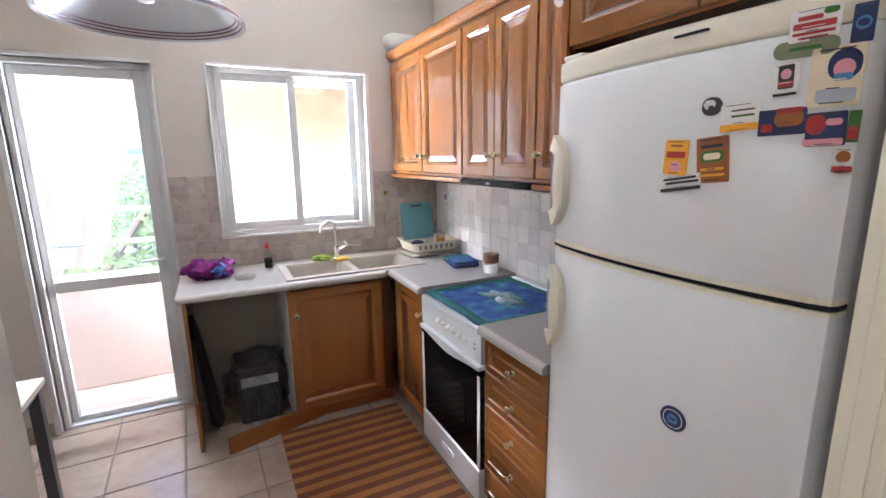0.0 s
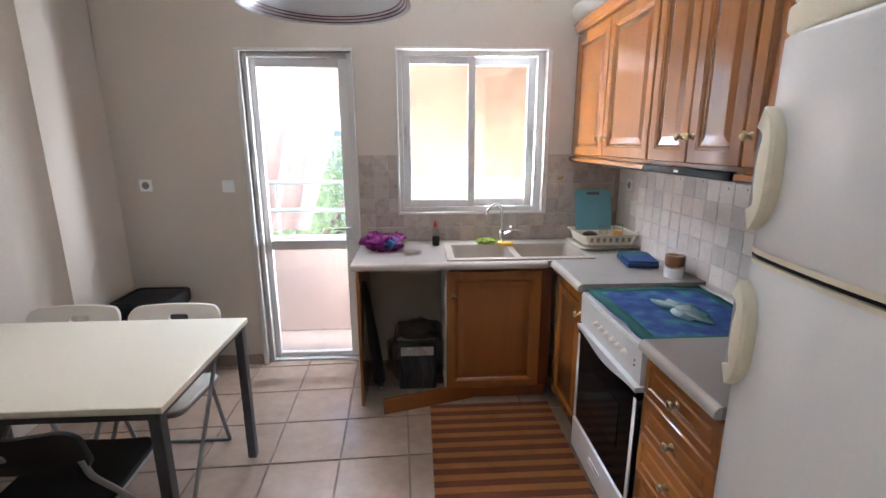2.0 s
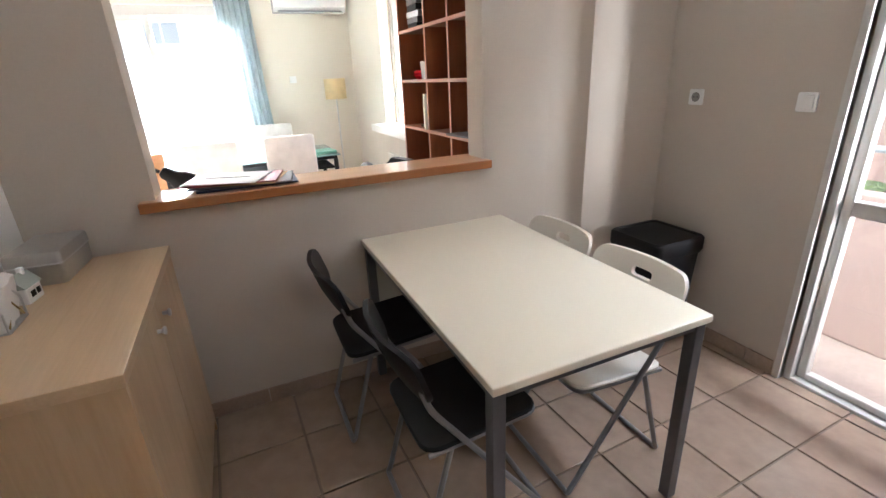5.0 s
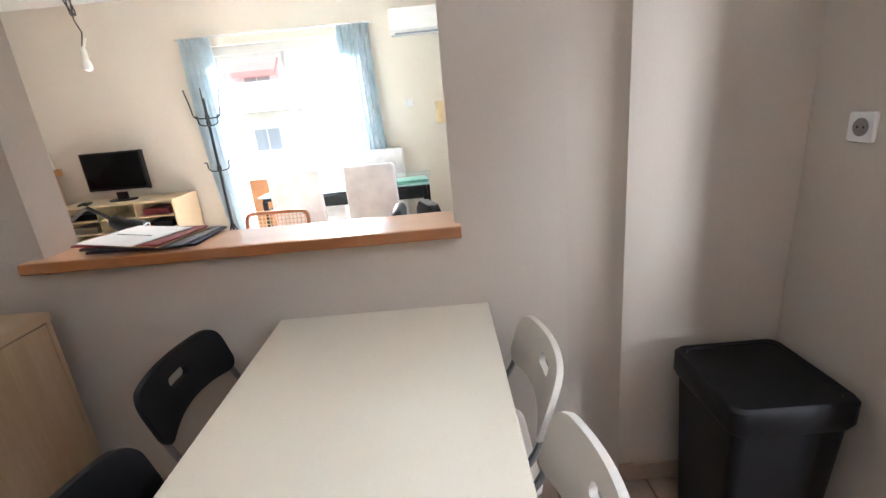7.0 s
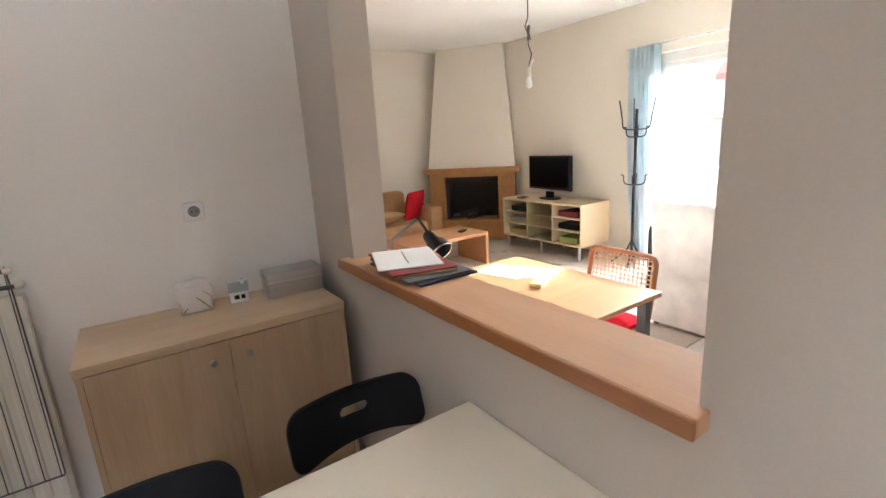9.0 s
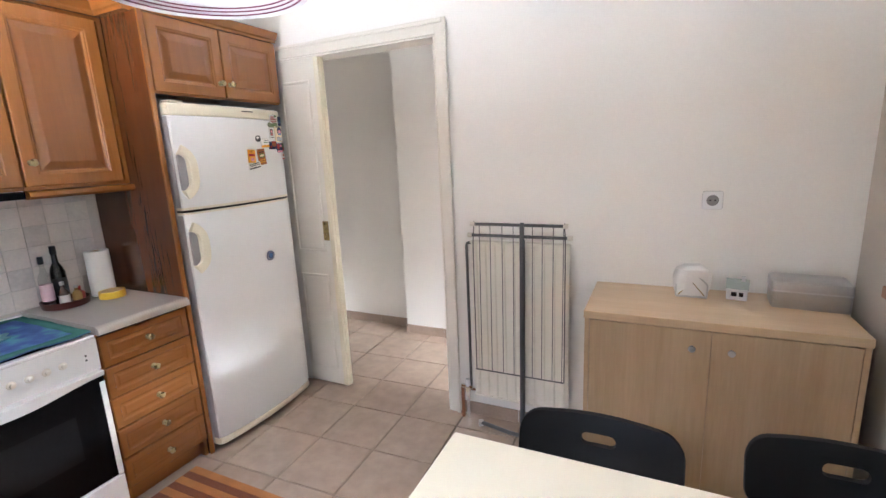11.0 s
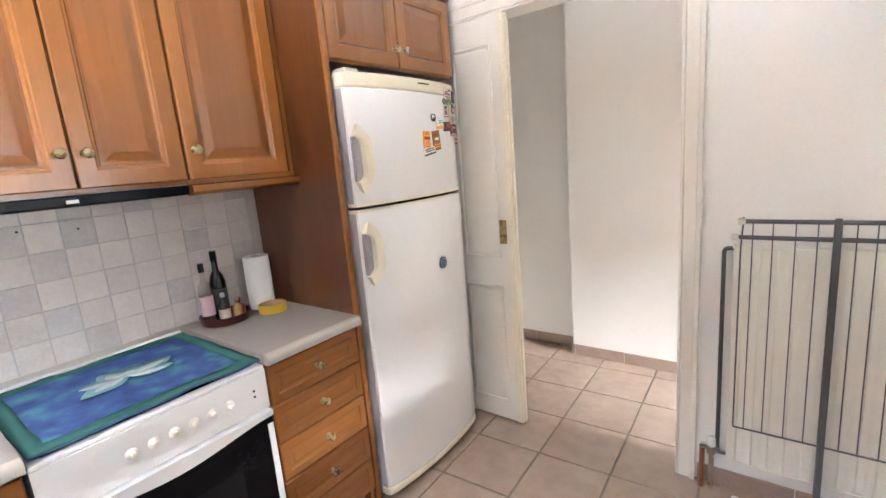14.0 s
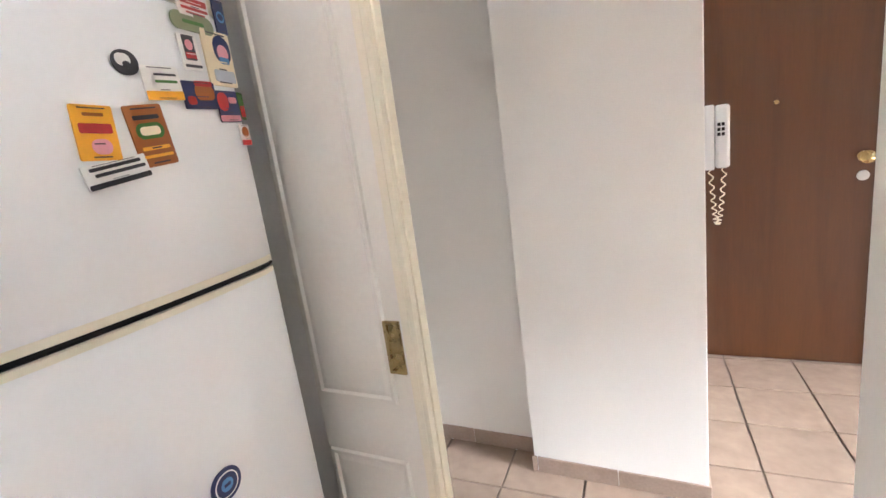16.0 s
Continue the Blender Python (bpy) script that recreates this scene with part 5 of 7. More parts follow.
# ---- fridge magnets: on the bowed doors ----
line_ink = mat("dark printing ink", (0.05, 0.035, 0.04), 0.45, bump=0.0)
def magnet(y0, z0, y1, z1, base, label, bits=(), oval=False, tilt=0.0, name="fridge_magnet"):
    x0, x1 = -2.14 - y0, -2.14 - y1
    xm, w, h = (x0 + x1) / 2, x1 - x0, abs(z1 - z0)
    u = 2 * xm / 0.715 - 1
    yb = -0.052 - 0.038 * (1 - u * u)
    slope = math.degrees(math.atan(0.038 * 4 * u / 0.715))
    m = thing(name, label, "magnet")
    m.matrix_world = pose(-0.595, -2.14, 0, 0, 0, -90) @ pose(xm, yb - 0.0012, (z0 + z1) / 2, 0, 0, slope) @ pose(0, 0, 0, 0, tilt, 0)
    pts = rrect(w, h, min(w, h) * (0.49 if oval else 0.06), 8)
    sq = h / w if oval else 1
    part("card", rings([[(x, d, z) for x, z in pts] for d in (0.0, -0.003)]), base, m)
    for k, (bx, bz, bw, bh, bmat, rd) in enumerate(bits):
        d0 = -0.0031 - 0.0004 * k
        part("print", rings([[(bx * w + x, d, bz * h + z) for x, z in rrect(bw * w, bh * h, rd * min(bw * w, bh * h), 5)] for d in (d0, d0 - 0.0005)]), bmat, m)
    if not oval:
        for k in range(4):
            d0 = -0.0031 - 0.0004 * len(bits) - 0.0003 * (k + 1)
            bw, bz = 0.62 - 0.13 * (k % 3), (0.44, -0.06, -0.20, -0.44)[k]
            part("print_line", box((-bw / 2 + 0.04 * (k - 1)) * w, (bw / 2 - 0.03 * k) * w, d0 - 0.0004, d0, bz * h - 0.010 * h, bz * h + 0.012 * h), base if k == 1 else line_ink, m)
def P(name, c):
    return mat("print " + name, lin(c), 0.4, var=0.06, big=60, bump=0.0)
pY, pO, pR, pK, pW, pG, pN, pC, pB, pGr, pPk = P("yellow", (0.95, 0.68, 0.15)), P("brown", (0.62, 0.36, 0.14)), P("red", (0.68, 0.16, 0.16)), P("black", (0.18, 0.17, 0.2)), P("white", (0.93, 0.92, 0.9)), P("olive", (0.52, 0.55, 0.42)), P("navy", (0.14, 0.18, 0.36)), P("cream", (0.93, 0.87, 0.74)), P("blue", (0.35, 0.55, 0.75)), P("green", (0.25, 0.45, 0.16)), P("pink", (0.9, 0.62, 0.66))
def bars(rows, m):
    return [(x, z, w, h, m, 0.3) for x, z, w, h in rows]
magnet(-2.540, 1.617, -2.592, 1.545, pY, "yellow printed fridge magnet with a red band", [(0, 0.08, 0.8, 0.18, pR, 0.2), (0, 0.33, 0.5, 0.06, pO, 0.3), (0.05, -0.25, 0.5, 0.28, pPk, 0.49)], tilt=2)
magnet(-2.612, 1.620, -2.672, 1.532, pO, "brown printed fridge magnet with an oval picture", [(0, 0.30, 0.7, 0.07, pK, 0.3), (0, 0.08, 0.75, 0.26, pGr, 0.49), (0, 0.08, 0.55, 0.14, pC, 0.49), (0, -0.2, 0.75, 0.06, pY, 0.3), (0, -0.33, 0.8, 0.05, pY, 0.3)], tilt=-6)
magnet(-2.535, 1.545, -2.625, 1.512, pW, "black and white printed fridge magnet", bars([(0, 0.3, 0.8, 0.14), (0.05, 0.05, 0.8, 0.14), (0, -0.36, 0.98, 0.22)], pK), tilt=-9)
magnet(-2.650, 1.678, -2.715, 1.628, pW, "white fridge magnet with an orange foot", [(0, -0.36, 1.0, 0.26, pY, 0.1), (0.1, 0.05, 0.6, 0.08, pGr, 0.3), (0.1, 0.25, 0.6, 0.06, pK, 0.3)], tilt=-3)
magnet(-2.612, 1.694, -2.650, 1.660, pK, "small black and white animal fridge magnet", [(-0.1, 0.1, 0.6, 0.5, pW, 0.49), (0.0, -0.1, 0.3, 0.3, pK, 0.49)], oval=True)
magnet(-2.715, 1.662, -2.785, 1.618, pN, "dark fridge magnet with a burger picture", [(0.15, 0.1, 0.6, 0.55, pO, 0.4), (0.15, 0.42, 0.55, 0.2, pR, 0.4), (-0.3, -0.2, 0.25, 0.3, pR, 0.3)], tilt=-2)
magnet(-2.785, 1.652, -2.838, 1.598, pN, "dark blue and red fridge magnet", [(-0.25, 0.15, 0.5, 0.6, pR, 0.49), (-0.05, -0.38, 1.0, 0.2, pPk, 0.3), (0.2, 0.2, 0.4, 0.2, pPk, 0.4)], tilt=-2)
magnet(-2.838, 1.652, -2.853, 1.603, pGr, "green printed fridge magnet", [(0, -0.2, 0.8, 0.4, pR, 0.2)])
magnet(-2.826, 1.594, -2.852, 1.556, pW, "fridge magnet with a food picture and red foot", [(0, -0.36, 1.0, 0.25, pR, 0.1), (0, 0.15, 0.7, 0.5, pO, 0.49)])
magnet(-2.780, 1.752, -2.848, 1.660, pC, "cream fridge magnet with a round blue picture", [(0.15, 0.18, 0.62, 0.52, pN, 0.49), (0.15, 0.12, 0.4, 0.3, pPk, 0.49), (0.15, -0.02, 0.35, 0.12, pB, 0.3), (0.05, -0.32, 0.75, 0.22, P("grey", (0.72, 0.74, 0.76)), 0.2)])
magnet(-2.730, 1.735, -2.768, 1.680, pW, "white fridge magnet with a red drink picture", [(0, 0.12, 0.6, 0.7, pK, 0.1), (0, 0.2, 0.4, 0.3, pPk, 0.49), (0, -0.1, 0.55, 0.18, pR, 0.1), (0, -0.4, 0.9, 0.08, pK, 0.3)], tilt=-2)
magnet(-2.725, 1.770, -2.815, 1.742, pG, "olive oval fridge magnet", [(0, 0, 0.5, 0.2, pGr, 0.49)], oval=True)
magnet(-2.745, 1.815, -2.812, 1.766, pW, "white fridge magnet with red writing and a palm", [(0.3, 0.35, 0.3, 0.2, pGr, 0.49), (-0.1, 0.22, 0.5, 0.14, pR, 0.3), (0, -0.02, 0.85, 0.2, pR, 0.2), (0, -0.26, 0.85, 0.09, pR, 0.3), (0, -0.4, 0.6, 0.05, pR, 0.3)])
magnet(-2.825, 1.808, -2.852, 1.752, pN, "dark blue fridge magnet with pale rings", [(0, 0, 0.7, 0.35, pB, 0.49), (0, 0, 0.5, 0.2, pN, 0.49)])
magnet(-2.583, 1.032, -2.643, 0.976, pN, "round dark blue fridge magnet with pale rings", [(0, 0, 0.78, 0.78, pW, 0.49), (0, 0, 0.70, 0.70, pN, 0.49), (0, 0, 0.4, 0.4, pB, 0.49), (0, 0.0, 0.22, 0.10, pN, 0.3)], oval=True)

# ---- south wall: radiator, folded drying rack, things on the sideboard ----
M_RAD = mat("ivory radiator enamel", (0.80, 0.775, 0.68), 0.35, var=0.02, bump=0.0)
def radiator(at, rz, w, h, label, cols):
    r = thing("radiator", label, "radiator", at, rz)
    bm, pw = bmesh.new(), w / cols
    line = []
    for i in range(cols):
        x = i * pw
        line += [(x + 0.004, -0.070), (x + 0.014, -0.074), (x + pw * 0.62, -0.074), (x + pw * 0.74, -0.069)]
    poly = [(0, -0.03)] + line + [(w, -0.064), (w, -0.03)]
    part("panel", rings([[(x, y, z) for x, y in poly] for z in (0.012, h - 0.012)]), M_RAD, r)
    part("grille", boxes([(0, w, -0.078, -0.028, h - 0.011, h - 0.003)] + [(w * k / 40, w * k / 40 + w / 90, -0.072, -0.034, h - 0.003, h) for k in range(40)]), M_RAD, r)
    part("bracket", box(w * 0.2, w * 0.2 + 0.03, -0.03, 0, h * 0.3, h * 0.7), M_GREYMET, r)
    part("bracket", box(w * 0.8, w * 0.8 + 0.03, -0.03, 0, h * 0.3, h * 0.7), M_GREYMET, r)
    part("end_rail", box(-0.001, w + 0.001, -0.075, -0.03, 0.0, 0.0115, 0.003), M_RAD, r)
    return r
r1 = radiator((-1.835, YS - 0.001, 0.165), 180, 0.525, 0.915, "ivory panel radiator on the wall behind the drying rack", 10)
v = part("valve", lathe([(0.016, 0), (0.018, 0.01), (0.018, 0.035), (0.008, 0.04)], (-0.05, -0.05, 0.005), 14), M_CHROME, r1, smooth=True)
part("valve_cap", lathe([(0.017, 0.04), (0.019, 0.05), (0.016, 0.075), (0.004, 0.078)], (-0.05, -0.05, 0.005), 14), M_ENAMEL, r1, smooth=True)
part("pipe", tube(bend([(0.01, -0.05, 0.025), (-0.05, -0.05, 0.025), (-0.05, -0.05, -0.165)], 0.02), 0.011, 8), M_CHROME, r1, smooth=True)
part("pipe", tube([(-0.085, -0.05, 0.03), (-0.085, -0.05, -0.165)], 0.011, 8), mat("copper pipe", (0.42, 0.20, 0.11), 0.4, 0.9), r1, smooth=True)
part("pipe", tube([(-0.09, -0.05, 0.035), (-0.02, -0.05, 0.035)], 0.014, 8), M_CHROME, r1, smooth=True)
dr = thing("drying_rack", "folded grey metal clothes drying rack leaning on the radiator", "drying rack", (-2.13, -2.872, 0.0), 180, rx=-1.5)
for x0, x1, z, y in ((-0.27, 0.215, 1.175, 0.0), (-0.29, 0.235, 1.115, 0.005)):
    part("top_bar", tube([(x0, y, z), (x1, y, z)], 0.008, 10), M_GREYMET, dr, smooth=True)
    for x in (x0, x1):
        part("end_cap", tube([(x - 0.012, y, z), (x + 0.012, y, z)], 0.0125, 10), M_WHITEPL, dr, smooth=True)
part("post", box(-0.011, 0.011, -0.026, -0.008, 0.012, 1.19, 0.005), M_GREYMET, dr)
part("post", box(-0.010, 0.010, -0.006, 0.012, 0.06, 1.10, 0.005), M_GREYMET, dr)
part("riser", tube(bend([(0.01, -0.05, 0.90), (-0.03, -0.05, 0.90), (-0.03, -0.05, 0.03)], 0.02), 0.008, 8), M_GREYMET, r1, "grey riser pipe", smooth=True)
for s in (-1, 1):
    e = 0.27 if s < 0 else 0.215
    part("side_hook", tube(bend([(s * (e - 0.006), 0, 1.19), (s * e, -0.006, 1.08), (s * e, 0.012, 0.35)], 0.03), 0.003, 6), M_GREYMET, dr, smooth=True)
for x in (-0.235, -0.175, -0.11, -0.05, 0.05, 0.10, 0.155, 0.205):
    part("wire", tube([(x, 0.0, 1.175), (x, 0.003, 0.35)], 0.0021, 6), M_GREYMET, dr, smooth=True)
part("lower_wire", tube([(-0.27, 0.003, 0.35), (0.215, 0.003, 0.35)], 0.0035, 6), M_GREYMET, dr, smooth=True)
part("foot", tube(bend([(-0.25, 0.01, 0.02), (-0.05, -0.05, 0.03), (0.05, -0.05, 0.03), (0.25, 0.01, 0.02)], 0.06), 0.011, 8), M_GREYMET, dr, smooth=True)
part("foot_cap", lathe([(0.014, -0.018), (0.014, 0.012), (0.005, 0.014)], (-0.25, 0.01, 0.018), 12), M_WHITEPL, dr, smooth=True)
part("foot_cap", lathe([(0.014, -0.018), (0.014, 0.012), (0.005, 0.014)], (0.25, 0.01, 0.018), 12), M_WHITEPL, dr, smooth=True)
# on the sideboard
tin = thing("tin_box", "grey rounded metal tin box on the sideboard", "tin", (-3.305, -2.86, 0.888), 176)
M_TIN = mat("dull tin", (0.50, 0.49, 0.47), 0.36, 0.7, var=0.06)
part("base", rings([[(x, y, z) for x, y in rrect(w, d, 0.014)] for w, d, z in ((0.246, 0.146, 0), (0.25, 0.15, 0.004), (0.25, 0.15, 0.066))]), M_TIN, tin, smooth=True)
part("lid", rings([[(x, y, z) for x, y in rrect(w, d, 0.015)] for w, d, z in ((0.2525, 0.1525, 0.064), (0.256, 0.156, 0.066), (0.256, 0.156, 0.100), (0.250, 0.150, 0.107), (0.225, 0.125, 0.109))]), M_TIN, tin, "hinged lid with a rounded rim", smooth=True)
part("lid_bead", rings([[(x, y, z) for x, y in rrect(w, d, 0.016)] for w, d, z in ((0.2565, 0.1565, 0.066), (0.259, 0.159, 0.069), (0.2565, 0.1565, 0.072))]), M_STEEL, tin, smooth=True)
nap = thing("napkin_holder", "white wire napkin holder with paper napkins", "napkin holder", (-2.895, -2.86, 0.888), 180)
for y in (-0.025, 0.025):
    part("wire", tube(bend([(-0.06, y, 0.004), (-0.06, y, 0.06), (0, y, 0.115), (0.06, y, 0.06), (0.06, y, 0.004), (-0.06, y, 0.004)], 0.01), 0.003, 6), M_STEEL, nap, smooth=True)
    part("wire", tube([(-0.05, y, 0.01), (0, y, 0.07), (0.05, y, 0.01)], 0.0025, 6), M_BRASS, nap, smooth=True)
part("napkin", rings([[(x * k, y * q + 0.006 * math.sin(40 * x), z) for x, y in resampled(rrect(0.15, 0.05, 0.022), 40)] for k, q, z in ((0.8, 0.7, 0.004), (0.95, 0.9, 0.04), (1.0, 1.3, 0.09), (0.85, 1.6, 0.125), (0.5, 1.1, 0.14))]), mat("white napkin", (0.80, 0.79, 0.77), 0.9, var=0.03, fine=60, bump=0.3), nap, smooth=True)
part("base", box(-0.06, 0.06, -0.028, 0.028, 0.0, 0.004), M_STEEL, nap)
hs = thing("ceramic_house", "small white ceramic house-shaped jar on the sideboard", "ornament", (-3.068, -2.87, 0.888), 170)
part("body", box(-0.038, 0.038, -0.03, 0.03, 0, 0.05, 0.005), M_ENAMEL, hs)
part("roof", rings([[(x, y, z) for y, z in ((-0.034, 0.05), (0, 0.088), (0.034, 0.05))] for x in (-0.042, 0.042)]), mat("grey-green glaze", (0.30, 0.34, 0.31), 0.3), hs)
part("chimney", box(0.012, 0.026, -0.008, 0.008, 0.065, 0.10, 0.002), M_ENAMEL, hs)
part("window", box(-0.02, 0.0, -0.0315, -0.0295, 0.018, 0.036), M_BLACK, hs)
part("window", box(0.008, 0.024, -0.0315, -0.0295, 0.018, 0.036), M_BLACK, hs)
# papers on the ledge
random.seed(9)
pm = [mat("navy folder", (0.03, 0.04, 0.085), 0.5), mat("grey folder", (0.12, 0.12, 0.13), 0.5), mat("tan folder", (0.50, 0.33, 0.17), 0.6), mat("crimson folder", (0.22, 0.02, 0.03), 0.45), mat("white paper", (0.80, 0.79, 0.77), 0.8, var=0.02)]
z = 1.0565
for k, (mi, th, lab, nm) in enumerate(((0, 0.008, "dark blue folder", "folder"), (1, 0.008, "grey folder", "folder"), (2, 0.005, "tan card folder", "folder"), (3, 0.006, "dark red folder", "folder"), (4, 0.004, "stack of white printed paper", "paper"))):
    f = thing(nm, lab + " in a pile on the ledge", nm, (-3.595 + 0.006 * k - 0.02, -2.20 - 0.018 * k, z), 76 + (13, 6, -4, 1, -8)[k])
    half = (0.20, 0.205, 0.18, 0.19, 0.15)[k]
    part("sheet", box(-half, half, -0.122, 0.122, 0, th, 0.0015, seg=1), pm[mi], f)
    if mi == 4:
        part("pen_line", box(-0.10, 0.09, -0.004, -0.001, th + 0.0002, th + 0.002), M_BLACK, f, "dark pencil")
    z += th + 0.0012

# hall intercom on the pillar's side
ic = thing("intercom", "white wall intercom handset with a coiled cord", "intercom", (-1.4805, -4.045, 1.31), 90)
ic.matrix_world = pose(-1.4805, -4.045, 1.31, 0, 0, -90)
part("base", box(-0.045, 0.045, -0.030, 0.0, 0, 0.215, 0.006), M_ENAMEL, ic)
part("handset", box(-0.047, 0.010, -0.074, -0.0305, 0.004, 0.212, 0.010), M_ENAMEL, ic)
for yy in (-0.058, -0.046):
    for zz in (0.112, 0.128, 0.144):
        part("button", box(-0.0495, -0.0465, yy, yy + 0.009, zz, zz + 0.011, 0.001), M_BLACK, ic)
pts = []
for i in range(150):
    a, u = i * 0.75, i / 149
    base = Vector((-0.02, -0.06, 0.005)).lerp(Vector((0.015, -0.02, 0.005)), u) + Vector((0, 0, -0.20 * math.sin(math.pi * u)))
    pts.append(base + Vector((0.007 * math.cos(a), 0.007 * math.sin(a), 0)))
part("coiled_cord", tube(pts, 0.0022, 5), M_IVORY, ic)

# ---- living room ----
M_SHELF = wood("red-brown shelf veneer", (0.30, 0.105, 0.04), (0.23, 0.075, 0.028), "z", 0.4, 0.15, 8)
M_SHELFE = mat("pinkish shelf edge", (0.55, 0.30, 0.22), 0.45, var=0.06)
M_BEECH = wood("beech desk veneer", (0.54, 0.275, 0.125), (0.46, 0.22, 0.09), "x", 0.38, 0.15, 8)
M_SLIP = cloth("white slipcover", (0.86, 0.845, 0.815), 0.12)
M_CURT = cloth("light blue curtain", (0.56, 0.65, 0.70), 0.35)
M_FIRE = mat("ochre fireplace stone", (0.40, 0.20, 0.065), 0.6, var=0.2, big=6, fine=40, bump=0.2)
M_SOOT = mat("sooty firebrick", (0.03, 0.022, 0.018), 0.9, var=0.4, big=7, fine=30, bump=0.4)
M_SOFA = cloth("tan sofa fabric", (0.50, 0.30, 0.15), 0.02)
M_RED = cloth("red cushion cloth", (0.55, 0.02, 0.03), 0.02)
M_MAPLE = mat("pale maple laminate", (0.66, 0.53, 0.34), 0.4, var=0.05, big=5)

sh = thing("bookshelf", "red-brown cube bookshelf, mostly empty, against the wall", "bookshelf", (0, 0, 0))
xd = (-4.87, -4.385, -4.035, -3.755)
zs = (0.05, 0.15, 0.475, 0.80, 1.12, 1.442, 1.765, 2.085)
YF = -1.02
for x in xd + (-3.66,):
    u = part("upright", box(x, x + 0.018, YF + 0.003, YLN - 0.012, 0.0, 2.10), M_SHELF, sh)
    part("edging", box(x - 0.001, x + 0.019, YF, YF + 0.003, 0.0, 2.10), M_SHELFE, u, "pale pink edging")
for z in zs[1:]:
    s_ = part("shelf", box(-4.852, -3.66, YF + 0.006, YLN - 0.012, z - 0.018, z), M_SHELF, sh)
    part("edging", box(-4.852, -3.66, YF + 0.001, YF + 0.006, z - 0.019, z + 0.001), M_SHELFE, s_)
part("back", box(-4.87, -3.66, YLN - 0.011, YLN - 0.003, 0.0, 2.10), M_SHELF, sh)
for k in range(7):
    bx = thing("cassette_box", "dark cassette box in a stack on the shelf", "box", (-4.70, -0.90, 1.766 + 0.038 * k), 3 * (k % 3) - 3)
    part("case", box(-0.10, 0.10, -0.07, 0.07, 0, 0.036, 0.003), (M_BLACK, pm[1], M_STEEL)[k % 3], bx)
cup = thing("white_cup", "white paper cup on the shelf", "cup", (-4.47, -0.98, 1.443))
part("cup", lathe([(0.03, 0), (0.038, 0.11), (0.035, 0.11), (0.028, 0.004)], seg=18), M_ENAMEL, cup, smooth=True)
rc = thing("red_cloth", "red cloth lying on the shelf", "cloth", (-4.62, -0.93, 1.443))
part("cloth", crumple(0.11, 0.07, 0.06, 17, rough=0.3), M_RED, rc)
bk = thing("book", "white book standing on the shelf", "book", (-4.42, -0.95, 1.121))
part("cover", box(-0.012, 0.012, -0.08, 0.08, 0, 0.23, 0.002), M_WHITEPL, bk)
mg = thing("magazine", "dark magazine lying on the shelf", "magazine", (-3.90, -0.95, 1.121), 8)
part("sheet", box(-0.13, 0.13, -0.09, 0.09, 0, 0.012, 0.002), pm[1], mg)
ms = thing("sunglasses", "dark small object lying on the shelf", "glasses", (-4.55, -0.96, 1.121), 8)
part("body", box(-0.06, 0.06, -0.02, 0.02, 0, 0.02, 0.008), M_BLACK, ms)
for x in (-4.65, -4.2):
    pp = thing("paper", "loose papers on top of the bookshelf", "paper", (x, -0.90, 2.10), 14)
    part("sheet", box(-0.17, 0.17, -0.11, 0.11, 0, 0.012, 0.002), pm[4], pp)

lw = tagged(thing("window_2", "white living room window with a deep sill", "window"), kind="structure")
x0, x1, z0, z1 = WIN_L
yw = YLN + 0.12
part("window_frame", pane_thing("", x0, x1, z0, z1, yw, 0.05, 0.06), M_ALU, lw)
part("sash", pane_thing("", x0 + 0.05, (x0 + x1) / 2 + 0.03, z0 + 0.05, z1 - 0.05, yw + 0.01, 0.05), M_ALU, lw)
part("sash", pane_thing("", (x0 + x1) / 2 - 0.03, x1 - 0.05, z0 + 0.05, z1 - 0.05, yw + 0.05, 0.05), M_ALU, lw)
part("window_sill", box(x0 - 0.05, x1 + 0.05, YLN - 0.16, YLN - 0.001, z0 - 0.07, z0, 0.006), M_WHITEWALL, lw)
part("pane", box(x0 + 0.1, x1 - 0.1, yw + 0.055, yw + 0.058, z0 + 0.1, z1 - 0.1), M_CLEAN, lw).visible_shadow = False
radiator((-6.2, YLN - 0.002, 0.12), 0, 1.1, 0.6, "white panel radiator under the living room window", 14)
ld = tagged(thing("door_4", "white glazed double balcony door of the living room", "balcony door"), kind="structure")
y0, y1, zt = DOOR_L[0], DOOR_L[1], DOOR_L[3]
xx = XL - 0.14
part("door_frame", boxes([(xx, xx + 0.08, y0, y0 + 0.06, 0, zt), (xx, xx + 0.08, y1 - 0.06, y1, 0, zt), (xx, xx + 0.08, y0 + 0.06, y1 - 0.06, zt - 0.10, zt), (xx, xx + 0.08, y0 + 0.06, y1 - 0.06, -0.008, 0.05)], 0.004), M_ALU, ld)
ym = (y0 + y1) / 2
for a, b, dx in ((y0 + 0.06, ym + 0.03, 0.045), (ym - 0.03, y1 - 0.06, 0.01)):
    lf = part("door_leaf", boxes([(xx + dx, xx + dx + 0.03, a, a + 0.06, 0.05, zt - 0.1), (xx + dx, xx + dx + 0.03, b - 0.06, b, 0.05, zt - 0.1), (xx + dx, xx + dx + 0.03, a + 0.06, b - 0.06, 0.05, 0.12), (xx + dx, xx + dx + 0.03, a + 0.06, b - 0.06, zt - 0.16, zt - 0.1)], 0.003), M_ALU, ld)
    part("pane", box(xx + dx + 0.012, xx + dx + 0.016, a + 0.06, b - 0.06, 0.12, zt - 0.16), M_CLEAN, lf).visible_shadow = False
rod = thing("curtain_rod", "thin metal curtain rod above the balcony door", "curtain rod", (0, 0, 0))
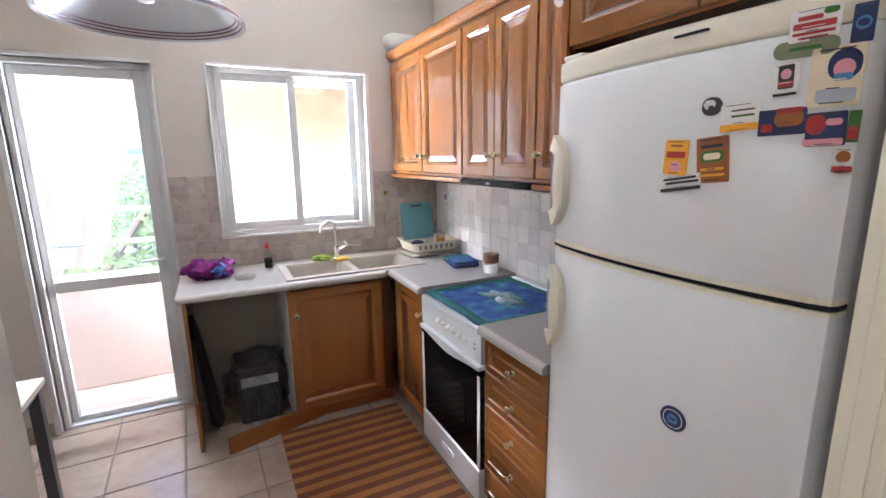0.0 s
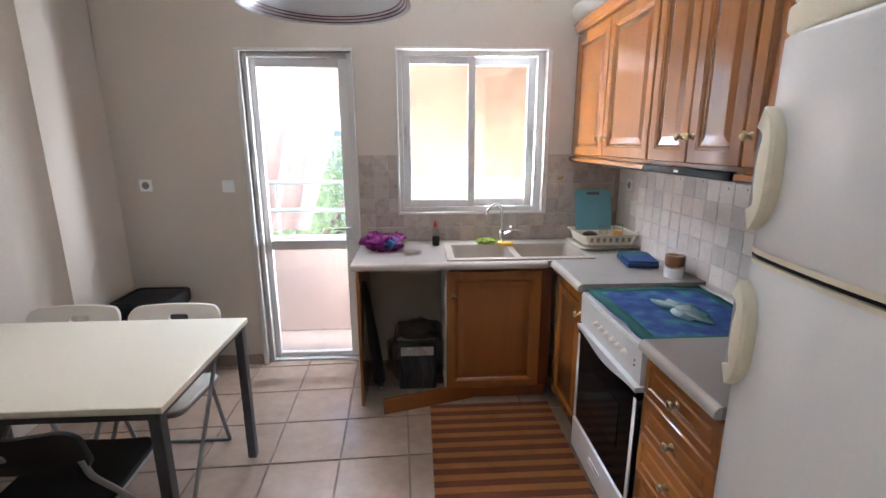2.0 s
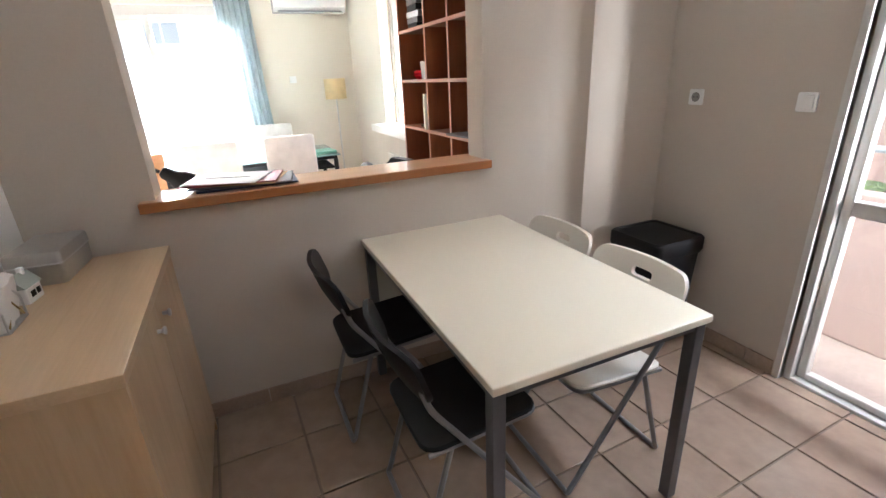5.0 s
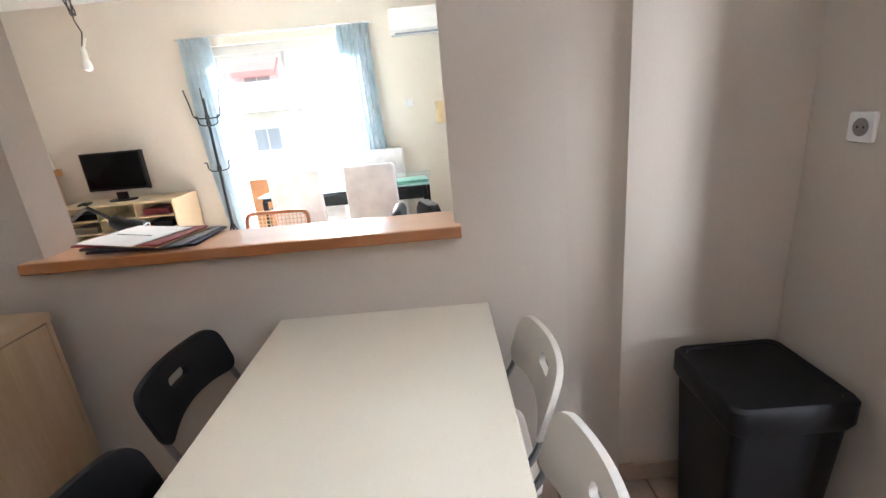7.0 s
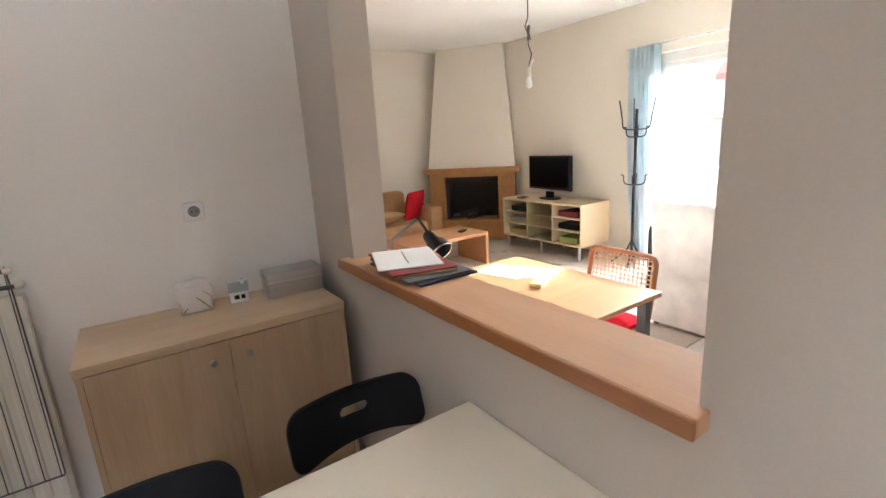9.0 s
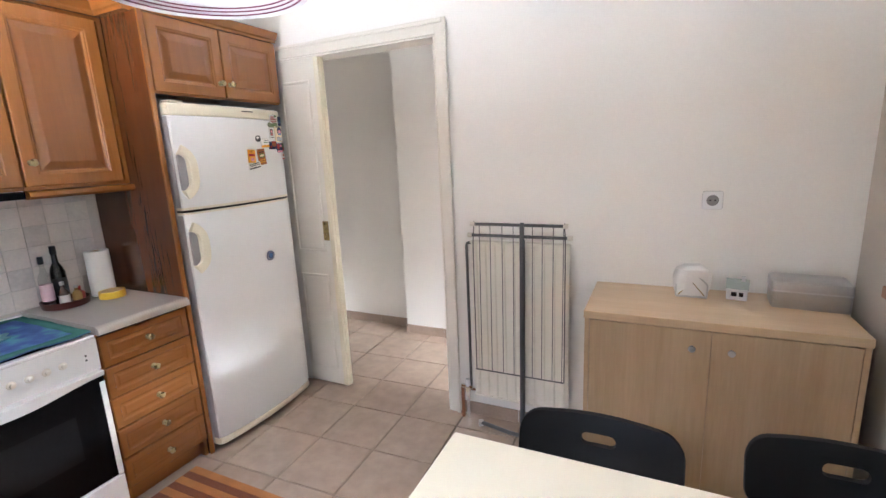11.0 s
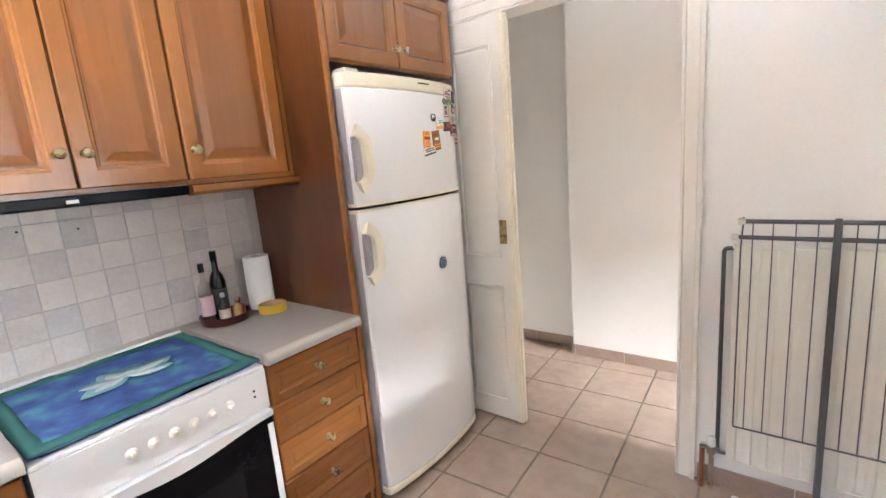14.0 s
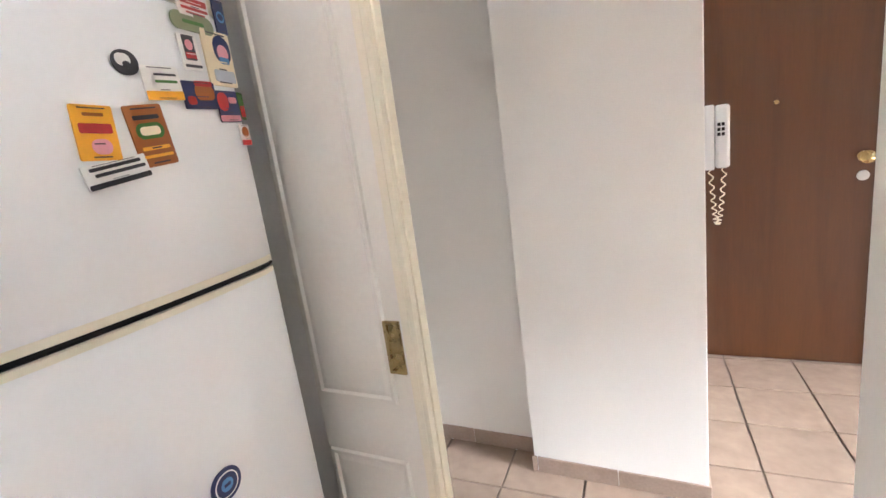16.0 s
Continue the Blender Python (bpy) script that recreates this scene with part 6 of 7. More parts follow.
part("rod", tube([(XL + 0.09, -4.0, 2.385), (XL + 0.09, -1.75, 2.385)], 0.012, 8), M_STEEL, rod, smooth=True)
for y in (-3.97, -1.80):
    part("bracket", tube([(XL, y, 2.385), (XL + 0.09, y, 2.385)], 0.008, 6), M_STEEL, rod)
def curtain(ya, yb, foot, label):
    c = thing("curtain", label, "curtain", (XL + 0.09, (ya + yb) / 2, 2.385))
    bm, n, m_ = bmesh.new(), 72, 14
    g = []
    for j in range(m_ + 1):
        v = j / m_
        row = []
        for i in range(n + 1):
            u = i / n
            w = (yb - ya) * (0.92 + 0.12 * v)
            row.append(bm.verts.new((0.035 * math.sin(u * 2 * math.pi * 6 + 0.7 * math.sin(v * 4)) + 0.012 * math.sin(u * 31 + v * 3), (u - 0.5) * w + foot * v * v, -2.33 * v)))
        g.append(row)
    for p, q in zip(g, g[1:]):
        for i in range(n):
            bm.faces.new((p[i], p[i + 1], q[i + 1], q[i]))
    part("fabric", bm, M_CURT, c, smooth=True)
curtain(-3.97, -3.60, 0.12, "light blue curtain drawn open, hanging to the floor")
curtain(-2.20, -1.80, 0.10, "light blue curtain drawn aside, hanging to the floor")
ac = thing("air_conditioner", "white split air conditioner high on the wall", "air conditioner", (XL + 0.002, -1.57, 2.215), 90)
part("body", rings([[(x, y, z) for y, z in ((0, 0), (-0.14, 0.0), (-0.20, 0.05), (-0.205, 0.20), (-0.17, 0.265), (0, 0.27))] for x in (0, 0.82)]), M_ENAMEL, ac)
part("vent_flap", box(0.05, 0.77, -0.19, -0.14, -0.004, 0.014, 0.003), mat("grey vent", (0.30, 0.32, 0.35), 0.5), ac)
fl = thing("floor_lamp", "slim floor lamp with a pale yellow drum shade", "floor lamp", (-7.3, -1.02, 0))
part("base", lathe([(0.13, 0), (0.13, 0.015), (0.015, 0.025)], seg=28), M_STEEL, fl, smooth=True)
part("pole", tube([(0, 0, 0.02), (0, 0, 1.30)], 0.009, 8), M_STEEL, fl, smooth=True)
part("shade", lathe([(0.125, 1.25), (0.125, 1.48), (0.122, 1.48), (0.122, 1.25)], seg=30, caps=(False, False)), cloth("pale yellow shade", (0.80, 0.66, 0.40), 0.4), fl, smooth=True)
sk = thing("wall_socket", "small white thermostat plate on the wall", "socket", (XL + 0.001, -1.45, 1.45), 90)
part("plate", box(-0.04, 0.04, -0.012, 0, 0, 0.08, 0.004), M_ENAMEL, sk)

# dining set
M_GTOP = mat("pale green glass top", (0.30, 0.44, 0.42), 0.06, var=0.05, bump=0.0, coat=0.5)
gt = thing("glass_dining_table", "glass-topped dining table on a black metal frame", "table", (-6.68, -2.08, 0))
part("tabletop", box(-0.43, 0.43, -0.82, 0.82, 0.735, 0.75, 0.003), M_GTOP, gt)
part("frame", boxes([(-0.40, 0.40, -0.79, -0.76, 0.70, 0.734), (-0.40, 0.40, 0.76, 0.79, 0.70, 0.734), (-0.40, -0.37, -0.76, 0.76, 0.70, 0.734), (0.37, 0.40, -0.76, 0.76, 0.70, 0.734)], 0.002), M_BLACK, gt)
part("under_shelf", boxes([(-0.37, 0.37, -0.76, 0.76, 0.60, 0.615)], 0.002), M_BLACK, gt)
for sx in (-1, 1):
    for sy in (-1, 1):
        part("leg", box(sx * 0.385 - 0.02, sx * 0.385 + 0.02, sy * 0.775 - 0.02, sy * 0.775 + 0.02, 0, 0.70, 0.003), M_BLACK, gt)
bkt = thing("book", "green book lying on the glass table", "book", (-6.45, -1.45, 0.75), 10)
part("cover", box(-0.12, 0.12, -0.16, 0.16, 0, 0.025, 0.003), mat("green cover", (0.12, 0.30, 0.22), 0.4), bkt)
def slip_chair(at, rz):
    """High-backed chair under a white cover; it faces +y."""
    c = thing("slipcovered_chair", "high-backed dining chair under a white slipcover", "chair", at, rz, "chairs round the glass table")
    part("skirt", rings([[(x, y, z) for x, y in rrect(w, d, 0.03)] for w, d, z in ((0.47, 0.46, 0.03), (0.45, 0.44, 0.25), (0.44, 0.43, 0.44), (0.42, 0.41, 0.475))]), M_SLIP, c, smooth=True)
    part("backrest", rings([[(x, -0.20 - 0.07 * v + y, 0.44 + 0.56 * v) for x, y in rrect(0.47 - 0.02 * v - t, 0.07 - t * 0.7, 0.025)] for v, t in ((0, 0), (0.4, 0), (0.8, 0), (0.97, 0), (1.0, 0.03))]), M_SLIP, c, smooth=True)
    for sx in (-1, 1):
        for sy in (-1, 1):
            part("leg", box(sx * 0.19 - 0.018, sx * 0.19 + 0.018, sy * 0.18 - 0.018, sy * 0.18 + 0.018, 0, 0.06), M_OAKD, c)
    return c
sc = slip_chair((-6.24, -2.44, 0), 90)
copy_thing(sc, pose(-6.26, -1.77, 0, 0, 0, 90))
copy_thing(sc, pose(-7.20, -2.46, 0, 0, 0, -90))
copy_thing(sc, pose(-7.20, -1.80, 0, 0, 0, -90))
rt = thing("radiator_board", "orange wooden board leaning by the glass door", "board", (-7.42, -3.22, 0))
part("board", box(-0.012, 0.012, -0.22, 0.22, 0, 0.78, 0.004), M_BEECH, rt)

# coat stand
cs = thing("coat_stand", "black metal coat stand with curved hooks", "coat stand", (-7.42, -3.76, 0))
part("pole", tube([(0, 0, 0.02), (0, 0, 1.74)], 0.016, 10), M_BLACK, cs, smooth=True)
for k in range(4):
    a = math.pi / 2 * k + 0.4
    c_, s_ = math.cos(a), math.sin(a)
    part("foot", tube(bend([(0, 0, 0.30), (0.05 * c_, 0.05 * s_, 0.16), (0.22 * c_, 0.22 * s_, 0.01)], 0.08), 0.010, 6), M_BLACK, cs, smooth=True)
    for z, r in ((1.58, 0.14), (1.50, 0.10), (0.98, 0.11)):
        part("hook", tube(bend([(0, 0, z - 0.06), (r * c_, r * s_, z - 0.05), (r * 1.05 * c_, r * 1.05 * s_, z + 0.05), (r * 1.3 * c_, r * 1.3 * s_, z + (0.26 if z > 1.55 else 0.05))], 0.05), 0.007, 6), M_BLACK, cs, smooth=True)
for z in (0.98, 1.50, 1.56):
    part("collar", lathe([(0.024, z - 0.05), (0.026, z - 0.03), (0.024, z)], seg=12), M_BLACK, cs, smooth=True)

# television on its low cabinet
tv = thing("tv_cabinet", "pale maple television cabinet with open compartments on steel legs", "cabinet", (-7.08, -5.57, 0), 90)
tv.matrix_world = pose(-7.08, -5.57, 0, 0, 0, 90)
part("body", boxes([(0, 1.36, 0, 0.54, 0.668, 0.69), (0, 1.36, 0, 0.54, 0.17, 0.19), (0, 0.02, 0, 0.54, 0.19, 0.668), (1.34, 1.36, 0, 0.54, 0.19, 0.668), (0.02, 1.34, 0.52, 0.54, 0.19, 0.668)], 0.002), M_MAPLE, tv)
for x in (0.45, 0.89):
    part("divider", box(x, x + 0.018, 0.01, 0.52, 0.19, 0.668), M_MAPLE, tv)
for x in (0.02, 0.468, 0.908):
    for z in (0.345, 0.50):
        part("shelf", box(x, x + 0.43, 0.02, 0.52, z, z + 0.014), M_MAPLE, tv)
for x in (0.46, 0.70):
    part("glass_front", box(x, x + 0.21, -0.012, -0.008, 0.195, 0.66), glass("milky glass", (0.95, 0.97, 0.95), 0.05), tv)
for x in (0.06, 0.68, 1.30):
    for y in (0.05, 0.49):
        part("leg", tube([(x, y, 0), (x, y, 0.17)], 0.018, 10), M_STEEL, tv, smooth=True)
for x, z, m_, w in ((0.10, 0.515, M_BLACK, 0.30), (0.08, 0.36, M_STEEL, 0.28), (0.06, 0.192, mat("tan boxes", (0.5, 0.36, 0.16), 0.6), 0.34), (0.95, 0.515, mat("maroon boxes", (0.14, 0.02, 0.03), 0.5), 0.30), (0.95, 0.36, M_BLACK, 0.3), (0.97, 0.192, mat("green boxes", (0.25, 0.32, 0.08), 0.5), 0.28)):
    b_ = thing("media_box", "flat media box on the television cabinet's shelf", "box", (-7.30, -5.57 + x + w / 2, z))
    part("case", box(-0.15, 0.15, -w / 2, w / 2, 0, 0.07, 0.004), m_, b_)
t_ = thing("television", "black flat television on a stand", "television", (-7.34, -4.93, 0.69), 86)
part("screen", box(-0.375, 0.375, -0.03, 0.03, 0.115, 0.565, 0.008), M_BLACK, t_)
part("panel", box(-0.35, 0.35, -0.0325, -0.0305, 0.155, 0.545), M_BLACKGL, t_)
part("speaker_bar", box(-0.37, 0.37, -0.034, -0.02, 0.105, 0.128, 0.003), M_STEEL, t_)
part("neck", box(-0.06, 0.06, -0.02, 0.02, 0.015, 0.13, 0.004), M_BLACK, t_)
part("foot", rings([[(x, y, z) for x, y in rrect(0.30, 0.18, 0.07)] for z in (0.0, 0.016)]), M_BLACK, t_)
for y in (-5.35, -5.28):
    rm = thing("remote_control", "black remote control on the television cabinet", "remote control", (-7.22, y, 0.69), 20)
    part("body", box(-0.09, 0.09, -0.022, 0.022, 0, 0.018, 0.006), M_BLACK, rm)

# corner fireplace: local x along its front, front looks to -y
fp = thing("fireplace", "corner fireplace with an ochre mantel and a tapering white chimney breast", "fireplace", (-7.11, -6.315, 0), 0)
fp.matrix_world = pose(-7.11, -6.315, 0, 0, 0, 128)
part("pillar", box(-0.67, -0.42, -0.02, 0.30, 0, 0.98, 0.006), M_FIRE, fp)
part("pillar", box(0.42, 0.67, -0.02, 0.30, 0, 0.98, 0.006), M_FIRE, fp)
part("hearth", box(-0.67, 0.67, -0.06, 0.30, 0, 0.30, 0.008), M_FIRE, fp)
part("lintel", box(-0.67, 0.67, -0.03, 0.30, 0.96, 1.02, 0.006), M_FIRE, fp)
part("mantel", box(-0.74, 0.74, -0.09, 0.32, 1.02, 1.095, 0.008), M_FIRE, fp)
part("firebox", boxes([(-0.42, -0.38, 0.02, 0.40, 0.30, 0.96), (0.38, 0.42, 0.02, 0.40, 0.30, 0.96), (-0.38, 0.38, 0.36, 0.40, 0.30, 0.96), (-0.38, 0.38, 0.02, 0.36, 0.90, 0.96)]), M_SOOT, fp)
part("breast", rings([[(-w, y, z), (w, y, z), (w, 0.922 - (w + 0.248) * 0.782, z), (-0.248, 0.95, z), (-w, 0.922 + (0.248 - w) * 1.279, z)] for w, y, z in ((0.68, 0.0, 1.096), (0.50, 0.16, CEIL - 0.002))]), M_LIVWALL, fp)
random.seed(2)
for k in range(4):
    lgx = thing("log", "charred log in the fireplace", "log")
    lgx.matrix_world = fp.matrix_world @ pose(-0.2 + 0.11 * k, 0.17, 0.34 + 0.05 * (k % 2), 0, 82, 20 * k)
    part("wood", lathe([(0.03, -0.16), (0.042, -0.15), (0.046, 0.0), (0.04, 0.15), (0.03, 0.16)], seg=9), M_SOOT if k % 2 else mat("charred bark", (0.12, 0.075, 0.05), 0.9, var=0.4), lgx)

# sofa, cushions, coffee table
so = thing("sofa", "tan fabric sofa against the wall", "sofa", (-5.35, -6.99, 0), 180)
part("base", box(-1.0, 1.0, -0.85, -0.02, 0.06, 0.26, 0.03), M_SOFA, so, smooth=True)
for x in (-0.84, 0.0):
    part("seat_cushion", box(x + 0.02, x + 0.82, -0.87, -0.22, 0.26, 0.44, 0.05), M_SOFA, so, smooth=True)
    part("back_cushion", box(x + 0.02, x + 0.82, -0.26, -0.04, 0.42, 0.82, 0.06), M_SOFA, so, smooth=True)
for x in (-1.06, 0.86):
    part("armrest", box(x, x + 0.2, -0.88, -0.02, 0.06, 0.62, 0.035), M_SOFA, so, smooth=True)
for x in (-0.95, 0.95):
    for y in (-0.78, -0.1):
        part("foot", box(x - 0.03, x + 0.03, y - 0.03, y + 0.03, 0, 0.06), M_OAKD, so)
def cushion(name, label, m_, at, s, rx, rz):
    c = thing(name, label, "cushion")
    c.matrix_world = pose(*at, rx, 0, rz)
    bm = bmesh.new()
    n = 12
    for side in (1, -1):
        g = [[bm.verts.new((s * (i / n - 0.5) * (1 - 0.10 * (1 - (2 * j / n - 1) ** 2) * abs(2 * i / n - 1)), side * 0.085 * ((1 - (2 * i / n - 1) ** 2) * (1 - (2 * j / n - 1) ** 2)) ** 0.4, s * j / n)) for j in range(n + 1)] for i in range(n + 1)]
        for i in range(n):
            for j in range(n):
                bm.faces.new((g[i][j], g[i + 1][j], g[i + 1][j + 1], g[i][j + 1]))
    bmesh.ops.remove_doubles(bm, verts=bm.verts[:], dist=0.002)
    part("pad", bm, m_, c, smooth=True)
cushion("red_cushion", "red square cushion leaning on the sofa arm", M_RED, (-6.08, -6.42, 0.44), 0.42, 14, 205)
cushion("tan_cushion", "tan cushion lying on the sofa seat", M_SOFA, (-5.60, -6.62, 0.48), 0.42, 80, 190)
ct = thing("coffee_table", "low beech coffee table with board legs", "coffee table", (-5.75, -5.30, 0))
part("tabletop", box(-0.56, 0.56, -0.30, 0.30, 0.365, 0.405, 0.003), M_BEECH, ct)
for x in (-0.56, 0.52):
    part("leg", box(x, x + 0.04, -0.30, 0.30, 0, 0.365, 0.003), M_BEECH, ct)
ph = thing("remote_control", "dark remote control on the coffee table", "remote control", (-6.10, -5.25, 0.405), 30)
part("body", box(-0.075, 0.075, -0.035, 0.035, 0, 0.018, 0.006), M_BLACK, ph)

# desk behind the hatch
dk = thing("desk", "beech desk with grey metal legs behind the hatch", "desk", (-4.235, -2.42, 0))
part("desktop", box(-0.585, 0.585, -0.51, 0.51, 0.715, 0.742, 0.004), M_BEECH, dk)
for sx in (-0.53, 0.53):
    for sy in (-0.45, 0.45):
        part("leg", box(sx - 0.025, sx + 0.025, sy - 0.025, sy + 0.025, 0, 0.715, 0.003), M_GREYMET, dk)
for k, (x, y, rz_) in enumerate(((-4.62, -2.60, 24), (-4.52, -2.72, 14))):
    pp = thing("paper", "white printed sheet lying on the desk", "paper", (x, y, 0.7425 + 0.0015 * k), rz_)
    part("sheet", box(-0.105, 0.105, -0.148, 0.148, 0, 0.001), pm[4], pp)
yb = thing("sticky_note_pad", "yellow and white note pad on the desk", "note pad", (-4.47, -2.40, 0.743), 20)
part("pad", box(-0.05, 0.05, -0.035, 0.035, 0, 0.022, 0.004), mat("yellow notes", (0.80, 0.68, 0.28), 0.7), yb)
dl = thing("desk_lamp", "black jointed desk lamp clamped behind the hatch", "desk lamp", (-3.80, -2.765, 0.742))
part("clamp", lathe([(0.05, 0), (0.05, 0.012), (0.02, 0.02), (0.012, 0.06)], seg=18), M_BLACK, dl, smooth=True)
for d in (-0.008, 0.008):
    part("arm", tube([(0, d, 0.05), (-0.03, -0.06 + d, 0.30)], 0.004, 6), M_GREYMET, dl, smooth=True)
    part("arm", tube([(-0.03, -0.06 + d, 0.30), (-0.10, 0.10 + d, 0.42)], 0.004, 6), M_GREYMET, dl, smooth=True)
part("arm", tube([(-0.10, 0.10, 0.42), (-0.09, 0.20, 0.36)], 0.008, 6), M_BLACK, dl, smooth=True)
hd = lathe([(0.018, 0.13), (0.028, 0.118), (0.033, 0.075), (0.052, 0.045), (0.060, 0.0), (0.057, 0.0), (0.048, 0.043), (0.026, 0.075)], seg=24)
hp = part("shade", hd, M_BLACK, dl, "black reflector shade", smooth=True)
hp.matrix_basis = pose(-0.085, 0.31, 0.285, 52, 0, 6)
rim_ = part("rim", lathe([(0.0605, 0.002), (0.0615, 0.0), (0.059, -0.004), (0.056, 0.0)], seg=24, caps=(False, False)), M_CHROME, hp, "chrome rim", smooth=True)
# cane chair with a red cushion, facing the desk
cc = thing("cane_chair", "bentwood chair with a woven cane back and red seat pad", "chair", (-4.79, -2.29, 0), -90)
M_BENT = wood("bentwood", (0.40, 0.17, 0.06), (0.32, 0.12, 0.04), "z", 0.35, 0.2)
M_CANE = mat("woven cane", (0.66, 0.47, 0.26), 0.6, var=0.15, big=30, fine=300)
part("back_frame", tube(bend([(-0.21, -0.20, 0.46), (-0.215, -0.26, 0.84), (0.215, -0.26, 0.84), (0.21, -0.20, 0.46)], 0.06), 0.014, 8), M_BENT, cc, smooth=True)
part("lower_rail", tube([(-0.21, -0.225, 0.60), (0.21, -0.225, 0.60)], 0.011, 8), M_BENT, cc, smooth=True)
bm = bmesh.new()
for i in range(15):
    x = -0.19 + 0.38 * i / 14
    box(x - 0.0035, x + 0.0035, -0.003, 0.0, 0.0, 0.235, 0, bm)
for i in range(10):
    z = 0.235 * i / 9
    box(-0.195, 0.195, -0.0045, -0.0015, z - 0.003, z + 0.003, 0, bm)
cn = part("cane_back", bm, M_CANE, cc, "woven cane panel")
cn.matrix_basis = pose(0, -0.228, 0.605, 8, 0, 0)
tagged(cn, kind="stuff")
part("seat", rings([[(x, y, z) for x, y in rrect(0.44, 0.42, 0.06)] for z in (0.43, 0.46)]), M_BENT, cc, smooth=True)
for sx in (-1, 1):
    for sy in (-1, 1):
        part("leg", tube([(sx * 0.19, sy * 0.18, 0.44), (sx * 0.205, sy * 0.20, 0.0)], 0.014, 8), M_BENT, cc, smooth=True)
pad = thing("seat_pad", "red seat pad with pale edge on the cane chair", "cushion", (-4.78, -2.29, 0.46))
part("pad", rings([[(x, y, z) for x, y in rrect(0.42 - i, 0.40 - i, 0.06)] for i, z in ((0.03, 0), (0, 0.015), (0, 0.035), (0.04, 0.05))]), M_RED, pad, smooth=True)
oc = thing("office_chair", "black rounded swivel chair behind the hatch", "chair", (-4.35, -1.40, 0), 200)
part("backrest", rings([[(x, -0.20 + y, z) for x, y in rrect(w, 0.06, 0.028)] for w, z in ((0.30, 0.52), (0.38, 0.60), (0.38, 0.80), (0.32, 0.90), (0.2, 0.945))]), M_BLACK, oc, smooth=True)
part("seat", rings([[(x, y, z) for x, y in rrect(0.44, 0.42, 0.08)] for z in (0.44, 0.46, 0.50)]), M_BLACK, oc, smooth=True)
part("column", tube([(0, 0, 0.06), (0, 0, 0.44)], 0.025, 10), M_BLACK, oc, smooth=True)
part("back_bar", tube([(0, -0.1, 0.45), (0, -0.23, 0.46), (0, -0.22, 0.6)], 0.014, 6), M_BLACK, oc)
for k in range(5):
    a = 2 * math.pi * k / 5
    part("foot", tube([(0, 0, 0.07), (0.27 * math.cos(a), 0.27 * math.sin(a), 0.02)], 0.018, 8), M_BLACK, oc)

# black desk chair seen edge-on past the desk
oc = thing("office_chair", "black padded swivel chair tucked beside the desk", "chair", (-4.58, -1.68, 0))
part("backrest", rings([[(x, 0.235 + 0.05 * v + y, 0.47 + 0.435 * v) for x, y in rrect(0.42 * k, 0.085 * k2, 0.04 * k2)] for v, k, k2 in ((0, 0.7, 0.5), (0.06, 0.86, 0.9), (0.3, 1.0, 1.0), (0.7, 0.98, 1.0), (0.9, 0.84, 0.9), (0.97, 0.68, 0.65), (1.0, 0.5, 0.3))]), M_BIN, oc, smooth=True)
part("seat", rings([[(x, y, z) for x, y in rrect(0.45 * k, 0.44 * k, 0.08)] for z, k in ((0.42, 0.9), (0.435, 1.0), (0.475, 1.0), (0.49, 0.93))]), M_BIN, oc, smooth=True)
part("back_support", tube(bend([(0, 0.05, 0.41), (0, 0.31, 0.41), (0, 0.30, 0.60)], 0.05), 0.014, 8), M_BLACK, oc, smooth=True)
part("column", tube([(0, 0, 0.07), (0, 0, 0.42)], 0.025, 12), M_BLACK, oc, smooth=True)
for k in range(5):
    a = radians(72 * k + 18)
    lg = part("leg", tube([(0, 0, 0.095), (0.27 * math.cos(a), 0.27 * math.sin(a), 0.062)], 0.016, 8), M_BLACK, oc, smooth=True)
    part("castor", tube([(0.27 * math.cos(a), 0.27 * math.sin(a) - 0.02, 0.028), (0.27 * math.cos(a), 0.27 * math.sin(a) + 0.02, 0.028)], 0.028, 12), M_BLACK, lg, smooth=True)
# bare bulb
bb = thing("bare_bulb", "bare bulb on a knotted black cable from the ceiling", "pendant lamp", (-5.92, -3.89, 1.945))
part("bulb", lathe([(0.004, 0), (0.028, 0.012), (0.035, 0.04), (0.03, 0.075), (0.018, 0.10)], seg=18), mat("frosted bulb", (0.82, 0.82, 0.80), 0.2, bump=0.0), bb, smooth=True)
part("holder", lathe([(0.02, 0.095), (0.023, 0.10), (0.023, 0.16), (0.012, 0.185)], seg=16), M_WHITEPL, bb, smooth=True)
part("side_holder", tube([(-0.01, 0.0, 0.18), (-0.03, 0.02, 0.25)], 0.014, 8), M_WHITEPL, bb, smooth=True)
pts = [(0, 0, 0.18), (-0.02, 0.02, 0.29), (0.0, 0.0, 0.38)]
for i in range(25):
    a = i * 0.52
    pts.append((0.055 * math.sin(a) * (1 - i / 60), 0.05 * math.sin(a * 0.9 + 0.4), 0.47 + 0.06 * math.cos(a)))
pts += [(0, 0, 0.60), (0, 0, CEIL - 1.945)]
part("cable", tube(pts, 0.0055, 6), mat("grey-black cable", (0.05, 0.045, 0.05), 0.5), bb)

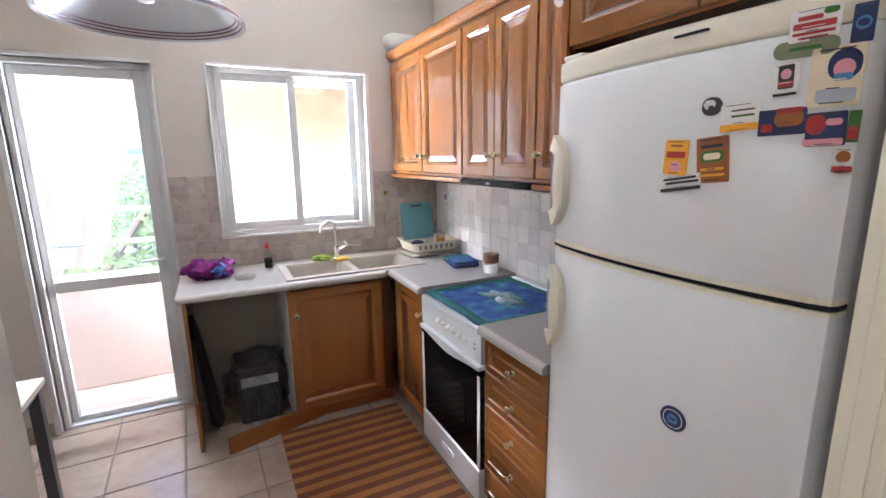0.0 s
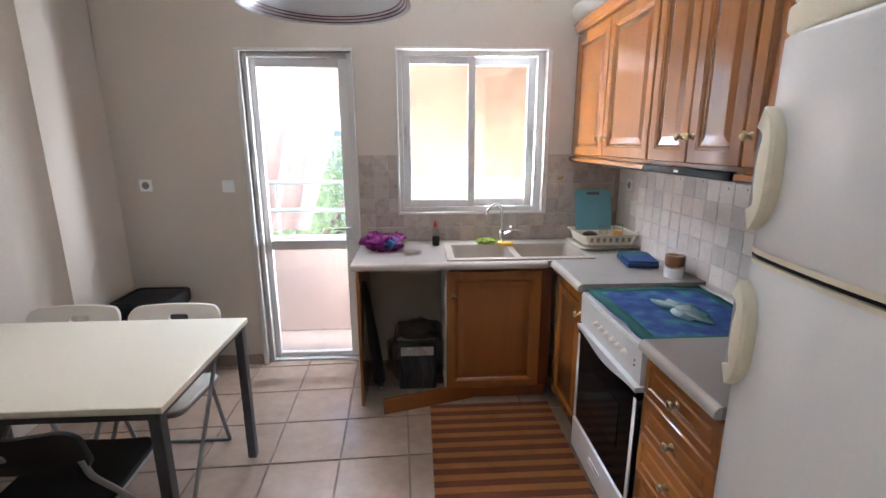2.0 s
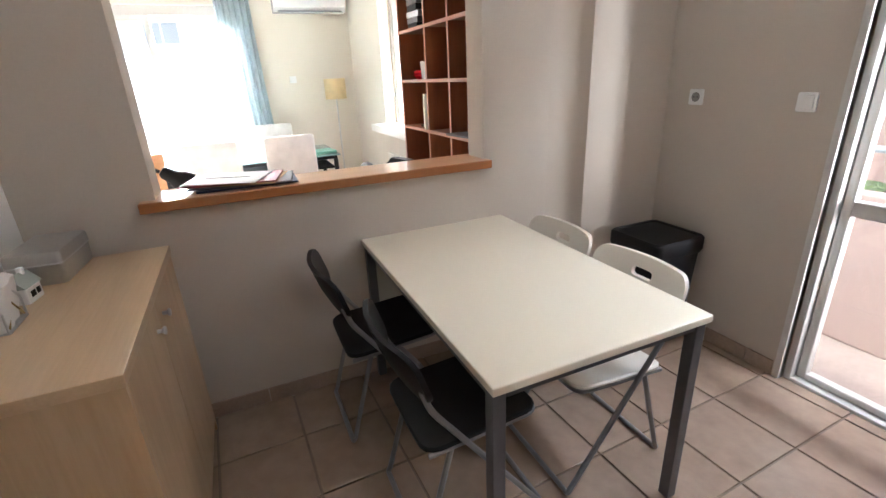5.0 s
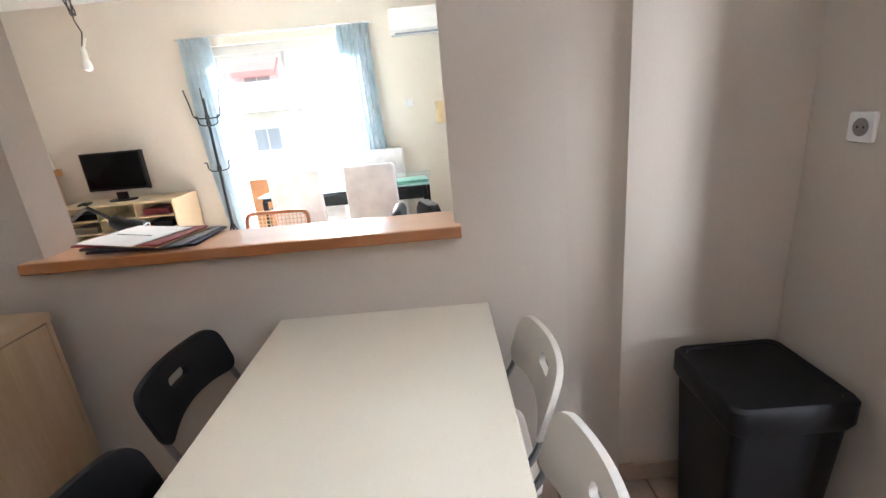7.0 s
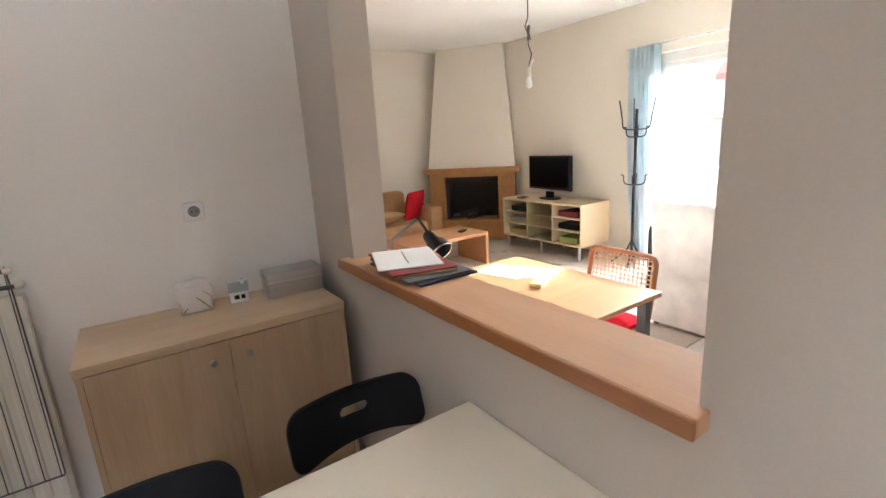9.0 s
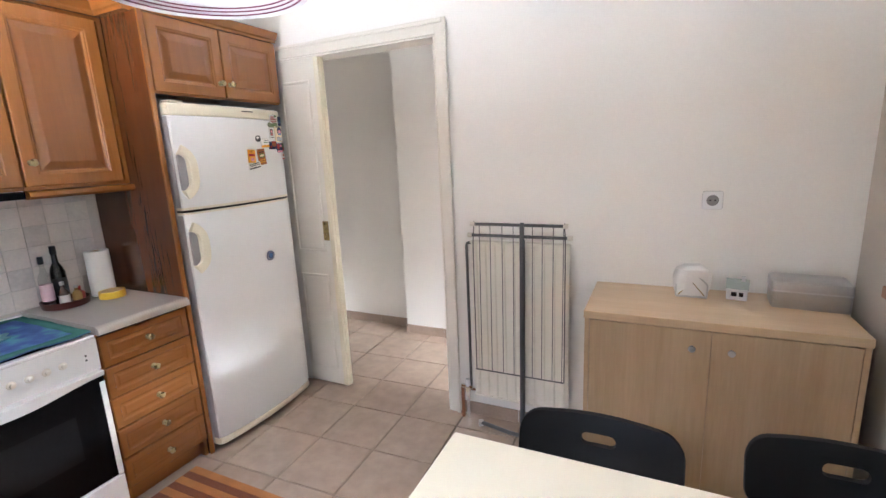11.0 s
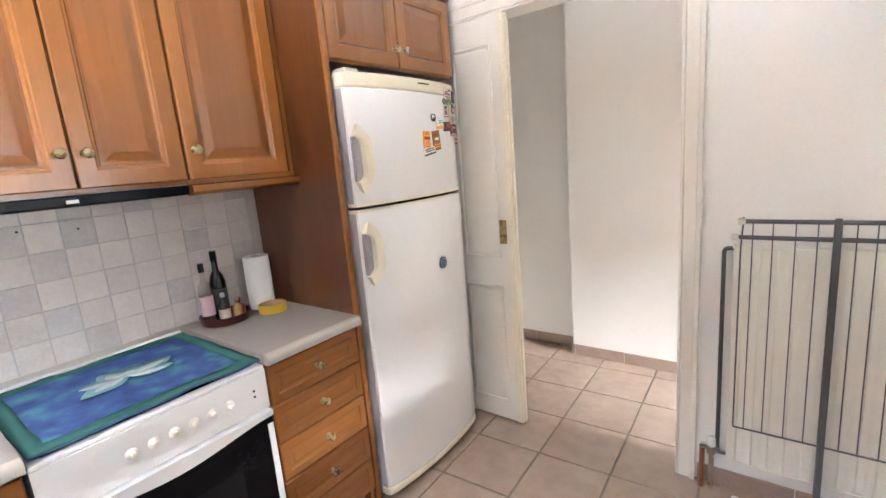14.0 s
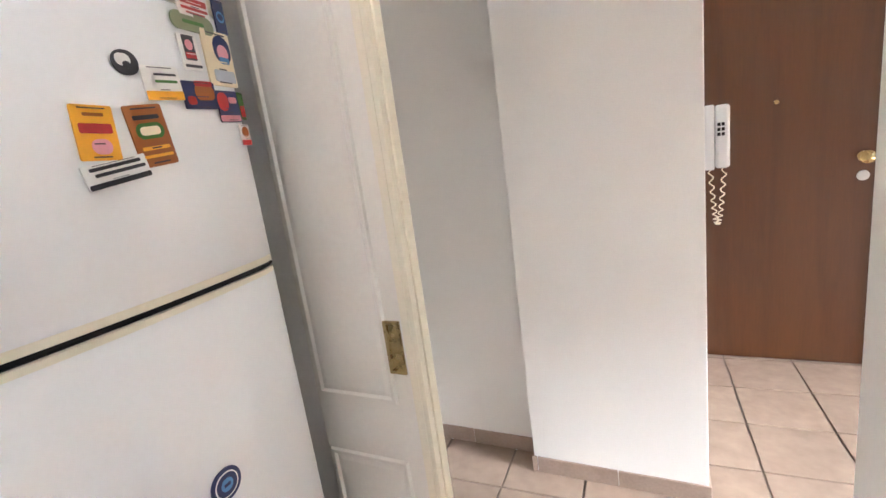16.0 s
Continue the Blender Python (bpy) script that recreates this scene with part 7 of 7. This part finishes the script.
# ---- west balcony and the building across the street ----
lone("balcony_floor_west", box(-9.2, XL - 0.2, -6.0, -0.5, -0.2, -0.03), M_SLAB, kind="structure")
lone("balcony_roof_west", box(-9.0, XL - 0.2, -6.0, -0.5, 2.95, 3.1), M_PLASTER, kind="structure")
wr = thing("balcony_railing", "white metal railing of the living room balcony", "railing", (-9.1, 0, -0.03))
for z in (0.12, 1.0):
    part("rail", tube([(0, -5.9, z), (0, -0.6, z)], 0.02, 8), M_ALU, wr)
for i in range(45):
    part("baluster", tube([(0, -5.85 + 0.118 * i, 0.12), (0, -5.85 + 0.118 * i, 1.0)], 0.008, 6), M_ALU, wr)
for y in (-5.9, -3.2, -0.6):
    part("post", tube([(0, y, 0), (0, y, 1.0)], 0.022, 8), M_ALU, wr)
M_FAC = mat("white facade render", (0.60, 0.585, 0.55), 0.85, var=0.05, big=0.6, fine=30, bump=0.1)
M_REDAWN = mat("red awning canvas", (0.55, 0.10, 0.08), 0.8, var=0.1, big=3)
M_DKWIN = mat("dark window glass", (0.28, 0.30, 0.31), 0.3, bump=0.0)
bd = thing("apartment_building", "white apartment building with balconies and red awnings across the street", "building", (-24.0, 0, -7.0))
part("wall", box(-8, 0, -26, 20, 0, 19), M_FAC, bd)
part("roof", box(-8.2, 0.3, -26.2, 20.2, 19, 19.5), M_FAC, bd)
for fl_ in range(6):
    z = -0.12 + 3.05 * fl_
    for k in range(9):
        y = -25.2 + 5.0 * k
        w_ = part("window", box(-0.05, 0.06, y + 0.4, y + 1.7, z + 1.0, z + 2.1), M_ALU, bd)
        part("pane", box(0.061, 0.065, y + 0.47, y + 1.02, z + 1.07, z + 2.03), M_DKWIN, w_)
        part("pane", box(0.061, 0.065, y + 1.08, y + 1.63, z + 1.07, z + 2.03), M_DKWIN, w_)
        if (fl_ + k) % 2 == 0:
            b_ = part("balcony", boxes([(0.061, 1.5, y - 0.8, y + 3.0, z - 0.25, z - 0.05), (1.4, 1.5, y - 0.8, y + 3.0, z - 0.05, z + 0.95)]), M_FAC, bd)
        if (fl_ * 2 + k) % 3 == 0:
            a_ = part("awning", rings([[(x_, yy, zz) for x_, zz in ((0.07, z + 2.2), (0.95, z + 1.45), (0.95, z + 1.2), (0.07, z + 2.05))] for yy in (y - 0.2, y + 2.2)]), M_REDAWN, bd, "red awning")

# ---- trees beyond the north balcony ----
M_BARK = mat("grey bark", (0.12, 0.09, 0.07), 0.9, var=0.3, big=6, fine=40, bump=0.5)
def leaf_mat():
    m, n, l, b = nodes_of("leaves")
    g, r = n.new("ShaderNodeNewGeometry"), n.new("ShaderNodeValToRGB")
    r.color_ramp.elements[0].color, r.color_ramp.elements[1].color = (0.11, 0.16, 0.06, 1), (0.16, 0.22, 0.09, 1)
    l.new(g.outputs["Random Per Island"], r.inputs[0]), l.new(r.outputs[0], b.inputs["Base Color"])
    b.inputs["Roughness"].default_value = 0.55
    tr_, mx = n.new("ShaderNodeBsdfTranslucent"), n.new("ShaderNodeMixShader")
    tr_.inputs[0].default_value, mx.inputs[0].default_value = (0.30, 0.40, 0.14, 1), 0.45
    l.new(b.outputs[0], mx.inputs[1]), l.new(tr_.outputs[0], mx.inputs[2]), l.new(mx.outputs[0], n["Material Output"].inputs[0])
    return m
M_LEAF = leaf_mat()
def tree(x, y, h, seed):
    rg = random.Random(seed)
    t = thing("tree", "broad-leaved green tree beyond the balcony", "tree", (x, y, -7.0))
    part("trunk", tube([(0, 0, 0), (0.1, 0.05, h * 0.3), (-0.05, 0.1, h * 0.55)], 0.2, 8), M_BARK, t, smooth=True)
    tips = []
    for k in range(9):
        a, e = rg.uniform(0, 6.28), rg.uniform(0.3, 1.2)
        L = rg.uniform(0.25, 0.42) * h
        p0 = Vector((0, 0.05, h * rg.uniform(0.32, 0.55)))
        p1 = p0 + Vector((math.cos(a) * math.cos(e), math.sin(a) * math.cos(e), math.sin(e))) * L
        part("limb", tube([p0, p0.lerp(p1, 0.5) + Vector((0, 0, 0.15)), p1], 0.06, 6), M_BARK, t, smooth=True)
        tips += [p1, p0.lerp(p1, 0.65)]
    verts, faces = [], []
    for p in tips:
        for c in range(6):
            q = p + Vector((rg.gauss(0, 0.55), rg.gauss(0, 0.55), rg.gauss(0, 0.45)))
            for _ in range(38):
                s = q + Vector((rg.gauss(0, 0.26), rg.gauss(0, 0.26), rg.gauss(0, 0.2)))
                u = Vector((rg.gauss(0, 1), rg.gauss(0, 1), rg.gauss(0, 0.6))).normalized()
                v = u.orthogonal().normalized()
                k = rg.uniform(0.06, 0.11)
                i = len(verts)
                verts += [s - u * k, s + v * k * 0.5, s + u * k, s - v * k * 0.5]
                faces.append((i, i + 1, i + 2, i + 3))
    me = bpy.data.meshes.new("crown")
    me.from_pydata(verts, [], faces)
    me.materials.append(M_LEAF)
    c = new("crown", me)
    c.parent = t
for i, (x, y, h) in enumerate(((-4.5, 8.0, 9.2), (-2.6, 9.5, 8.6), (-6.8, 9.0, 9.0), (-1.0, 12.0, 9.4), (-4.2, 13.5, 10.0), (-9.0, 12.0, 9.6), (2.0, 11.0, 8.6))):
    tree(x, y, h, 20 + i)
fb = thing("far_building", "pale low building beyond the trees", "building", (-6.0, 34.0, -7.0))
part("wall", box(-16, 14, 0, 9, 0, 9.0), M_FAC, fb)
part("roof", box(-16.3, 14.3, -0.3, 9.3, 9.0, 9.4), mat("blue-grey roof", (0.25, 0.36, 0.42), 0.7), fb)
for k in range(7):
    w_ = part("window", box(-14 + 4 * k, -12.4 + 4 * k, -0.06, 0.0, 5.4, 7.0), M_ALU, fb)
    part("pane", box(-13.9 + 4 * k, -12.5 + 4 * k, -0.065, -0.061, 5.5, 6.9), M_DKWIN, w_)

# ---- skirting, splash tiles and floor tiles, piece by piece ----
def skirting(name, a, b, inward, holes=()):
    """Skirting tiles along a wall's foot from a to b; inward points into the room."""
    s = tagged(thing(name, "brown ceramic skirting tiles along the wall", "skirting"), kind="structure")
    a, b, n = Vector(a), Vector(b), Vector(inward)
    d = (b - a).normalized()
    L, p = (b - a).length, 0.0
    ang = math.degrees(math.atan2(d.y, d.x))
    while p < L - 0.01:
        q = min(p + 0.347, L)
        me = part("skirting_tile", box(p, q - 0.003, 0, 0.009, 0.0, 0.078, 0.002, seg=1), M_SKIRT, s)
        p = q
    side = Vector((-d.y, d.x))
    if side.dot(n) < 0:
        for c in s.children:
            c.data.transform(Matrix.Translation((0, -0.009, 0)))
    s.matrix_world = pose(a.x, a.y, 0.001, 0, 0, ang)
skirting("baseboard_west", (XW, YS), (XW, -0.70), (1, 0))
skirting("baseboard_pier", (XW + 0.125, -0.54), (XW + 0.125, 0.0), (1, 0))
skirting("baseboard_north", (XW + 0.125, 0.0), (-2.535, 0.0), (0, -1))
skirting("baseboard_south", (-3.46, YS), (-1.722, YS), (0, 1))
skirting("baseboard_pillar", (-1.49, -3.975), (-0.771, -3.975), (0, 1))
skirting("baseboard_recess", (-0.78, -4.10), (0.0, -4.10), (0, 1))
skirting("baseboard_hall_side", (-1.48, -3.975), (-1.48, -4.215), (-1, 0))
skirting("baseboard_living", (XL, -5.6), (XL, -3.76), (1, 0))
skirting("baseboard_living_east", (XL, -2.0), (XL, YLN), (1, 0))

rg = random.Random(11)
tile_cache = {}
def splash_tile(w, h, m, parent, matrix):
    """A glazed tile with softened edges, seen from -y."""
    key = (round(w, 3), round(h, 3), m.name)
    if key not in tile_cache:
        t_ = part("tile", framed(w, h, [(0.0004, 0.0), (0.0004, -0.0024), (0.002, -0.0036)], 0, 0), m, parent)
        tile_cache[key] = t_.data
    else:
        t_ = new("tile", tile_cache[key])
        t_.parent = parent
    t_.matrix_basis = matrix
PT = 0.0975
spn = tagged(thing("splashback_north", "wall of small beige and grey glazed tiles", "splashback"), kind="structure")
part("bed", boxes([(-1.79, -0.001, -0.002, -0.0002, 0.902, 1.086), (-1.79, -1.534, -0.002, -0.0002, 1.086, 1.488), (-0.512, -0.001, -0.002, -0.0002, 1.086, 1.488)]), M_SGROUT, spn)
xs_ = [-1.79 + PT * i for i in range(19)]
for j in range(6):
    za = 0.904 + PT * j
    for a in xs_:
        b = min(a + PT, -0.007)
        zb = za + PT
        spans = [(a, b)]
        if zb > 1.09:
            spans = [(a, min(b, -1.534)), (max(a, -0.512), b)]
            if za < 1.08:
                zb = 1.086
                spans = [(a, b)]
        for p, q in spans:
            if q - p > 0.012:
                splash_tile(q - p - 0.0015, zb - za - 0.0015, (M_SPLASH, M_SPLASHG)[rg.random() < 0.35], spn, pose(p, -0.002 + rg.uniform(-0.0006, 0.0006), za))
spe = tagged(thing("splashback_east", "wall of small pale grey glazed tiles", "splashback"), kind="structure")
# east tiles and grout paler than the north ones, window light included
part("bed", box(-0.002, -0.0002, -2.10, -0.001, 0.902, 1.50), mat("lit splash grout", (0.55, 0.52, 0.48), 0.8, var=0.06), spe)
M_SPE = mat("lit glazed splash tile", (0.74, 0.68, 0.625), 0.22, var=0.08, big=12, fine=70, bump=0.05, rnd=0.07)
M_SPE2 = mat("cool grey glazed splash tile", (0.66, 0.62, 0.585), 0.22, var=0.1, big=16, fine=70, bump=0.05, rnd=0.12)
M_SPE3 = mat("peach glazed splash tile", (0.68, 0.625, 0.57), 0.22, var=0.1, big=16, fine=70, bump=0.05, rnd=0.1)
for j in range(6):
    for i in range(21):
        u = rg.random()
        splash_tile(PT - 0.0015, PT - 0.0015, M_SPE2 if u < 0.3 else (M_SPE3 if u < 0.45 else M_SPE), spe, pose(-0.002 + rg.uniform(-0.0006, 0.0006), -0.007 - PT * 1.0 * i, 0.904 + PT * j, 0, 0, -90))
random.seed(3)
for y in (-1.14, -1.26, -1.42, -0.75, -0.95):
    nh = thing("screw_hole", "small dark screw hole in a wall tile", "screw hole", (-0.0085, y, 1.375 + 0.02 * math.sin(50 * y)), ry=-90)
    part("hole", lathe([(0.004, 0), (0.0035, 0.0008)], seg=10), M_BLACK, nh)

# floor: square tiles laid two degrees askew
def clip(poly, axis, at, keep_less):
    out = []
    for p, q in zip(poly, poly[1:] + poly[:1]):
        a, b = (p[axis] <= at) == keep_less or p[axis] == at, (q[axis] <= at) == keep_less or q[axis] == at
        if a:
            out.append(p)
        if a != b:
            t = (at - p[axis]) / (q[axis] - p[axis])
            out.append(tuple(p[k] + t * (q[k] - p[k]) for k in (0, 1)))
    return out
fl0 = tagged(thing("floor", "square beige ceramic floor tiles with dark joints", "floor"), kind="structure")
ca_, sa_ = math.cos(radians(2.2)), math.sin(radians(2.2))
PF, GAP = 0.3495, 0.0045
whole = None
for i in range(-12, 12):
    for j in range(-20, 10):
        quad = []
        for u, v in ((GAP, GAP), (PF - GAP, GAP), (PF - GAP, PF - GAP), (GAP, PF - GAP)):
            x, y = i * PF + u - GAP / 2, j * PF + v - GAP / 2
            quad.append((-1.815 + x * ca_ - y * sa_, -1.072 + x * sa_ + y * ca_))
        poly = quad
        for axis, at, less in ((0, -3.56, False), (0, 0.02, True), (1, -5.36, False), (1, 0.04, True)):
            poly = clip(poly, axis, at, less) if poly else poly
        if len(poly) < 3:
            continue
        if poly == quad and whole is not None:
            t_ = new("tile", whole)
            t_.parent = fl0
            t_.matrix_basis = pose(*quad[0], 0.0, 0, 0, 2.2) @ Matrix.Translation((0, 0, rg.uniform(-0.0005, 0.0005)))
            continue
        if poly == quad:
            w = PF - 2 * GAP
            t_ = part("tile", rings([[(k, k, z), (w - k, k, z), (w - k, w - k, z), (k, w - k, z)] for k, z in ((0, -0.008), (0, -0.0015), (0.002, 0.0))]), M_TILE, fl0)
            whole = t_.data
            t_.matrix_basis = pose(*quad[0], 0.0, 0, 0, 2.2)
        else:
            cx, cy = sum(p[0] for p in poly) / len(poly), sum(p[1] for p in poly) / len(poly)
            part("tile", rings([[(x, y, z) for x, y in poly] for z in (-0.008, 0.0)]), M_TILE, fl0)
bm = bmesh.new()
x = XL
rows = []
while x < -3.57:
    y = YLS
    while y < YLN:
        rows.append((x + 0.003, min(x + 0.397, -3.565), y + 0.003, min(y + 0.397, YLN), -0.008, 0.0))
        y += 0.4
    x += 0.4
M_TILEL = mat("pale living room floor tile", (0.60, 0.52, 0.44), 0.3, var=0.12, big=4, fine=50)
tl = part("living_floor_tiles", boxes(rows), M_TILEL, tagged(thing("floor_living", "pale ceramic floor tiles of the living room", "floor"), kind="structure"))
tagged(tl, kind="stuff")
